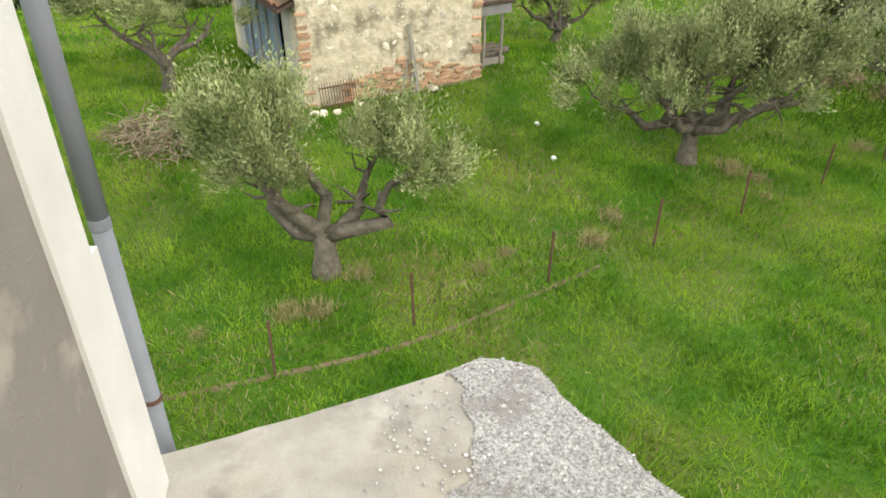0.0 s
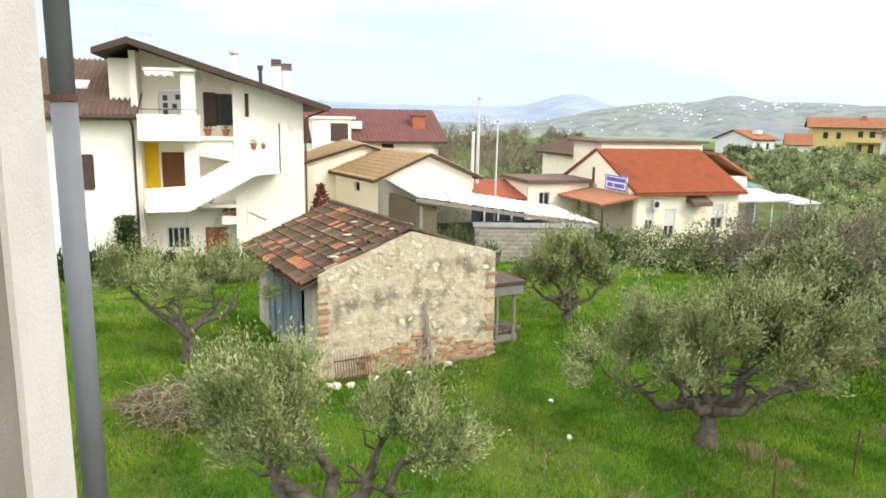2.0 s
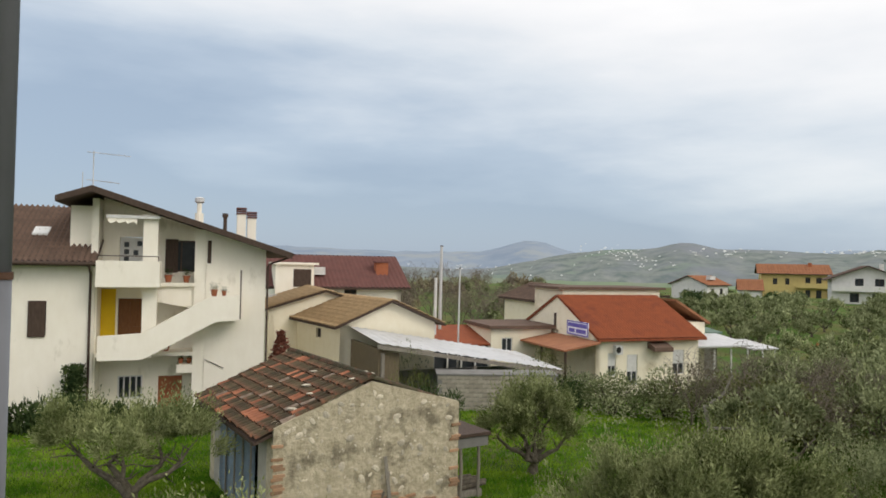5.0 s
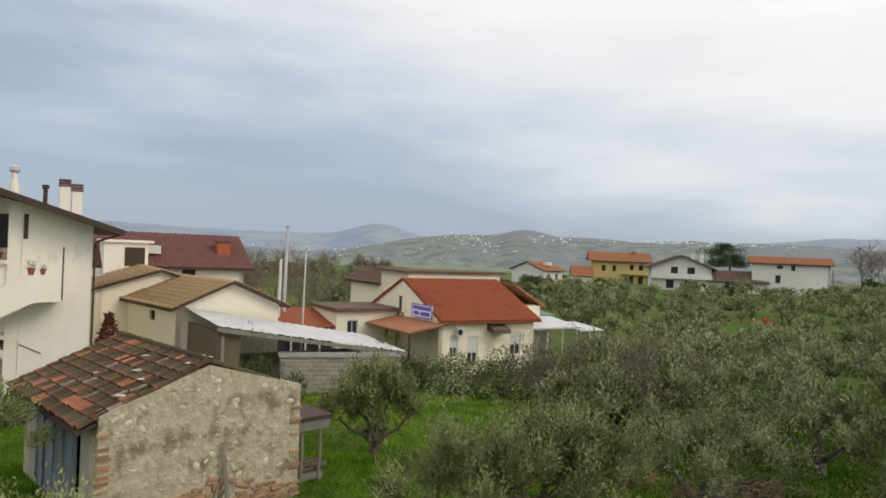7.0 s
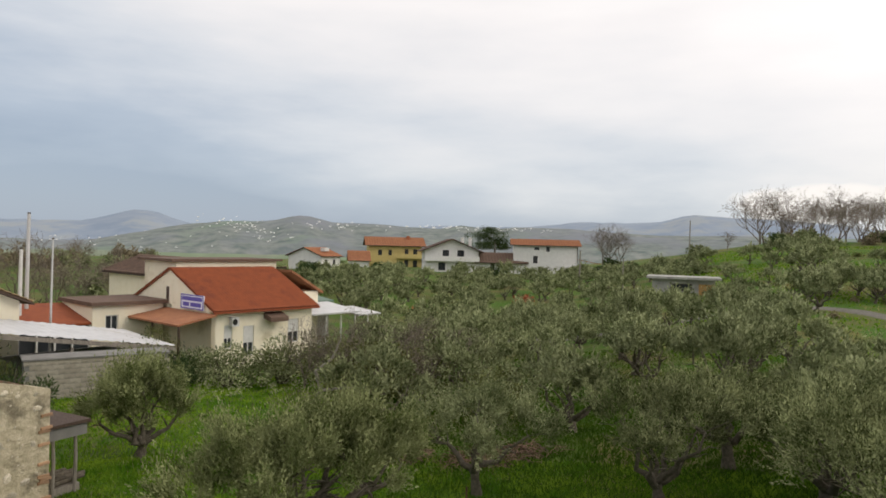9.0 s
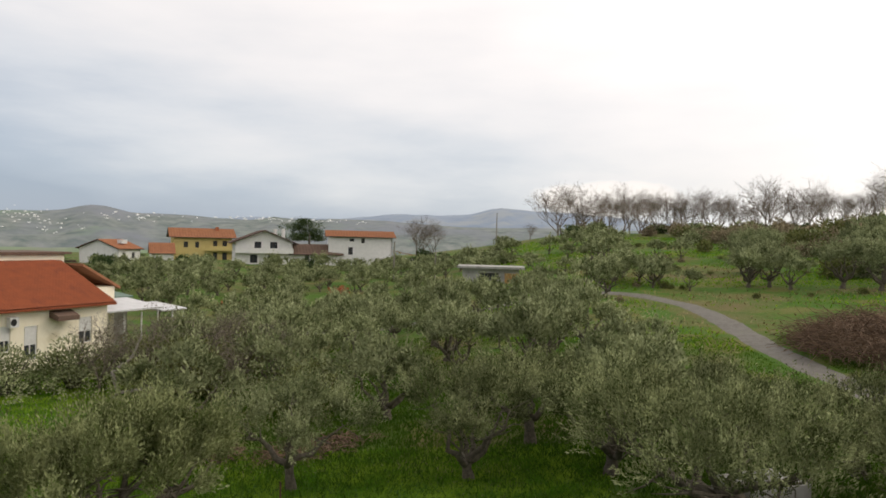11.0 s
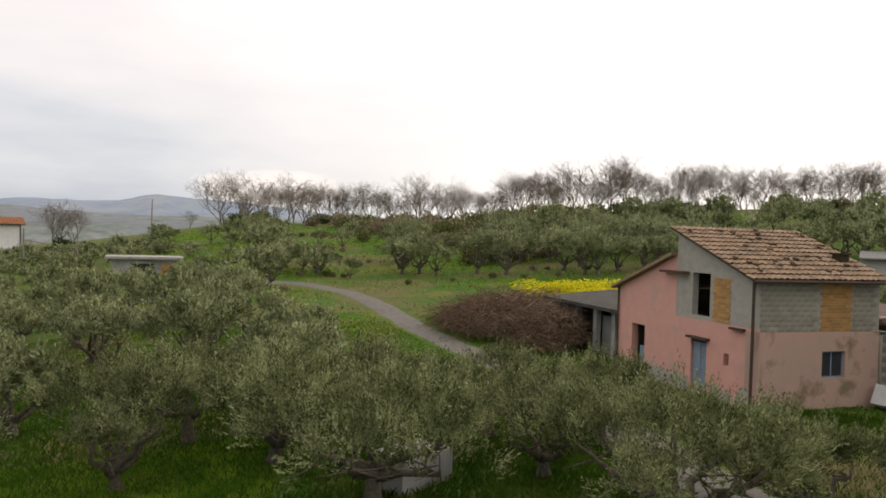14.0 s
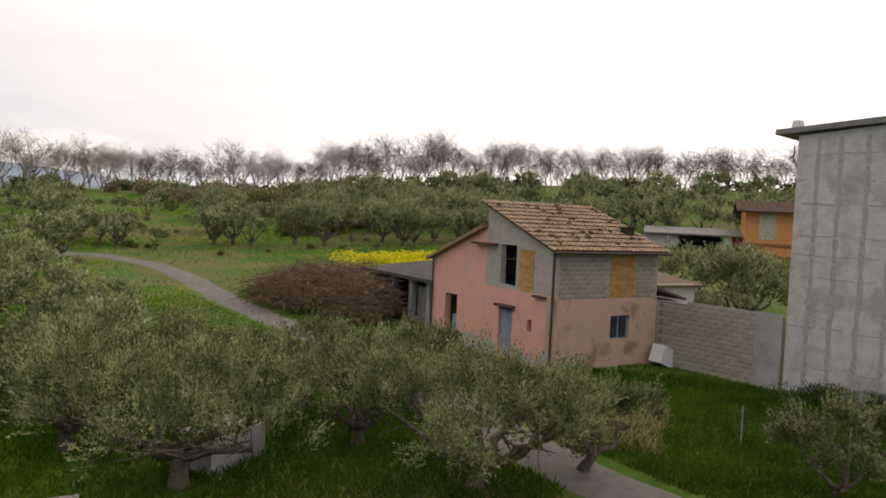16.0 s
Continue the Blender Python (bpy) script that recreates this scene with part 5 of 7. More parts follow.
build_shed()
bw = thing("block_outhouse", 0.70, 31.01, -0.36, 2.1, "low grey concrete block outhouse", "outhouse")
part("core", Shape().box(0.02, 5.33, 0.02, 1.3, -0.3, 1.66), M_CONCRETE_DARK, bw)
blk = Shape().box(-0.195, 0.195, -0.012, 0.03, -0.092, 0.092).mesh("block", M_BLOCK)
for r in range(9):
    for c in range(14):
        x = 0.2 + c * 0.4 + (0.2 if r % 2 else 0)
        if x < 5.25:
            part("block", blk, M_BLOCK, bw, at=pose(x, 0.006, 0.0 + r * 0.195))
part("coping", Shape().box(-0.05, 5.4, -0.05, 1.4, 1.67, 1.73), M_CONCRETE_DARK, bw)


# ---- pink farmhouse ----
M_ROOFDARK = material("sooty_roof_slab", (0.085, 0.08, 0.07), (0.05, 0.048, 0.042), 1.5, 0.97, 0.4, 30.0)


def build_pink():
    z = 0.15
    t = thing("pink_farmhouse", 29.24, -4.0, 0, -56.1, "faded pink half-plastered farmhouse with clay tile roof", "house")
    L, D = 6.2, 9.5
    part("front_lower", wall(Shape(), L, z - 0.5, 3.02, 0.35, [(3.35, 4.5, 1.2, 2.25)]), M_PINKTAN, t, "weathered pinkish tan ground floor wall")
    part("front_upper_core", Shape().box(0.02, L - 0.02, 0.03, 0.35, 3.02, 5.0), M_BAREPLASTER, t)
    block = Shape().box(-0.19, 0.19, -0.016, 0.03, -0.092, 0.092).mesh("block", M_BLOCK)
    bri = Shape().box(-0.12, 0.12, -0.016, 0.03, -0.055, 0.055).mesh("brick", M_BRICK)
    for r in range(10):
        for c in range(16):
            x = 0.2 + c * 0.39 + (0.19 if r % 2 else 0)
            if x < L - 0.15 and not 3.1 < x < 4.7:
                part("block", block, M_BLOCK, t, at=pose(x, 0.018, 3.12 + r * 0.195))
    for r in range(16):
        for c in range(6):
            part("brick", bri, M_BRICK, t, at=pose(3.32 + c * 0.247 + (0.1 if r % 2 else 0), 0.014, 3.09 + r * 0.118))
    w = window(t, 3.35, 4.5, 1.2, 2.25, 0.15, M_BLUEPAINT, bars=1)
    part("mesh_screen", Shape().box(3.41, 4.44, 0.13, 0.14, 1.26, 2.19), M_GLASS, w)
    # left (gable) wall: pink plaster below and towards the rear, bare render in the upper front part
    holes = [(D - 3.62, D - 2.6, z, 2.34), (D - 8.2, D - 7.1, z, 2.4), (D - 1.55, D - 1.25, 1.5, 2.0), (D - 3.65, D - 2.5, 3.3, 5.1)]
    side = part("side_wall", wall(Shape(), D, z - 0.5, 3.15, 0.35, holes[:3]), M_PINK, t, "faded pink plastered side wall", at=pose(0, D, 0, 0, 0, -90))
    up = Shape()
    wall(up, 4.75, 3.15, 5.1, 0.3, [(4.75 - 3.65, 4.75 - 2.5, 3.3, 5.1)])
    part("side_upper", up, M_BAREPLASTER, t, "bare cement render", at=pose(0.012, 4.75, 0, 0, 0, -90))
    part("side_gable", Shape().prism([(0.0, 5.1), (4.75, 5.1), (4.75, 6.85)], 0.012, 0.3, "x"), M_BAREPLASTER, t)
    part("side_rear_upper", Shape().prism([(4.75, 3.15), (D, 3.15), (D, 4.05), (4.75, 5.8)], 0.0, 0.3, "x"), M_PINK, t)
    for y0, y1, zt, k in ((0.1, 0.75, 0.9, 1), (3.7, 6.9, 0.85, 2), (0.9, 2.3, 0.7, 3)):
        n = 14
        ys = [y0 + (y1 - y0) * i / n for i in range(n + 1)]
        tops = [zt * (0.75 + 0.55 * noise.noise((y * 1.7, k, 0.0)) + 0.3 * noise.noise((y * 6, k, 4.0))) for y in ys]
        part("fallen_plaster", Shape().prism([(y0, 0.0), (y1, 0.0)] + [(y, max(0.12, q)) for y, q in zip(ys[::-1], tops[::-1])], -0.006, 0.0, "x"), M_BAREPLASTER, t, "bare patch where plaster has fallen")
    for r in range(15):
        for c in range(4):
            part("brick", bri, M_BRICK, t, at=pose(0.0, 1.36 + c * 0.247 + (0.08 if r % 2 else 0), 3.25 + r * 0.118, 0, 0, -90))
    part("right_wall", Shape().box(L - 0.3, L, 0.35, D, z - 0.5, 5.0), M_BAREPLASTER, t)
    part("back_wall", Shape().box(0.35, L - 0.3, D - 0.3, D, z - 0.5, 4.0), M_BAREPLASTER, t)
    part("inner_floor", Shape().box(0.36, L - 0.31, 0.36, D - 0.31, 2.85, 3.0), M_CONCRETE_DARK, t)
    # doors
    d1 = part("door", Shape().box(0.1, 0.15, 2.64, 3.58, z, 2.2), M_BLUEPAINT, t, "faded blue double door")
    part("door_rail", Shape().box(0.08, 0.1, 3.08, 3.14, z, 2.2).box(0.082, 0.1, 2.64, 3.58, 1.2, 1.3), M_BLUEPAINT, d1)
    part("door", Shape().box(0.1, 0.15, 7.15, 7.6, z, 1.4), M_BLUEPAINT, t, "open lower half of a blue stable door")
    part("lintel", Shape().box(-0.25, 0.3, 2.4, 3.7, 2.34, 2.44), M_DARKWOOD, t)
    part("lintel", Shape().box(-0.2, 0.05, 0.35, 1.1, 3.02, 3.1), M_DARKWOOD, t)
    part("iron_beam", Shape().box(-0.35, 0.2, 3.9, 5.6, 5.02, 5.12).box(-0.3, -0.2, 3.7, 3.9, 5.02, 5.1), M_RUST, t, "rusted iron beam end")
    part("corner_pipe", Shape().tube([(-0.09, -0.12, 5.0), (-0.09, -0.12, z)], 0.06, 10), M_DARKWOOD, t)
    part("rear_pipe", Shape().tube([(-0.08, D - 0.1, 4.1), (-0.08, D - 0.1, z)], 0.05, 8), M_DARKWOOD, t)
    # main roof: single tiles on boarding
    part("roof_boarding", Shape().prism([(-0.35, 4.95), (4.95, 6.98), (4.95, 7.04), (-0.35, 5.02)], -0.3, L + 0.3, "x"), M_DARKWOOD, t)
    tv, tq = [], []
    for y, r, lift in ((0, 0.13, 0.04), (0.44, 0.12, 0.0)):
        for k in range(5):
            a = math.pi * k / 4
            tv.append((-math.cos(a) * r, y, math.sin(a) * 0.06 + lift))
    for k in range(4):
        tq.append((k, k + 1, 6 + k, 5 + k))
    tile = quick_mesh("roof_tile", tv, tq, M_TILE_PINK)
    rng = random.Random(8)
    slope = math.degrees(math.atan2(2.03, 5.3))
    for c in range(25):
        for r in range(12):
            f = r / 12
            part("roof_tile", tile, M_TILE_PINK, t, at=pose(-0.25 + c * 0.277, -0.4 + 5.3 * f, 5.03 + 2.03 * f + 0.012 * rng.random(), slope, 0, rng.uniform(-2, 2)))
    brick = Shape().box(-0.1, 0.1, -0.07, 0.07, 0, 0.06).mesh("roof_stone", M_OLDTILE)
    for k in range(34):
        x, f = rng.uniform(0.1, L), rng.uniform(0.1, 0.95)
        part("roof_stone", brick, M_OLDTILE, t, at=pose(x, -0.4 + 5.3 * f, 5.12 + 2.03 * f, slope, 0, rng.uniform(-40, 40)))
    part("chimney", Shape().box(L - 0.75, L - 0.3, 1.3, 1.75, 5.4, 6.05).box(L - 0.82, L - 0.23, 1.23, 1.82, 6.05, 6.12), M_OLDTILE, t, "small sooty chimney")
    # rear lower roof
    part("rear_roof", Shape().prism([(4.8, 5.8), (D + 0.3, 3.98), (D + 0.3, 4.1), (4.8, 5.95)], -0.3, L + 0.2, "x"), M_TILE_PINK, t)
    gt = part("gutter", Shape().tube([(-0.35, -0.45, 4.98), (L + 0.3, -0.45, 4.98)], 0.06, 8), M_DARKWOOD, t)
    # lean-to stable behind, with open bays
    s = part("stable", Shape().box(0.9, 5.2, 18.7, 18.95, z - 0.4, 2.6).box(4.9, 5.2, D, 18.7, z - 0.4, 2.9), M_CONCRETE_DARK, t)
    for y in (D + 0.05, 11.2, 13.2, 15.4, 18.3):
        part("stable_post", Shape().box(0.85, 1.15, y, y + 0.35, z - 0.4, 2.62), M_CONCRETE, s)
    # Grey infill panels, toned dark to put the bays' inner shade into the colour.
    part("stable_infill", Shape().box(1.2, 1.3, D, 11.2, z - 0.4, 2.6), M_CONCRETE_DARK, s)
    part("stable_infill", Shape().box(1.25, 1.35, 11.55, 13.2, z - 0.4, 2.2), M_CONCRETE_DARK, s)
    part("stable_roof", Shape().prism([(0.3, 2.62), (5.4, 3.1), (5.4, 3.25), (0.3, 2.8)], D - 0.05, 19.0), M_ROOFDARK, s, "sagging grey flat roof")


build_pink()

# ---- block garden wall, grey tower-like house, houses beyond ----
def build_block_wall():
    a, b = Vector((32.75, -9.35)), Vector((28.35, -12.95))
    L = (b - a).length
    rz = math.degrees(math.atan2(b.y - a.y, b.x - a.x))
    t = thing("block_wall", a.x, a.y, 0, rz, "long weathered concrete block garden wall", "wall", kind="structure")
    part("core", Shape().box(0, L, -0.1, 0.06, -0.3, 2.85), M_CONCRETE_DARK, t)
    me = Shape().box(-0.235, 0.235, -0.03, 0.014, -0.095, 0.095).mesh("block", M_BLOCK)
    for r in range(15):
        for c in range(12):
            x = 0.25 + c * 0.48 + (0.24 if r % 2 else 0)
            if x < L - 0.2 and 0.1 + r * 0.2 < 2.8 + 0.06 * x:
                part("block", me, M_BLOCK, t, at=pose(x, -0.1, 0.08 + r * 0.2))
    part("rendered_end", Shape().box(L - 1.1, L, -0.15, -0.1, -0.3, 3.0), M_CONCRETE, t)


build_block_wall()


def build_grey_house():
    t = thing("grey_concrete_house", 28.26, -13.0, 0, -135.3, "tall unfinished grey house with cement-filled vertical seams", "house")
    top = lambda x: 9.95 + 0.077 * x
    part("gable_wall", Shape().prism([(0, -0.4), (9, -0.4), (9, 10.15), (5.4, top(5.4)), (0, top(0))], 0, 0.3), M_GREYSHEET, t, "pale grey rendered block wall")
    part("left_wall", Shape().box(0, 0.3, 0.3, 9, -0.4, 9.7), M_GREYSHEET, t)
    part("rear", Shape().box(0.3, 9, 8.7, 9, -0.4, 9.7), M_GREYSHEET, t)
    rng = random.Random(4)
    for x in (0.75, 1.55, 2.45, 3.3):
        seam = Shape()
        zz = -0.3
        off = 0.0
        while zz < top(x) - 0.5:
            z1 = zz + 0.35
            o2 = rng.uniform(-0.03, 0.03)
            wid = rng.uniform(0.045, 0.085)
            seam.add([(x + off - wid, -0.012, zz), (x + off + wid, -0.012, zz), (x + o2 + wid, -0.012, z1), (x + o2 - wid, -0.012, z1),
                      (x + off - wid - 0.02, 0.0, zz), (x + off + wid + 0.02, 0.0, zz), (x + o2 + wid + 0.02, 0.0, z1), (x + o2 - wid - 0.02, 0.0, z1)],
                     [(0, 1, 2, 3), (0, 3, 7, 4), (1, 5, 6, 2)])
            zz, off = z1, o2
        part("seam", seam, M_SEAM, t, "darker rough cement seam")
    for z in (1.1, 2.6, 4.5, 5.4, 6.1, 7.3, 8.2, 9.2):
        for k in range(18):
            if rng.random() < 0.35:
                continue
            x0, x1 = k * 0.25, (k + 1) * 0.25
            d0, d1 = [0.12 * noise.noise((x * 0.8, z, 3.0)) for x in (x0, x1)]
            seam = Shape().add([(x0, -0.009, z + d0 - 0.03), (x1, -0.009, z + d1 - 0.03), (x1, -0.009, z + d1 + 0.03), (x0, -0.009, z + d0 + 0.03)], [(0, 1, 2, 3)])
            part("seam", seam, M_SEAM, t)
    part("roof_slab", Shape().prism([(-0.8, 10.0), (5.4, 10.4), (9, 10.2), (9, 10.4), (5.4, 10.62), (-0.8, 10.2)], -0.25, 9.3), M_CONCRETE_DARK, t, "overhanging dark concrete roof slab")
    tk = part("rooftop_vent", Shape().tube([(-0.3, 0.6, 10.15), (-0.3, 0.6, 10.35), (-0.3, 0.6, 10.6), (-0.3, 0.6, 10.66)], [0.17, 0.24, 0.2, 0.05], 12), M_METAL, t)
    part("bracket", Shape().tube([(-0.12, -0.05, 9.55), (-0.12, -0.05, 8.9)], 0.03, 6).box(-0.3, -0.1, -0.08, -0.02, 9.1, 9.14), M_DARKWOOD, t)


M_SEAM = material("rough_cement_seam", (0.43, 0.42, 0.39), (0.3, 0.29, 0.27), 7.0, 0.95, 0.6, 40.0)
M_GREYSHEET = material("pale_grey_block_render", (0.56, 0.55, 0.515), (0.43, 0.42, 0.39), 2.2, 0.93, 0.45, 25.0, third=(0.36, 0.345, 0.31), third_scale=0.7, third_at=0.5)
build_grey_house()
og = country_house("orange_house", 73.3, -28.4, -108, 11, 9, 6.0, 1.0, M_ORANGE, M_TILE_BROWN, "orange two-storey house with stone-clad panel", over=0.9, rows=8, cols=20, z=2.4)
part("stone_panel", Shape().box(1.3, 2.9, -0.06, 0, 3.0, 5.6), M_STONE, og, "pale stone-clad panel")
part("string_course", Shape().box(-0.1, 11.1, -0.15, 0, 2.4, 2.65), M_TILE_FAR, og)
sd = thing("open_shed", 78.1, -19.4, 3.0, -104, "long low shed with a grey sheet roof and red gate", "shed")
part("roof", Shape().prism([(-0.8, 2.5), (6.5, 3.2), (6.5, 3.35), (-0.8, 2.65)], 0, 11.5, "x"), M_CONCRETE_DARK, sd, "dark grey sheet roof")
part("back_wall", Shape().box(0, 11, 6.0, 6.2, -0.4, 3.0), M_CONCRETE_DARK, sd)
part("left_wall", Shape().box(0, 3.6, 0, 0.2, -0.4, 2.4), M_GREYPLASTER, sd)
part("low_wall", Shape().box(3.6, 8.2, 0, 0.2, -0.4, 0.7), M_GREYPLASTER, sd)
part("white_pier", Shape().box(8.2, 9.0, -0.1, 0.3, -0.4, 2.7), M_WHITE, sd)
part("red_gate", Shape().box(9.0, 11.5, 0.05, 0.12, -0.4, 2.4), M_RED, sd, "red painted metal gate")
wl2 = thing("white_outbuilding", 36.5, -10.2, 0, -60, "small white outbuilding with a brown mono-pitch roof", "outbuilding")
part("wall", Shape().box(0, 2.6, 0, 3, -0.3, 3.3), M_WHITE, wl2)
part("roof", Shape().prism([(-0.3, 3.15), (3.3, 3.6), (3.3, 3.7), (-0.3, 3.25)], -0.4, 3.0, "x"), M_TILE_BROWN, wl2)
kn = thing("tiled_hutch", 34.2, -9.6, 0, -56, "small brown tiled hutch against the farmhouse", "hutch")
part("body", Shape().box(0, 1.3, 0, 1.5, -0.2, 2.7), M_BAREPLASTER, kn)
part("roof", Shape().prism([(-0.15, 3.2), (1.7, 2.7), (1.7, 2.8), (-0.15, 3.32)], -0.25, 1.7), M_TILE_BROWN, kn)
bx = thing("white_appliance", 32.0, -9.3, 0.0, -50, "discarded white appliance lying tilted in the grass", "appliance")
bx.matrix_basis = bx.matrix_basis @ pose(0, 0, 0.1, 0, 22, 0)
part("case", Shape().box(-0.55, 0.5, -0.35, 0.3, -0.05, 0.75), M_FRAMEWHITE, bx)
part("side_panel", Shape().box(0.5, 0.53, -0.3, 0.25, 0.0, 0.7), M_METAL, bx)


# ---- trees ----
def olive_meshes(seed, high, spread, shoots, leaves, leaf, limbs=None, trunk_r=0.17, fork=0.8, mat=None, sides=5, wide=0.34, lobes=None, twigs=3):
    """Trunk and crown of an olive: a gnarled forked trunk, and plumes of upright leafy shoots in rounded clumps with gaps between."""
    rng = np.random.default_rng(seed)
    sh = Shape()
    lean = rng.normal(0, 0.1, 2)
    base = [(0, 0, -0.15), (lean[0] * 0.2, lean[1] * 0.2, 0.12), (lean[0] * 0.7, lean[1] * 0.5, fork * 0.55), (lean[0], lean[1], fork)]
    sh.tube(base, [trunk_r * 1.5, trunk_r * 1.2, trunk_r * 0.9, trunk_r], sides + 3)
    squash = 0.74 if lobes is None else 0.82
    if lobes is None:
        lobes = []
        n_lobe = limbs or int(rng.integers(4, 6))
        a0 = rng.uniform(0, 6.3)
        for k in range(n_lobe):
            a = a0 + k * 2 * math.pi / n_lobe + rng.normal(0, 0.2)
            out = spread * rng.uniform(0.5, 0.68)
            lobes.append((math.cos(a) * out, math.sin(a) * out, high * rng.uniform(0.52, 0.74), spread * rng.uniform(0.33, 0.46)))
        lobes.append((rng.normal(0, 0.15), rng.normal(0, 0.15), high * 0.82, spread * 0.4))
    for x, y, z, r in lobes:
        q = np.array([x, y, z - r * 0.1])
        p = np.array([lean[0], lean[1], fork - 0.08])
        pts, rad = [], []
        for j in range(6):
            f = j / 5
            c = p * (1 - f) + q * f
            c[2] = p[2] + (q[2] - p[2]) * f ** 1.35
            pts.append(c + (rng.normal(0, 0.11, 3) * np.array([1, 1, 0.6]) if 0 < j < 5 else 0) * trunk_r / 0.17)
            rad.append(trunk_r * (0.78 - 0.62 * f))
        sh.tube([tuple(c) for c in pts], rad, sides + 1)
        for j in (3, 4, 5):
            for _ in range(twigs):
                u = rng.normal(0, 1, 3) * np.array([1, 1, 0.5]) + np.array([0, 0, 0.35])
                e = pts[j] + u / np.linalg.norm(u) * r * rng.uniform(0.5, 0.85)
                mid = (pts[j] + e) / 2 + rng.normal(0, 0.05, 3)
                sh.tube([tuple(pts[j]), tuple(mid), tuple(e)], [rad[j] * 0.55, rad[j] * 0.35 + 0.005, 0.008], max(3, sides - 2), cap=False)
    trunk = sh.mesh("trunk", M_BARK, True)
    # every lobe breaks up into tufts with gaps between them; the top tufts throw long upright shoots
    tufts = []
    for x, y, z, r in lobes:
        for _ in range(max(6, int(round(13 * min(r, 1.1))))):
            u = rng.normal(0, 1, 3)
            u /= np.linalg.norm(u)
            if u[2] < -0.3:
                u[2] = -u[2]
            far = r * rng.uniform(0.5, 1.02)
            tufts.append((x + u[0] * far, y + u[1] * far, z + u[2] * far * squash, r * rng.uniform(0.24, 0.42), *u))
    tuft = np.array(tufts)
    weight = tuft[:, 3] ** 1.7
    which = rng.choice(len(tuft), shoots, p=weight / weight.sum())
    u = rng.normal(0, 1, (shoots, 3))
    u /= np.linalg.norm(u, axis=1)[:, None]
    pick = tuft[which, :3] + u * (tuft[which, 3] * rng.random(shoots) ** 0.45)[:, None] * np.array([1.0, 1.0, 0.8])
    heart = np.array([0, 0, high * 0.3])
    o = pick - heart
    o /= np.linalg.norm(o, axis=1)[:, None]
    d = 0.35 * o + 0.45 * tuft[which, 4:7] + 0.25 * u + np.array([0, 0, 0.5]) + rng.normal(0, 0.2, (shoots, 3))
    plume = (rng.random(shoots) < 0.26) & (tuft[which, 6] > 0.0)
    d = np.where(plume[:, None], np.array([0, 0, 1.0]) + 0.25 * o + rng.normal(0, 0.16, (shoots, 3)), d)
    d /= np.linalg.norm(d, axis=1)[:, None]
    ln = np.where(plume, rng.uniform(0.4, 0.9, shoots), rng.uniform(0.14, 0.42, shoots)) * high / 3.0
    f = np.tile(np.linspace(0.0, 1.0, leaves), (shoots, 1))
    pts = pick[:, None, :] + d[:, None, :] * (ln[:, None] * f)[:, :, None] + rng.normal(0, 0.02, (shoots, leaves, 3))
    n = shoots * leaves
    dirs = np.repeat(d, leaves, 0) + rng.normal(0, 0.42, (n, 3))
    dirs /= np.linalg.norm(dirs, axis=1)[:, None]
    face = np.repeat(o + 0.5 * u, leaves, 0) + rng.normal(0, 0.5, (n, 3))
    side = np.cross(dirs, face)
    side /= np.linalg.norm(side, axis=1)[:, None] + 1e-9
    size = (leaf * rng.uniform(0.7, 1.3, n))[:, None]
    p0 = pts.reshape(-1, 3)
    v = np.stack([p0, p0 + dirs * size * 0.5 + side * size * wide * 0.5, p0 + dirs * size, p0 + dirs * size * 0.5 - side * size * wide * 0.5], 1).reshape(-1, 3)
    crown = quick_mesh("crown", v, np.arange(4 * n).reshape(-1, 4), mat or M_OLIVE)
    return trunk, crown


def put_tree(name, trunk, crown, x, y, rz, s, label, group, category="tree", sz=1.0, z=None):
    t = new(name)
    t.empty_display_size = 0.2
    t.matrix_basis = pose(x, y, ground_z(x, y) if z is None else z, 0, 0, rz) @ Matrix.Diagonal((s, s, s * sz, 1))
    tagged(t, label, category, group)
    part("trunk", trunk, None, t)
    part("crown", crown, None, t)
    return t


def near_olive(seed, x, y, high, spread, label, shoots=1500, leaves=9, leaf=0.1, rz=0.0, trunk_r=0.17, fork=0.8, limbs=None, mat=None, lobes=None):
    tr, cr = olive_meshes(seed, high, spread, shoots, leaves, leaf, limbs, trunk_r, fork, mat, lobes=lobes)
    return put_tree("olive_tree", tr, cr, x, y, rz, 1.0, label, "near olive trees")


M_OLIVE_MID = leaf_material("olive_leaves_orchard", (0.095, 0.118, 0.045), (0.39, 0.42, 0.225), 0.3, 0.9, 0.14)
near_olive(11, -1.69, 8.85, 3.0, 2.25, "silvery olive tree with forked gnarled trunk in the meadow", 3900, 10, 0.075, fork=0.72, trunk_r=0.2,
           lobes=[(-1.2, 0.0, 2.2, 0.85), (-0.8, -0.1, 1.75, 0.6), (-0.55, 0.55, 2.15, 0.7), (-1.5, 0.7, 2.0, 0.6), (1.5, 0.0, 1.95, 0.75), (0.85, 0.4, 1.95, 0.65)])
near_olive(12, 5.33, 13.30, 3.3, 3.0, "broad silvery olive tree with a thick leaning trunk", 7200, 9, 0.085, trunk_r=0.18, fork=0.75,
           lobes=[(-2.2, -0.1, 1.6, 0.7), (-1.25, 0.4, 2.15, 0.8), (-0.2, -0.2, 2.35, 0.8), (0.95, 0.3, 2.35, 0.85), (2.1, 0.0, 1.95, 0.85), (1.2, -0.8, 1.75, 0.6), (-0.9, -0.9, 1.6, 0.5), (2.7, 0.5, 1.6, 0.5), (0.2, 0.3, 1.95, 0.8), (-1.0, 0.0, 1.8, 0.7), (1.2, 0.0, 2.0, 0.8), (0.4, 1.0, 2.1, 0.7)])
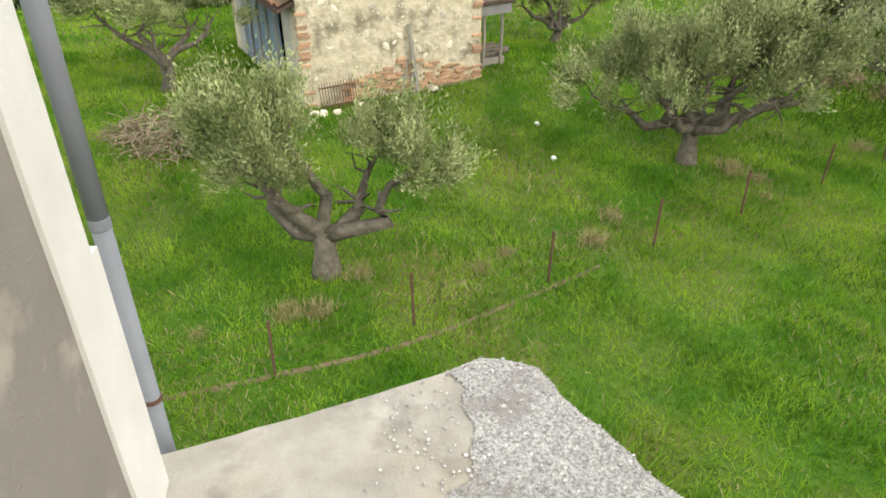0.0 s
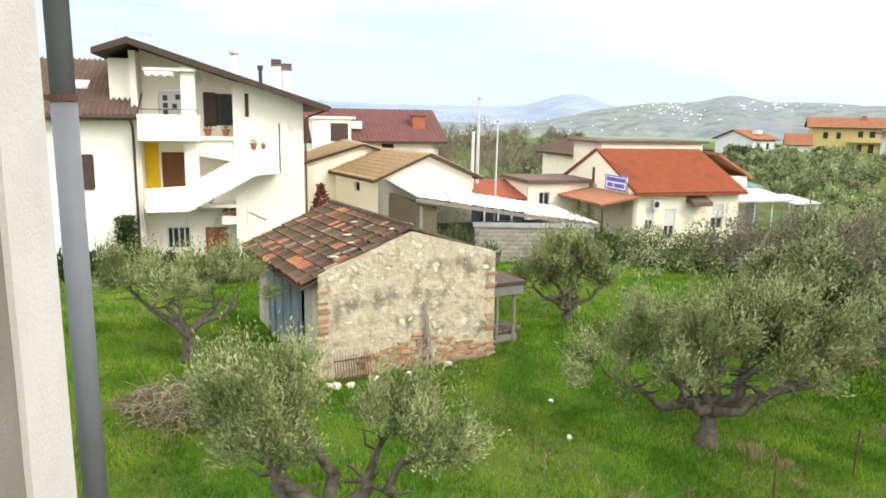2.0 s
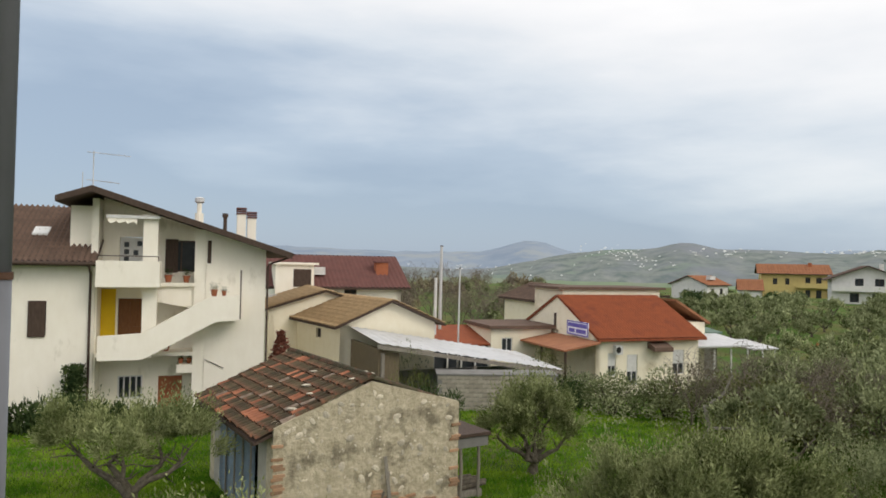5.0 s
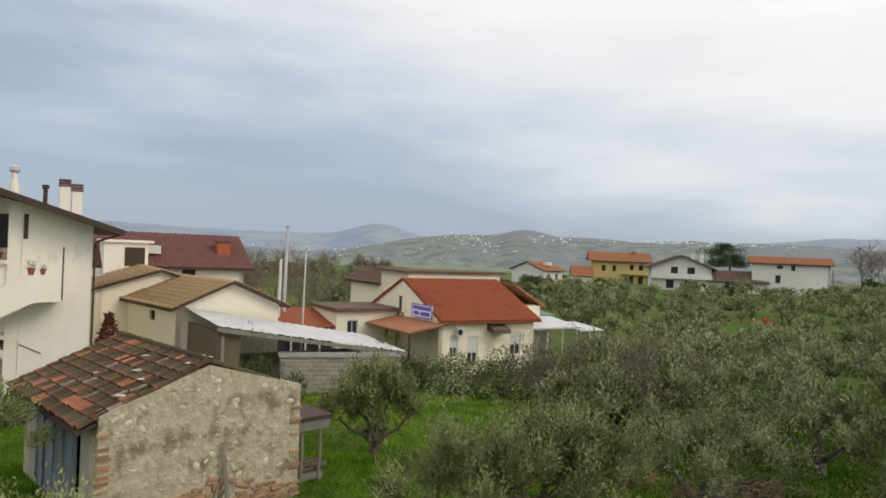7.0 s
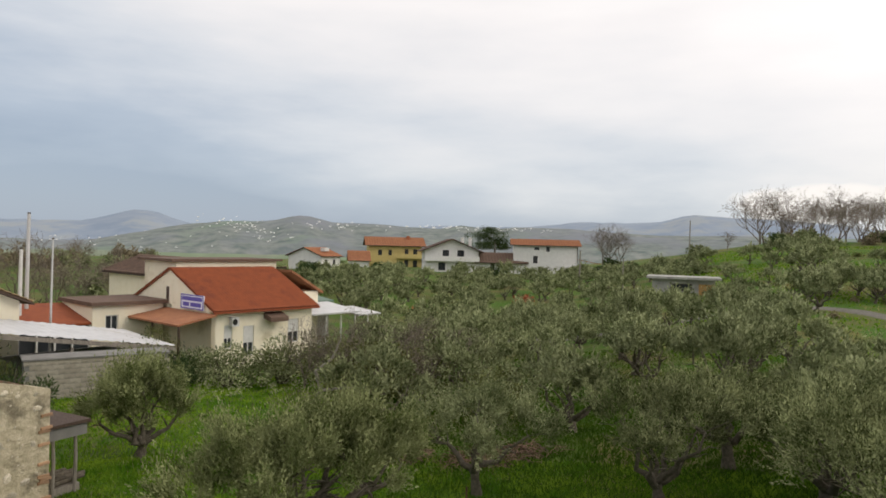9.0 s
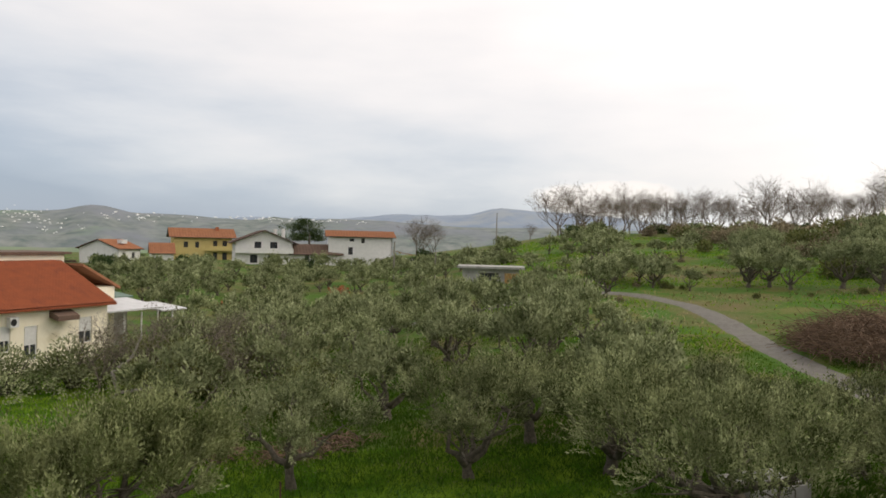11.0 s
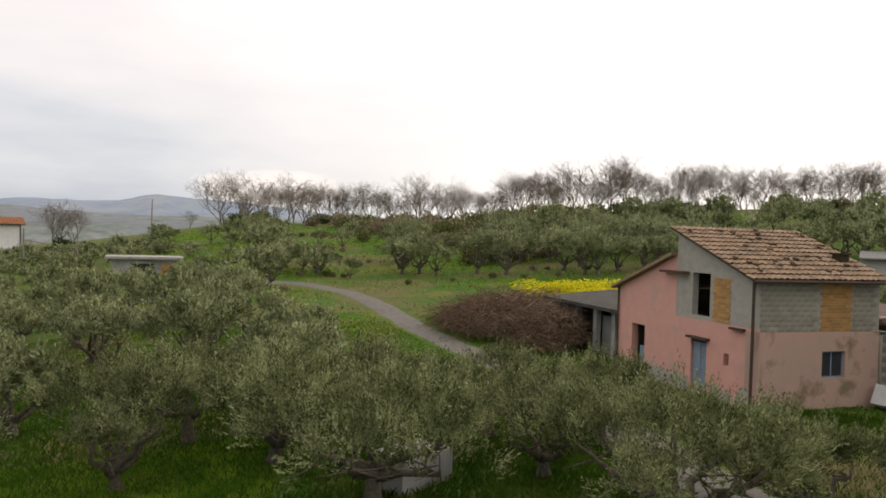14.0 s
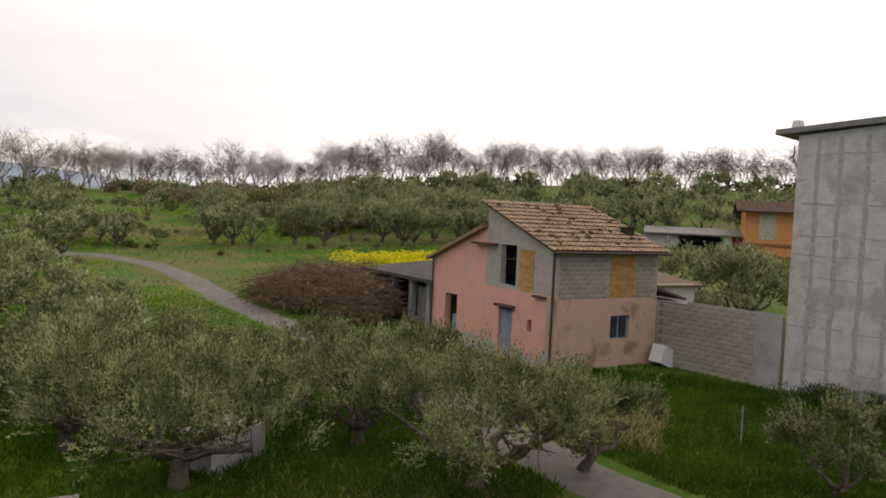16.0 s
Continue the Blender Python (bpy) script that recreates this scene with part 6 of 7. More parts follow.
near_olive(13, -6.79, 16.59, 3.1, 2.3, "vase-shaped olive tree on the mown grass", 2600, 9, 0.09, fork=0.8, trunk_r=0.16,
           lobes=[(-1.5, 0.2, 1.95, 0.75), (-0.6, 0.5, 2.1, 0.75), (0.5, 0.4, 2.1, 0.75), (1.4, 0.0, 1.9, 0.75), (0.1, -0.6, 1.85, 0.65)])
near_olive(14, 3.56, 21.68, 3.1, 1.9, "bushy olive tree behind the hut", 3200, 8, 0.1, trunk_r=0.14, fork=0.5,
           lobes=[(-0.7, 0.0, 1.7, 0.8), (0.6, 0.2, 1.8, 0.85), (0.0, -0.4, 2.1, 0.8), (0.1, 0.4, 1.4, 0.8), (-0.3, -0.3, 1.2, 0.7), (1.1, -0.2, 1.3, 0.6), (-1.1, 0.1, 1.2, 0.6)])
near_olive(15, 11.1, 15.2, 2.9, 2.0, "small olive tree with dark crooked trunk", 1900, 9, 0.09, trunk_r=0.13, mat=M_OLIVE_MID)
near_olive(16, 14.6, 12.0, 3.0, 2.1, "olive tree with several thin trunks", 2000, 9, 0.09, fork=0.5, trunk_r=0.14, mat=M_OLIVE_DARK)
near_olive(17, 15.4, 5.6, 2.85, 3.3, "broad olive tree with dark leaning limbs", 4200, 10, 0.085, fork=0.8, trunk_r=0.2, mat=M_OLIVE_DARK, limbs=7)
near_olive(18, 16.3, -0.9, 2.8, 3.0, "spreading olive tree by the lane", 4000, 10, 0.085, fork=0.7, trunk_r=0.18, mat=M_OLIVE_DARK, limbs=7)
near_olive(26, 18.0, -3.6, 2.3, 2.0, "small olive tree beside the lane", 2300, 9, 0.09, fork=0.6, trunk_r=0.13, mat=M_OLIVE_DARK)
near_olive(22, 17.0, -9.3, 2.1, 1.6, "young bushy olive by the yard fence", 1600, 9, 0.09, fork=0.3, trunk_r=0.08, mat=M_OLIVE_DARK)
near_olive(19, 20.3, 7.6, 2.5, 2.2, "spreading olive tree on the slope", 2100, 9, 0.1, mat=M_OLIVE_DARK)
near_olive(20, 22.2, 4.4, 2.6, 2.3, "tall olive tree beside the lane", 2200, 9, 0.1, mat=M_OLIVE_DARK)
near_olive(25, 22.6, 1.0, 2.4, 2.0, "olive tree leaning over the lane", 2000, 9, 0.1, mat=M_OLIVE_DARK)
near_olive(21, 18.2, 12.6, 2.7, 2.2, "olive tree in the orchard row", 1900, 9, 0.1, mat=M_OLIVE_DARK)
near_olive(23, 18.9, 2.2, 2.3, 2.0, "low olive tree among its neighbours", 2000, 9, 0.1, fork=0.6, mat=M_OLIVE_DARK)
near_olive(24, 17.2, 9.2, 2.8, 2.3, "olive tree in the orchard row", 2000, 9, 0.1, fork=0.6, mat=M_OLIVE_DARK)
# middle distance: a few shapes shared by many trees
MID = [olive_meshes(40 + k, 3.2, 2.25, 700, 6, 0.19, mat=M_OLIVE_MID, trunk_r=0.16, sides=4, wide=0.42, twigs=1, fork=0.55) for k in range(6)]
FAR = [olive_meshes(60 + k, 3.2, 2.2, 300, 4, 0.33, mat=M_OLIVE_MID, trunk_r=0.16, sides=3, wide=0.5, twigs=0, limbs=4, fork=0.6) for k in range(4)]
LANE = [(54, 37.5), (59.8, 33), (57.5, 26), (52, 20.5), (43, 13.6), (36.5, 8), (28, 2.2), (20.5, -1.8)]


def off_lane(x, y, gap=3.2):
    for (a, b), (c, d) in zip(LANE, LANE[1:]):
        t = max(0.0, min(1.0, ((x - a) * (c - a) + (y - b) * (d - b)) / ((c - a) ** 2 + (d - b) ** 2)))
        if math.hypot(x - a - t * (c - a), y - b - t * (d - b)) < gap:
            return False
    return True


rng = random.Random(21)


def orchard():
    n = 0
    for i in range(-7, 44):
        for k in range(-7, 44):
            x = 4.2 * i * 0.82 + 4.2 * k * 0.57 + rng.uniform(-0.9, 0.9)
            y = -4.2 * i * 0.57 + 4.2 * k * 0.82 + rng.uniform(-0.9, 0.9)
            r, az = math.hypot(x, y), math.degrees(math.atan2(x, y))
            if r > 118 or not off_lane(x, y):
                continue
            dense = (22 < az < 49 and 23 < r < 66 and rng.random() < 0.84) or (49 <= az < 60 and 27 < r < 66 and rng.random() < 0.24)
            lower = 59 <= az < 66 and 22 < r < 34 and rng.random() < 0.4
            upper = 16 < az < 47 and 66 <= r < 118 and rng.random() < 0.65
            slope = 47 <= az < 60 and 66 <= r < 110 and rng.random() < 0.13
            if 6 < x < 28 and y > 34 and az < 27:
                continue
            if not (dense or lower or upper or slope):
                continue
            if math.hypot(x - 64, y - 53) < 8 or math.hypot(x - 29, y + 4) < 10:
                continue
            if az > 57 and y < 0.38 * x - 3 and r > 30:
                continue
            if min(math.hypot(x - 50.9, y - 64.4), math.hypot(x - 34.0, y - 58.4)) < 4.5:
                continue
            tr, cr = (MID if r < 52 else FAR)[n % (6 if r < 52 else 4)]
            put_tree("olive_tree", tr, cr, x, y, rng.uniform(0, 360), rng.uniform(0.8, 1.08) if r < 45 else rng.uniform(0.66, 0.92), "grey-green olive tree in the dense orchard", "orchard olives", sz=rng.uniform(0.85, 1.05))
            n += 1
    # scattered olives on the green hillside and below the wood
    for k in range(120):
        az, r = rng.uniform(77, 119), rng.uniform(82, 150)
        x, y = r * math.sin(radians(az)), r * math.cos(radians(az))
        tr, cr = FAR[k % 4]
        put_tree("olive_tree", tr, cr, x, y, rng.uniform(0, 360), rng.uniform(0.85, 1.2), "round olive tree on the hillside", "hillside olives")
    for k in range(46):
        az, r = rng.uniform(69, 93), rng.uniform(74, 108)
        x, y = r * math.sin(radians(az)), r * math.cos(radians(az))
        tr, cr = MID[k % 6]
        put_tree("olive_tree", tr, cr, x, y, rng.uniform(0, 360), rng.uniform(0.95, 1.3), "large olive tree with a dark trunk on the hillside", "hillside olives")
    for k in range(36):
        az, r = rng.uniform(48, 66.5), rng.uniform(52, 132)
        x, y = r * math.sin(radians(az)), r * math.cos(radians(az))
        if off_lane(x, y) and math.hypot(x - 64, y - 53) > 8:
            tr, cr = FAR[k % 4]
            put_tree("olive_tree", tr, cr, x, y, rng.uniform(0, 360), rng.uniform(0.55, 0.85), "round olive tree on the hillside", "hillside olives")
    for x, y, s in ((66, 33, 0.75), (68.5, 33.6, 0.85), (57, 33, 0.9), (62, 38, 0.8), (83, 50, 1.0), (88, 52, 1.1), (80, 46, 1.1), (101, 63, 1), (94, 61, 1)):
        tr, cr = FAR[int(x) % 4]
        put_tree("olive_tree", tr, cr, x, y, x * 40, s, "round olive tree beside the lane", "hillside olives")
    for x, y, s in ((44.5, 32, 1.0), (40, 26, 1.05), (25.2, 18.0, 1.05), (31, 21, 1.0), (24.5, 13.2, 0.95), (30.5, 15, 0.8)):
        tr, cr = MID[int(x) % 6]
        put_tree("olive_tree", tr, cr, x, y, x * 40, s, "olive tree with a dark trunk on the grass", "orchard olives")


orchard()


def bare_tree_mesh(seed, high, depth=5, spread=0.5, name="branches"):
    """A leafless tree: a short trunk, rising limbs from low down and a wide rounded crown of fine twigs."""
    rng2 = random.Random(seed)
    sh = Shape()
    share = (0.1, 0.13, 0.16, 0.2, 0.24, 0.2)

    def grow(p, d, r, lv):
        steps = 3 if lv > 2 else (2 if lv else 1)
        ln = high * share[lv] * rng2.uniform(0.75, 1.2)
        pts, rad = [p], [r]
        for k in range(steps):
            d = (d + Vector((rng2.gauss(0, 0.13), rng2.gauss(0, 0.13), 0.06 if lv > 1 else 0.0))).normalized()
            p = p + d * ln / steps
            pts.append(p)
            rad.append(max(r * (1 - 0.38 * (k + 1) / steps), 0.014 if lv < 2 else 0.024))
        sh.tube([tuple(q) for q in pts], rad, 5 if lv > 3 else 3, cap=False)
        if lv == 0:
            return
        loose = spread + (0.2, 0.16, 0.1, 0.05, 0.0, 0.02)[lv]
        for k in range((0, 3, 3, 3, 4, 4)[lv]):
            u = Vector((rng2.gauss(0, 1), rng2.gauss(0, 1), rng2.gauss(0.05, 0.45))).normalized()
            at = pts[-1] if k < 2 else pts[max(1, len(pts) - 1 - k % 3)]
            grow(at, (d * (1 - loose) + u * loose + Vector((0, 0, 0.1 if lv > 2 else 0.04))).normalized(), rad[-1] * (0.7 if lv > 3 else 0.62), lv - 1)

    grow(Vector((0, 0, -0.3)), Vector((rng2.gauss(0, 0.05), rng2.gauss(0, 0.05), 1)).normalized(), high * 0.019, depth)
    return sh.mesh(name, M_BARE)


M_BROWNLEAF = leaf_material("brown_scrub", (0.17, 0.14, 0.085), (0.34, 0.285, 0.18), 0.3)


def bush_mesh(seed, count, leaf, mat, flat=0.7, lobes=7):
    """A bush of unit radius: leaves on several overlapping lobes."""
    rg = np.random.default_rng(seed)
    c = rg.normal(0, 0.42, (lobes, 3))
    c[:, 2] = np.abs(c[:, 2]) * 0.8 + 0.35
    rad = rg.uniform(0.28, 0.55, lobes)
    k = rg.integers(0, lobes, count)
    u = rg.normal(0, 1, (count, 3))
    u /= np.linalg.norm(u, axis=1)[:, None]
    p = c[k] + u * (rad[k] * rg.uniform(0.55, 1.05, count))[:, None]
    p[:, 2] = np.maximum(p[:, 2] * flat, 0.0)
    return leaf_cloud("leaves", p, rg, leaf, leaf * 0.5, mat, 0.2, u)


FARBUSH = [bush_mesh(31, 620, 0.23, M_OLIVE_MID, 0.8, 12), bush_mesh(32, 620, 0.22, M_SHRUB), bush_mesh(33, 620, 0.23, M_SPRING, 0.85, 12), bush_mesh(34, 620, 0.22, M_BROWNLEAF, 0.8, 12)]
BUSH = [bush_mesh(1, 4200, 0.065, M_SHRUB, lobes=12), bush_mesh(2, 4200, 0.065, M_SPRING, 0.8, 14), bush_mesh(3, 4200, 0.065, M_OLIVE_MID, 0.8, 14), bush_mesh(4, 1200, 0.18, M_SPRING)]


def bush_stems():
    sh = Shape()
    for k in range(7):
        a = k * 0.93
        sh.tube([(0.05 * math.cos(a), 0.05 * math.sin(a), 0), (0.2 * math.cos(a), 0.2 * math.sin(a), 0.35), (0.5 * math.cos(a + 0.3), 0.5 * math.sin(a + 0.3), 0.75)], [0.035, 0.025, 0.01], 4, cap=False)
    return sh.mesh("stem", M_BARK)


BUSH_STEMS = bush_stems()


def put_bush(mesh, x, y, s, label, group, name="bush", sz=1.0, z=None, category="bush"):
    t = new(name, mesh if category != "bush" else None)
    if category == "bush":
        t.empty_display_size = 0.2
        part("stem", BUSH_STEMS, None, t)
        part("foliage", mesh, None, t)
    t.matrix_basis = pose(x, y, (ground_z(x, y) if z is None else z) - 0.05, 0, 0, (x * 37 + y * 91) % 360) @ Matrix.Diagonal((s, s, s * sz, 1))
    return tagged(t, label, category, group)


BARE = [bare_tree_mesh(80 + k, 10.5, 5, 0.4 + 0.03 * (k % 3)) for k in range(7)]


def put_bare(k, x, y, s, rz, label, group="bare wood", sz=1.0):
    ob = new("bare_tree", BARE[k % len(BARE)])
    ob.matrix_basis = pose(x, y, ground_z(x, y), 0, 0, rz) @ Matrix.Diagonal((s, s, s * sz, 1))
    return tagged(ob, label, "tree", group)


for k in range(118):
    az = 55.5 + 66 * (k + rng.uniform(0, 0.9)) / 118
    r = rng.uniform(150, 176)
    s = rng.uniform(0.74, 1.22) * (1.22 if az < 61 or 79 < az < 89 else 1.0)
    put_bare(k, r * math.sin(radians(az)), r * math.cos(radians(az)), s, rng.uniform(0, 360), "leafless oak on the wooded ridge")
for k, x, y, sc in ((3, 118.6, 118.6, 1.1), (0, 117.4, 120.0, 1.0), (4, 120.2, 117.6, 0.95)):
    put_bare(k, x, y, sc, 80 * k + 30, "large leafless tree on the far rise", "lone bare trees")
for k in range(46):
    az, r = rng.uniform(-6, 9), rng.uniform(72, 170)
    put_bush(FARBUSH[k % 2 * 3], r * math.sin(radians(az)), r * math.cos(radians(az)), rng.uniform(1.4, 2.6), "bush in the low ground behind the houses", "valley bushes", sz=1.2) if k % 3 else put_bare(k, r * math.sin(radians(az)), r * math.cos(radians(az)), rng.uniform(0.35, 0.6), k * 47, "small leafless tree in the low ground", "valley trees")
for x, y, s in ((-2.2, 60, 0.7), (1.0, 63, 0.8), (3.2, 61, 0.68), (4.6, 64, 0.6), (122, 90, 0.42)):
    put_bare(int(s * 100), x, y, s, s * 900, "leafless tree behind the houses", "lone bare trees")


for x, y, s in ((11.5, 29.5, 0.36), (13.4, 28.6, 0.4), (15.2, 27.2, 0.38), (16.4, 24.4, 0.36), (12.4, 26.6, 0.3), (17.6, 29.0, 0.4), (14.4, 24.4, 0.3)):
    put_bare(int(x * 7), x, y, s, x * 70, "leafless shrub among the bushes", "thicket shrubs")
rgt = np.random.default_rng(77)
tuft = np.stack([rgt.normal(0, 0.5, 260), rgt.normal(0, 0.5, 260), np.abs(rgt.normal(0, 0.05, 260))], -1)
DRYTUFT = leaf_cloud("dry_weeds", tuft, rgt, 0.95, 0.035, M_BLADE_DRY, 2.2)


for x, y, s, k, sz in ((5.6, 33.0, 1.5, 0, 1.25), (7.2, 33.8, 1.7, 0, 1.1), (6.6, 36.5, 1.3, 1, 1.6), (8.6, 31.5, 1.8, 2, 1.0), (11.0, 31.0, 2.0, 2, 1.0), (13.5, 30.5, 2.0, 1, 1.0), (13.2, 27.2, 2.0, 1, 1.05), (14.5, 25.5, 2.1, 1, 1.0),
                       (17, 28, 2.2, 1, 1.0), (16.6, 22.0, 1.9, 1, 0.9), (18.3, 24.5, 2.0, 2, 1.0), (15.0, 33.5, 1.9, 2, 1), (18, 33, 2, 2, 1)):
    put_bush(BUSH[k], x, y, s * 1.12, "dense untrimmed bush at the orchard edge", "orchard bushes", sz=sz * 0.95)
for k in range(80):
    az, r = rng.uniform(66, 86), rng.uniform(112, 150)
    put_bush(FARBUSH[(0, 3, 3, 2)[k % 4]], r * math.sin(radians(az)), r * math.cos(radians(az)), rng.uniform(1.6, 3.0), "scrubby bush below the wood", "ridge scrub")
for k in range(90):
    az, r = rng.uniform(56, 119), rng.uniform(148, 170)
    put_bush(FARBUSH[(0, 3, 1)[k % 3]], r * math.sin(radians(az)), r * math.cos(radians(az)), rng.uniform(1.4, 2.8), "scrubby bush below the wood", "ridge scrub", sz=0.9)
for k in range(60):
    az, r = rng.uniform(18, 52), rng.uniform(105, 150)
    put_bush(FARBUSH[(0, 1, 0)[k % 3]], r * math.sin(radians(az)), r * math.cos(radians(az)), rng.uniform(1.2, 2.2), "bush on the far rise", "far bushes")
for k in range(110):
    f = rng.random()
    az, r = 67.5 + 13 * f + rng.gauss(0, 1.6), 143 - 52 * f + rng.gauss(0, 5)
    put_bush(FARBUSH[(3, 3, 0, 3, 2)[k % 5]], r * math.sin(radians(az)), r * math.cos(radians(az)), rng.uniform(1.0, 2.3), "brownish scrub along the field edge", "field scrub", sz=0.95)
for k in range(70):
    az, r = rng.uniform(57, 84), rng.uniform(62, 145)
    x, y = r * math.sin(radians(az)), r * math.cos(radians(az))
    if off_lane(x, y, 2.2):
        put_bush(FARBUSH[(2, 3, 2)[k % 3]], x, y, rng.uniform(0.35, 0.7), "low scrubby weeds on the hillside meadow", "meadow weeds", sz=0.9, name="weed_clump")
for k in range(14):
    f = rng.random()
    x, y = -4.6 + 14.2 * f + rng.gauss(0, 0.25), 6.2 + 8.1 * f + rng.gauss(0, 0.3)
    put_bush(DRYTUFT, x, y, rng.uniform(0.14, 0.3), "dry grey weeds along the fence", "fence weeds", sz=1.2, name="dry_weeds", category="weeds")
# hedges and climbers by the white house
for k in range(26):
    s = 0.2 + k * 0.55
    p = house_m @ Vector((2.6 - s, -3.2 + 0.2 * math.sin(k), 0))
    put_bush(FARBUSH[1], p.x, p.y, 0.6, "clipped dark green hedge", "hedge", name="hedge_bush", sz=2.1, category="hedge")
for k in range(5):
    put_bush(FARBUSH[1], -4.65 + k * 0.5, 31.4 + k * 0.16, 0.6, "clipped dark green hedge", "hedge", name="hedge_bush", sz=2.6, category="hedge")
p = house_m @ Vector((-7.5, -0.75, -0.95))
rgi = np.random.default_rng(15)
iv = np.stack([rgi.uniform(-0.42, 0.42, 2600), rgi.uniform(-0.3, 0.3, 2600), rgi.uniform(0, 2.75, 2600)], -1)
put_bush(leaf_cloud("ivy", iv, rgi, 0.14, 0.1, M_SHRUB, 0.0), p.x, p.y, 1.0, "ivy climbing the house corner", "ivy", name="ivy", z=p.z, category="ivy")
for x, y in ((25.5, -15.5), (24.6, -16.6), (26.6, -13.6), (23.2, -16.0)):
    put_bush(BUSH[0], x, y, 1.2, "dark weeds at the foot of the grey house", "weeds", sz=0.9)
for x, y, sc in ((40.5, -15.5, 1.3), (44, -17.5, 1.2), (39, -12.6, 0.8), (47, -14.5, 1.2), (50, -19.5, 1.2)):
    put_tree("olive_tree", *MID[int(x) % 6], x, y, x * 33, sc, "olive tree in the garden behind the wall", "garden olives")
put_bush(bush_mesh(5, 900, 0.06, M_SPRING, lobes=12), -0.31, 28.55, 1.15, "sparse leafy young tree beside the shed", "saplings", name="sapling", sz=2.9, category="tree")
put_bush(BUSH[0], 0.00, 27.45, 1.4, "dark bush beside the shed", "saplings", sz=1.6)
put_bush(BUSH[0], 1.2, 60.5, 2.3, "dark evergreen behind the houses", "evergreens", sz=1.25)
rgc = np.random.default_rng(9)
hz = rgc.random(2600) ** 1.4
an = rgc.uniform(0, 2 * np.pi, 2600)
rad = (1 - hz) * (0.95 + 0.2 * np.sin(an * 3 + hz * 7)) * rgc.uniform(0.8, 1.05, 2600) + 0.03
cone = leaf_cloud("conifer", np.stack([np.cos(an) * rad, np.sin(an) * rad, hz * 4.2], -1), rgc, 0.16, 0.09,
                  material("rusty_cypress", (0.2, 0.07, 0.045), (0.13, 0.045, 0.03), 3.0, 0.9, 0.0, per="island", spread=0.4), 0.8)
put_bush(cone, -5.75, 28.49, 1.25, "small reddish brown ornamental conifer", "conifer", name="conifer", sz=0.78, category="tree")
# Stand-in leaf mounds for small red things of unknown kind in the orchard
RUSTY = bush_mesh(41, 420, 0.2, M_TERRACOTTA)
for x, y, sc in ((51.9, 65.9, 1.5), (35.0, 60.4, 1.2)):
    put_bush(RUSTY, x, y, sc, "small rust-red thing among the olives, shaped as a leafy mound", "red shrubs", sz=1.3)
# pine on the far rise
pt = thing("umbrella_pine", 93.6, 130.2, ground_z(93.6, 130.2), 0, "dark umbrella pine between the far houses", "tree")
part("trunk", Shape().tube([(0, 0, -0.3), (0.2, 0, 3.0), (0.5, 0.2, 6.5)], [0.35, 0.28, 0.15], 8), M_BARK, pt)
for dx, dz, s in ((-2.0, 4.6, 3.6), (1.8, 5.6, 3.8), (3.2, 4.6, 2.8), (-0.4, 7.0, 3.6), (1.0, 8.4, 2.8)):
    part("crown", BUSH[0], None, pt, at=pose(dx, 0.3 * dz, dz, 0, 0, 70 * dx) @ Matrix.Diagonal((s, s, s * 0.75, 1)))
# yellow flowering patch behind the stable
put_bush(bush_mesh(12, 5000, 0.1, M_YELLOW, lobes=16), 59, 3.6, 3.3, "bank of bright yellow wild flowers", "wild flowers", name="flower_bank", sz=0.55, category="flowers")
put_bush(bush_mesh(13, 5000, 0.1, M_YELLOW, lobes=16), 60.5, 7.4, 3.0, "bank of bright yellow wild flowers", "wild flowers", name="flower_bank", sz=0.52, category="flowers")


def stick_heap(name, seed, x, y, sx, sy, sz, count, r, mat, label, category, z=None):
    """A heap of crossing dry stems."""
    rg = random.Random(seed)
    sh = Shape()
    for k in range(count):
        a = rg.uniform(0, 6.283)
        u = math.sqrt(rg.random())
        px, py = math.cos(a) * u * sx, math.sin(a) * u * sy
        top = sz * math.sqrt(max(0.02, 1 - u * u)) * (0.75 + 0.25 * math.sin(px * 2.1) * math.cos(py * 1.7))
        pz = top * rg.uniform(0.25, 1.0)
        d = Vector((rg.gauss(0, 1), rg.gauss(0, 1), rg.gauss(0, 0.35))).normalized() * rg.uniform(0.35, 0.9) * max(sx, sy) * 0.42
        p = Vector((px, py, pz))
        q = p + d
        q.z = max(0.02, min(q.z, sz * 1.05))
        m = (p + q) / 2 + Vector((0, 0, 0.12 * d.length))
        sh.tube([tuple(p), tuple(m), tuple(q)], [r, r * 0.9, r * 0.5], 3, cap=False)
    return solo(name, sh, mat, label, category, kind="stuff", at=pose(x, y, ground_z(x, y) if z is None else z))


stick_heap("bramble_thicket", 1, 47.0, 8.8, 6.3, 4.4, 2.5, 4200, 0.02, M_BRAMBLE, "large heap of dry reddish brown bramble", "bramble")
stick_heap("bramble_thicket", 2, 41.9, 5.4, 3.6, 2.3, 3.3, 2000, 0.02, M_BRAMBLE, "dry reddish brown bramble over the stable", "bramble")
stick_heap("brushwood_pile", 3, -5.37, 13.60, 1.75, 1.0, 0.95, 800, 0.012, M_BRUSH, "pile of cut olive brushwood on the grass", "brushwood")
stick_heap("brushwood_pile", 4, 8.5, 19.5, 1.3, 0.9, 0.6, 400, 0.012, M_BRUSH, "pile of dead brushwood under the bushes", "brushwood")
stick_heap("brushwood_pile", 5, 13.6, 17.6, 2.2, 0.9, 0.3, 500, 0.012, M_BRAMBLE, "flat heap of reddish prunings in the grass", "brushwood")
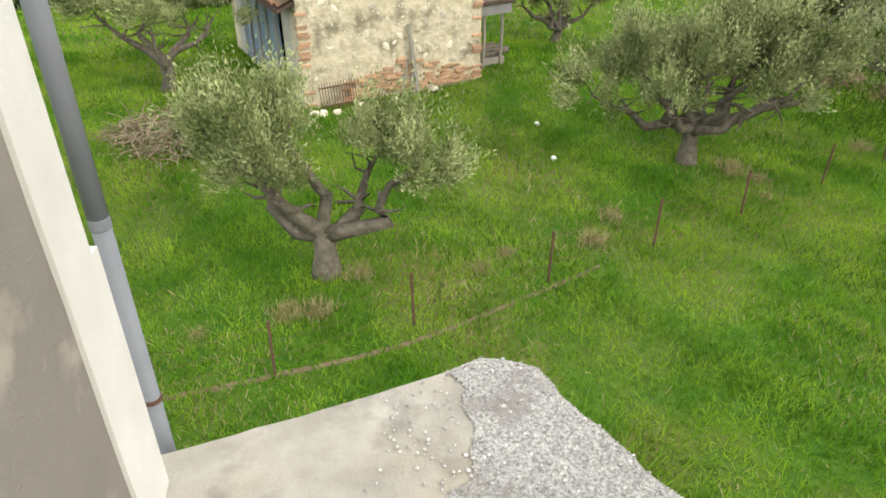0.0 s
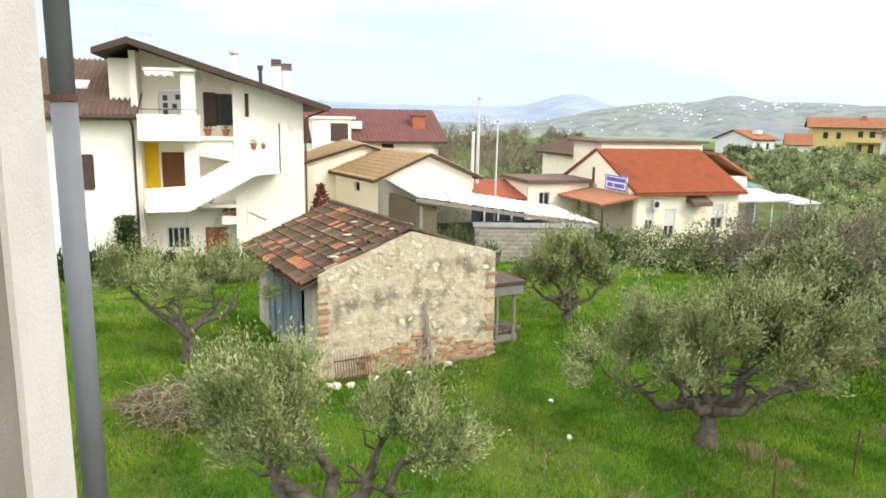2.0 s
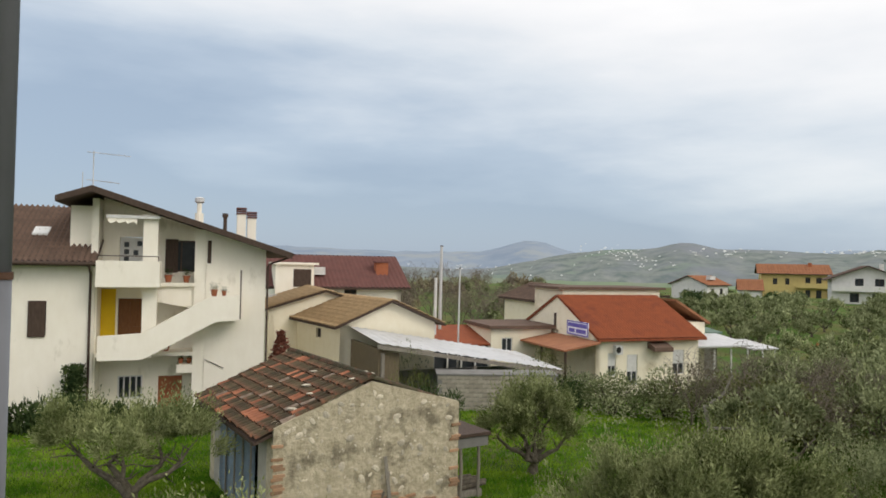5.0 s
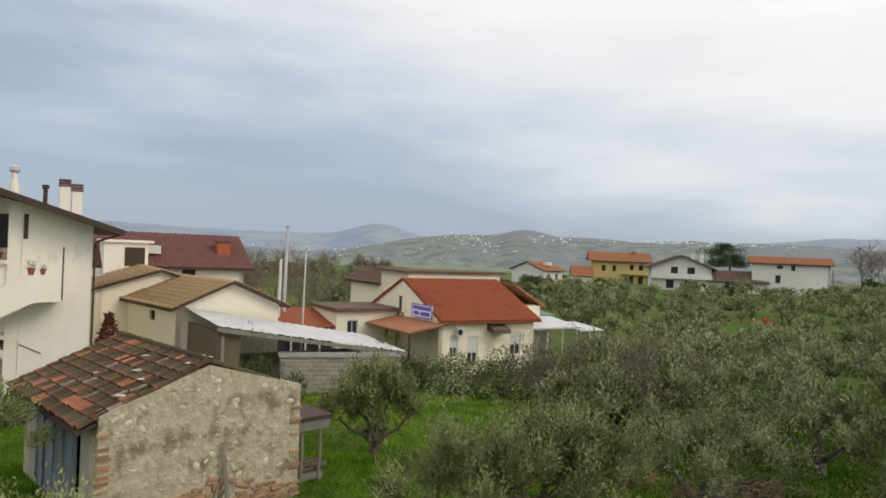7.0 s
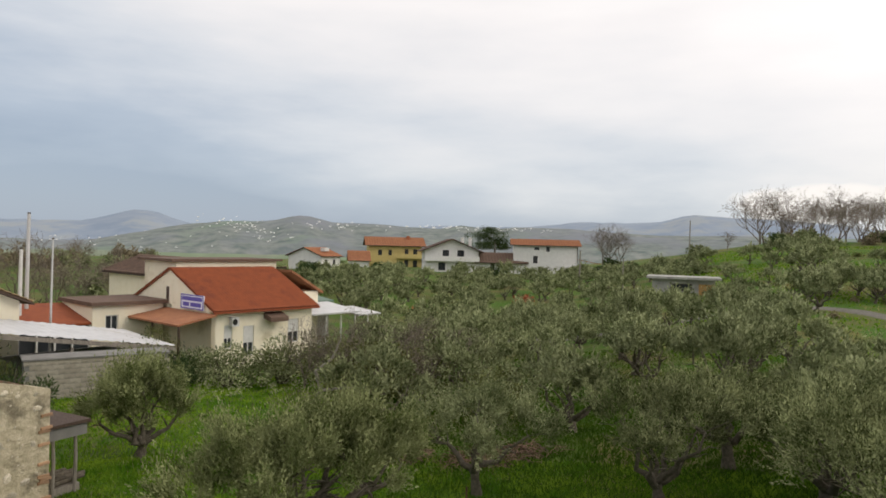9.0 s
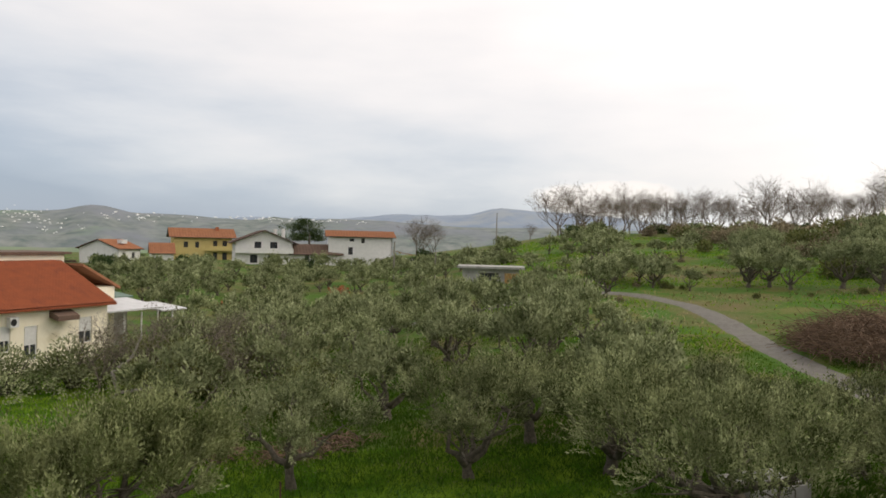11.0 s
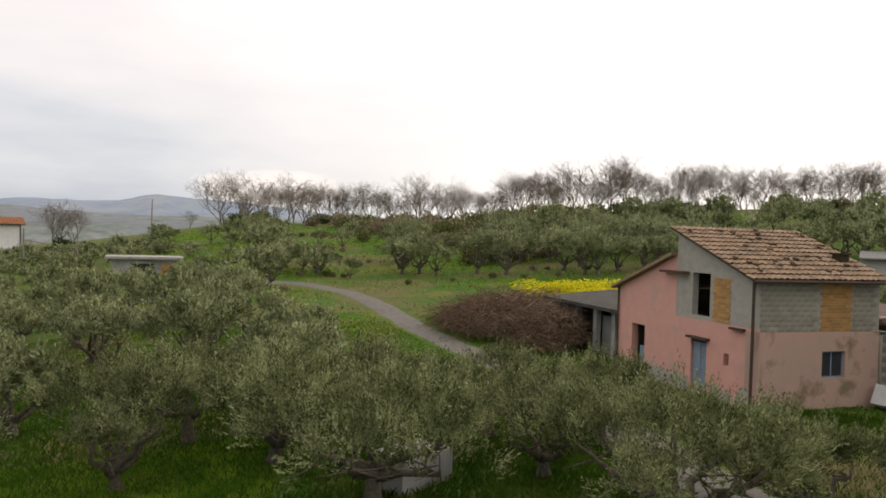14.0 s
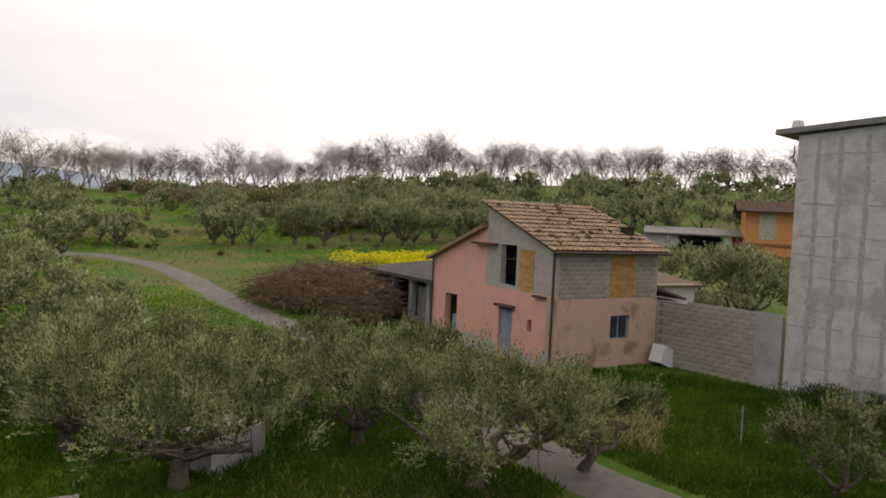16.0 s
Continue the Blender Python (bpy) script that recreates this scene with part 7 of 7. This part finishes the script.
stick_heap("brushwood_pile", 6, 10.6, 18.8, 1.1, 0.8, 0.6, 400, 0.012, M_BRAMBLE, "heap of reddish prunings in the grass", "brushwood")
lf = np.random.default_rng(9)
pp = np.stack([lf.normal(-4.55, 0.75, 3200), lf.normal(13.3, 0.5, 3200), np.abs(lf.normal(0.3, 0.35, 3200)) - 0.15], -1)
solo("olive_prunings", leaf_cloud("olive_prunings", pp, lf, 0.1, 0.035, M_OLIVE_MID), M_OLIVE, "leafy olive prunings on the brushwood pile", "prunings", kind="stuff")
# pollarded vine stump by the lane and pale bent limbs in the orchard
solo("pruned_tree", bare_tree_mesh(140, 3.6, 3, 0.75, "pruned_tree"), M_BARE, "dark pruned tree beside the lane", "tree", at=pose(33.0, 7.6, ground_z(33, 7.6)))
solo("dead_limb", Shape().tube([(0, 0, 0.2), (0.5, 0.1, 1.1), (0.3, 0.1, 1.8), (0.9, 0.2, 2.3), (1.2, 0.1, 3.0)], [0.09, 0.08, 0.07, 0.05, 0.02], 7).tube([(0.5, 0.1, 1.1), (1.5, 0.0, 1.25), (2.2, 0.1, 1.2)], [0.06, 0.05, 0.03], 6), M_GREYWOOD,
     "pale bare broken limb among the bushes", "branch", at=pose(9.6, 24.2, ground_z(9.6, 24.2), 0, 0, -30))


# ---- poles and fence ----
def utility_pole(x, y, high, label, r=0.11, arms=True, z=None, mat=None):
    t = thing("utility_pole", x, y, ground_z(x, y) if z is None else z, 0, label, "pole", "utility poles")
    part("shaft", Shape().tube([(0, 0, -0.2), (0.02, 0, high * 0.5), (0.05, 0, high)], [r, r * 0.85, r * 0.65], 10), mat or M_METAL, t)
    part("cap", Shape().tube([(0.05, 0, high), (0.05, 0, high + 0.06)], r * 0.75, 10), M_DARKWOOD, t)
    return t


utility_pole(0.95, 44.16, 8.1, "tall grey utility pole leaning slightly", 0.13)
utility_pole(0.61, 42.86, 6.2, "pale concrete post beside the tall pole", 0.13, mat=M_FRAMEWHITE)
utility_pole(1.90, 38.87, 6.8, "slim grey metal post", 0.06)
utility_pole(71.5, 77.5, 5.6, "wooden pole above the orchard", 0.14, mat=M_GREYWOOD)
utility_pole(67.0, 64.5, 4.6, "slim pole above the orchard", 0.1, mat=M_GREYWOOD)
utility_pole(118.0, 96.0, 7.0, "distant pole on the rise", 0.14, mat=M_GREYWOOD)
fence = thing("wire_fence", 0, 0, 0, 0, "rusty stakes with sagging wire across the meadow", "fence")
stakes = [(-4.39, 5.41), (-2.01, 6.43), (-0.23, 7.57), (1.85, 8.77), (3.82, 9.93), (5.75, 11.11), (7.81, 12.38), (9.73, 13.64)]
for k, (x, y) in enumerate(stakes):
    part("stake", Shape().tube([(x, y, ground_z(x, y) - 0.1), (x + 0.03 * math.sin(k * 2.3), y, ground_z(x, y) + 0.95)], 0.022, 6), M_RUST, fence)
for (a, b), (c, d) in zip(stakes, stakes[1:]):
    for z in (0.35, 0.6, 0.85):
        part("wire", Shape().tube([(a, b, ground_z(a, b) + z), ((a + c) / 2, (b + d) / 2, ground_z((a + c) / 2, (b + d) / 2) + z - 0.05), (c, d, ground_z(c, d) + z)], 0.003, 3, cap=False), M_RUST, fence)
fence2 = thing("roadside_fence", 0, 0, 0, 0, "thin posts with wire beside the farmhouse yard", "fence")
stakes2 = [(24.5, -4.6), (22.6, -6.6), (20.8, -8.6), (19.2, -10.8)]
for x, y in stakes2:
    part("stake", Shape().tube([(x, y, -0.1), (x, y, 1.15)], 0.025, 6), M_GREYWOOD, fence2)
for (a, b), (c, d) in zip(stakes2, stakes2[1:]):
    part("wire", Shape().tube([(a, b, 0.9), (c, d, 0.9)], 0.004, 3, cap=False), M_RUST, fence2)
for k, (x, y) in enumerate(((2.49, 13.27), (2.32, 15.07))):
    bm = bmesh.new()
    bmesh.ops.create_icosphere(bm, subdivisions=2, radius=0.06)
    for v in bm.verts:
        v.co *= 1 + 0.4 * noise.noise(v.co * 14 + Vector((k * 3, 0, 0)))
    me = bpy.data.meshes.new("rag")
    bm.to_mesh(me)
    bm.free()
    me.materials.append(M_FRAMEWHITE)
    solo("plastic_scrap", me, None, "scrap of white plastic in the grass", "scrap", "litter", at=pose(x, y, ground_z(x, y) + 0.06))
ci = thing("concrete_cistern", 17.2, 5.3, 0, -25, "grey concrete cistern behind an olive trunk", "cistern")
part("tank", Shape().box(-0.9, 0.9, -0.6, 0.6, -0.1, 0.85), M_CONCRETE, ci)
part("lid", Shape().box(-0.35, 0.3, -0.3, 0.3, 0.85, 0.93), M_CONCRETE_DARK, ci)
solo("stone_step", Shape().box(-0.5, 0.5, -0.2, 0.2, 0, 0.15), M_CONCRETE, "flat pale stone slab lying in the grass", "stone", at=pose(14.0, 7.6, 0, 0, 0, -60))


# ---- villages on the far hills ----
def villages():
    rg = random.Random(17)
    v = Shape()
    for az, el, spread_a, spread_e, n in ((15.2, 1.2, 0.9, 0.3, 24), (17.5, 0.3, 1.0, 0.35, 16), (14.0, 0.9, 2.0, 0.5, 12), (23.0, 1.25, 2.2, 0.15, 24), (31.5, 1.35, 3.5, 0.1, 40), (36.5, 1.3, 2.0, 0.1, 24), (2.5, -0.35, 4.0, 0.22, 30), (18, 0.5, 4.5, 0.5, 12)):
        for k in range(n):
            a, e = az + rg.gauss(0, spread_a), el + rg.gauss(0, spread_e)
            r = 2030.0
            s = rg.uniform(0.8, 2.2)
            x, y, z = r * math.sin(radians(a)), r * math.cos(radians(a)), 6 + r * math.tan(radians(e))
            v.box(x - s, x + s, y - 3, y + 3, z - s * 0.5, z + s * rg.uniform(0.3, 0.8))
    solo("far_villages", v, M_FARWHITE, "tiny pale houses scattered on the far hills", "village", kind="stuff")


villages()


# ---- grass ----
def grass(name, seed, count, area, blade, width, mat, label, keep=None, lean=1.0):
    rg = np.random.default_rng(seed)
    r = np.sqrt(rg.uniform(area[0] ** 2, area[1] ** 2, count))
    a = np.radians(rg.uniform(area[2], area[3], count))
    p = np.stack([r * np.sin(a), r * np.cos(a)], -1)
    if keep is not None:
        p = p[keep(p[:, 0], p[:, 1], rg)]
    clear = np.ones(len(p), bool)
    track = LANE + [(16, -5), (11, -10.5), (6, -19)]
    for (a0, b0), (c0, d0) in zip(track, track[1:]):
        f = np.clip(((p[:, 0] - a0) * (c0 - a0) + (p[:, 1] - b0) * (d0 - b0)) / ((c0 - a0) ** 2 + (d0 - b0) ** 2), 0, 1)
        clear &= np.hypot(p[:, 0] - a0 - f * (c0 - a0), p[:, 1] - b0 - f * (d0 - b0)) > 1.35
    p = p[clear]
    n = len(p)
    z = height(p[:, 0], p[:, 1])
    base = np.stack([p[:, 0], p[:, 1], z - 0.01], -1)
    t = rg.uniform(0, 2 * np.pi, n)
    h = blade * rg.uniform(0.45, 1.35, n)
    side = np.stack([np.cos(t), np.sin(t), np.zeros(n)], -1) * (width * 0.5)
    ln = rg.normal(0, lean, (n, 2)) * h[:, None]
    mid = base + np.stack([ln[:, 0] * 0.3, ln[:, 1] * 0.3, h * 0.6], -1)
    tip = base + np.stack([ln[:, 0], ln[:, 1], h * 0.95], -1)
    v = np.stack([base - side, base + side, mid + side * 0.7, tip, mid - side * 0.7], 1)[:, [0, 1, 2, 3, 4]].reshape(-1, 3)
    o = np.arange(n)[:, None] * 5
    q = o + np.array([[0, 1, 2, 4]])
    me = quick_mesh(name, v, q, mat)
    return tagged(new(name, me), label, "grass", kind="stuff")


def soft_edge(x, y, rg):
    az = np.degrees(np.arctan2(x, y))
    return rg.random(len(x)) < np.clip((az - 58) / 16, 0, 1) * np.clip((27 - np.hypot(x, y)) / 6, 0, 1)


def soft_west(x, y, rg):
    az, r = np.degrees(np.arctan2(x, y)), np.hypot(x, y)
    return rg.random(len(x)) < np.clip((az - 22) / 12, 0, 1) * np.clip((36 - r) / 8, 0, 1) * np.clip((r - 17) / 4, 0, 1)


def patchy(scale, seed, low):
    def keep(x, y, rg):
        n = np.sin(x * scale + seed) * np.cos(y * scale * 1.2 - seed) + 0.6 * np.sin(x * scale * 2.3 + y * scale * 1.9 + seed)
        return n + rg.normal(0, 0.35, len(x)) > low
    return keep


grass("meadow_grass", 1, 260000, (4, 22, -35, 62), 0.13, 0.016, M_BLADE, "lush green meadow grass")
grass("tall_grass", 2, 70000, (4, 22, -32, 60), 0.28, 0.015, M_BLADE, "taller green grass tufts", patchy(1.7, 1.0, 0.4))
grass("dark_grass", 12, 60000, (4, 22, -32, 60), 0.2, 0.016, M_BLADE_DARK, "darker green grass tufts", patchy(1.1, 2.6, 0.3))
grass("dry_grass", 3, 42000, (4, 22, -32, 60), 0.17, 0.012, M_BLADE_DRY, "dry straw-coloured grass among the green", patchy(0.6, 4.0, 0.4))
grass("far_meadow_grass", 13, 90000, (20, 37, -38, 24), 0.16, 0.035, M_BLADE, "green meadow grass beyond the hut")
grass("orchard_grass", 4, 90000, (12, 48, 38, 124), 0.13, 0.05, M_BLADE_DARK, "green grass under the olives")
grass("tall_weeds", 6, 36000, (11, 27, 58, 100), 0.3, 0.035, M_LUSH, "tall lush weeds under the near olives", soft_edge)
# Added weeds: their dark colour puts in the shade between orchard trees.
grass("orchard_weeds", 11, 46000, (17, 36, 20, 62), 0.24, 0.035, M_LUSH, "added dark weeds standing in for shade and dark ground between the orchard trees", soft_west)
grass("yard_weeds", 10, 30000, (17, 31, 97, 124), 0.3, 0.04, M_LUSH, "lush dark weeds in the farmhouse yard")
grass("hill_green_grass", 14, 90000, (44, 145, 50, 98), 0.24, 0.11, M_BLADE, "fresh green grass on the hillside", patchy(0.13, 3.3, 0.1))
grass("hill_dry_grass", 7, 18000, (52, 140, 56, 92), 0.22, 0.1, M_BLADE_DRY, "dry yellow grass patches on the hillside", patchy(0.16, 2.0, 0.55))
grass("hill_brown_grass", 8, 14000, (48, 145, 52, 96), 0.26, 0.1, M_SCRUBBLADE, "brown dead grass on the hillside", patchy(0.11, 5.0, 0.6))
grass("yard_grass", 5, 3500, (20, 25.5, 100, 107), 0.5, 0.02, M_BLADE_DRY, "dry reeds and straw beside the yard fence", patchy(0.6, 2.0, 0.2))
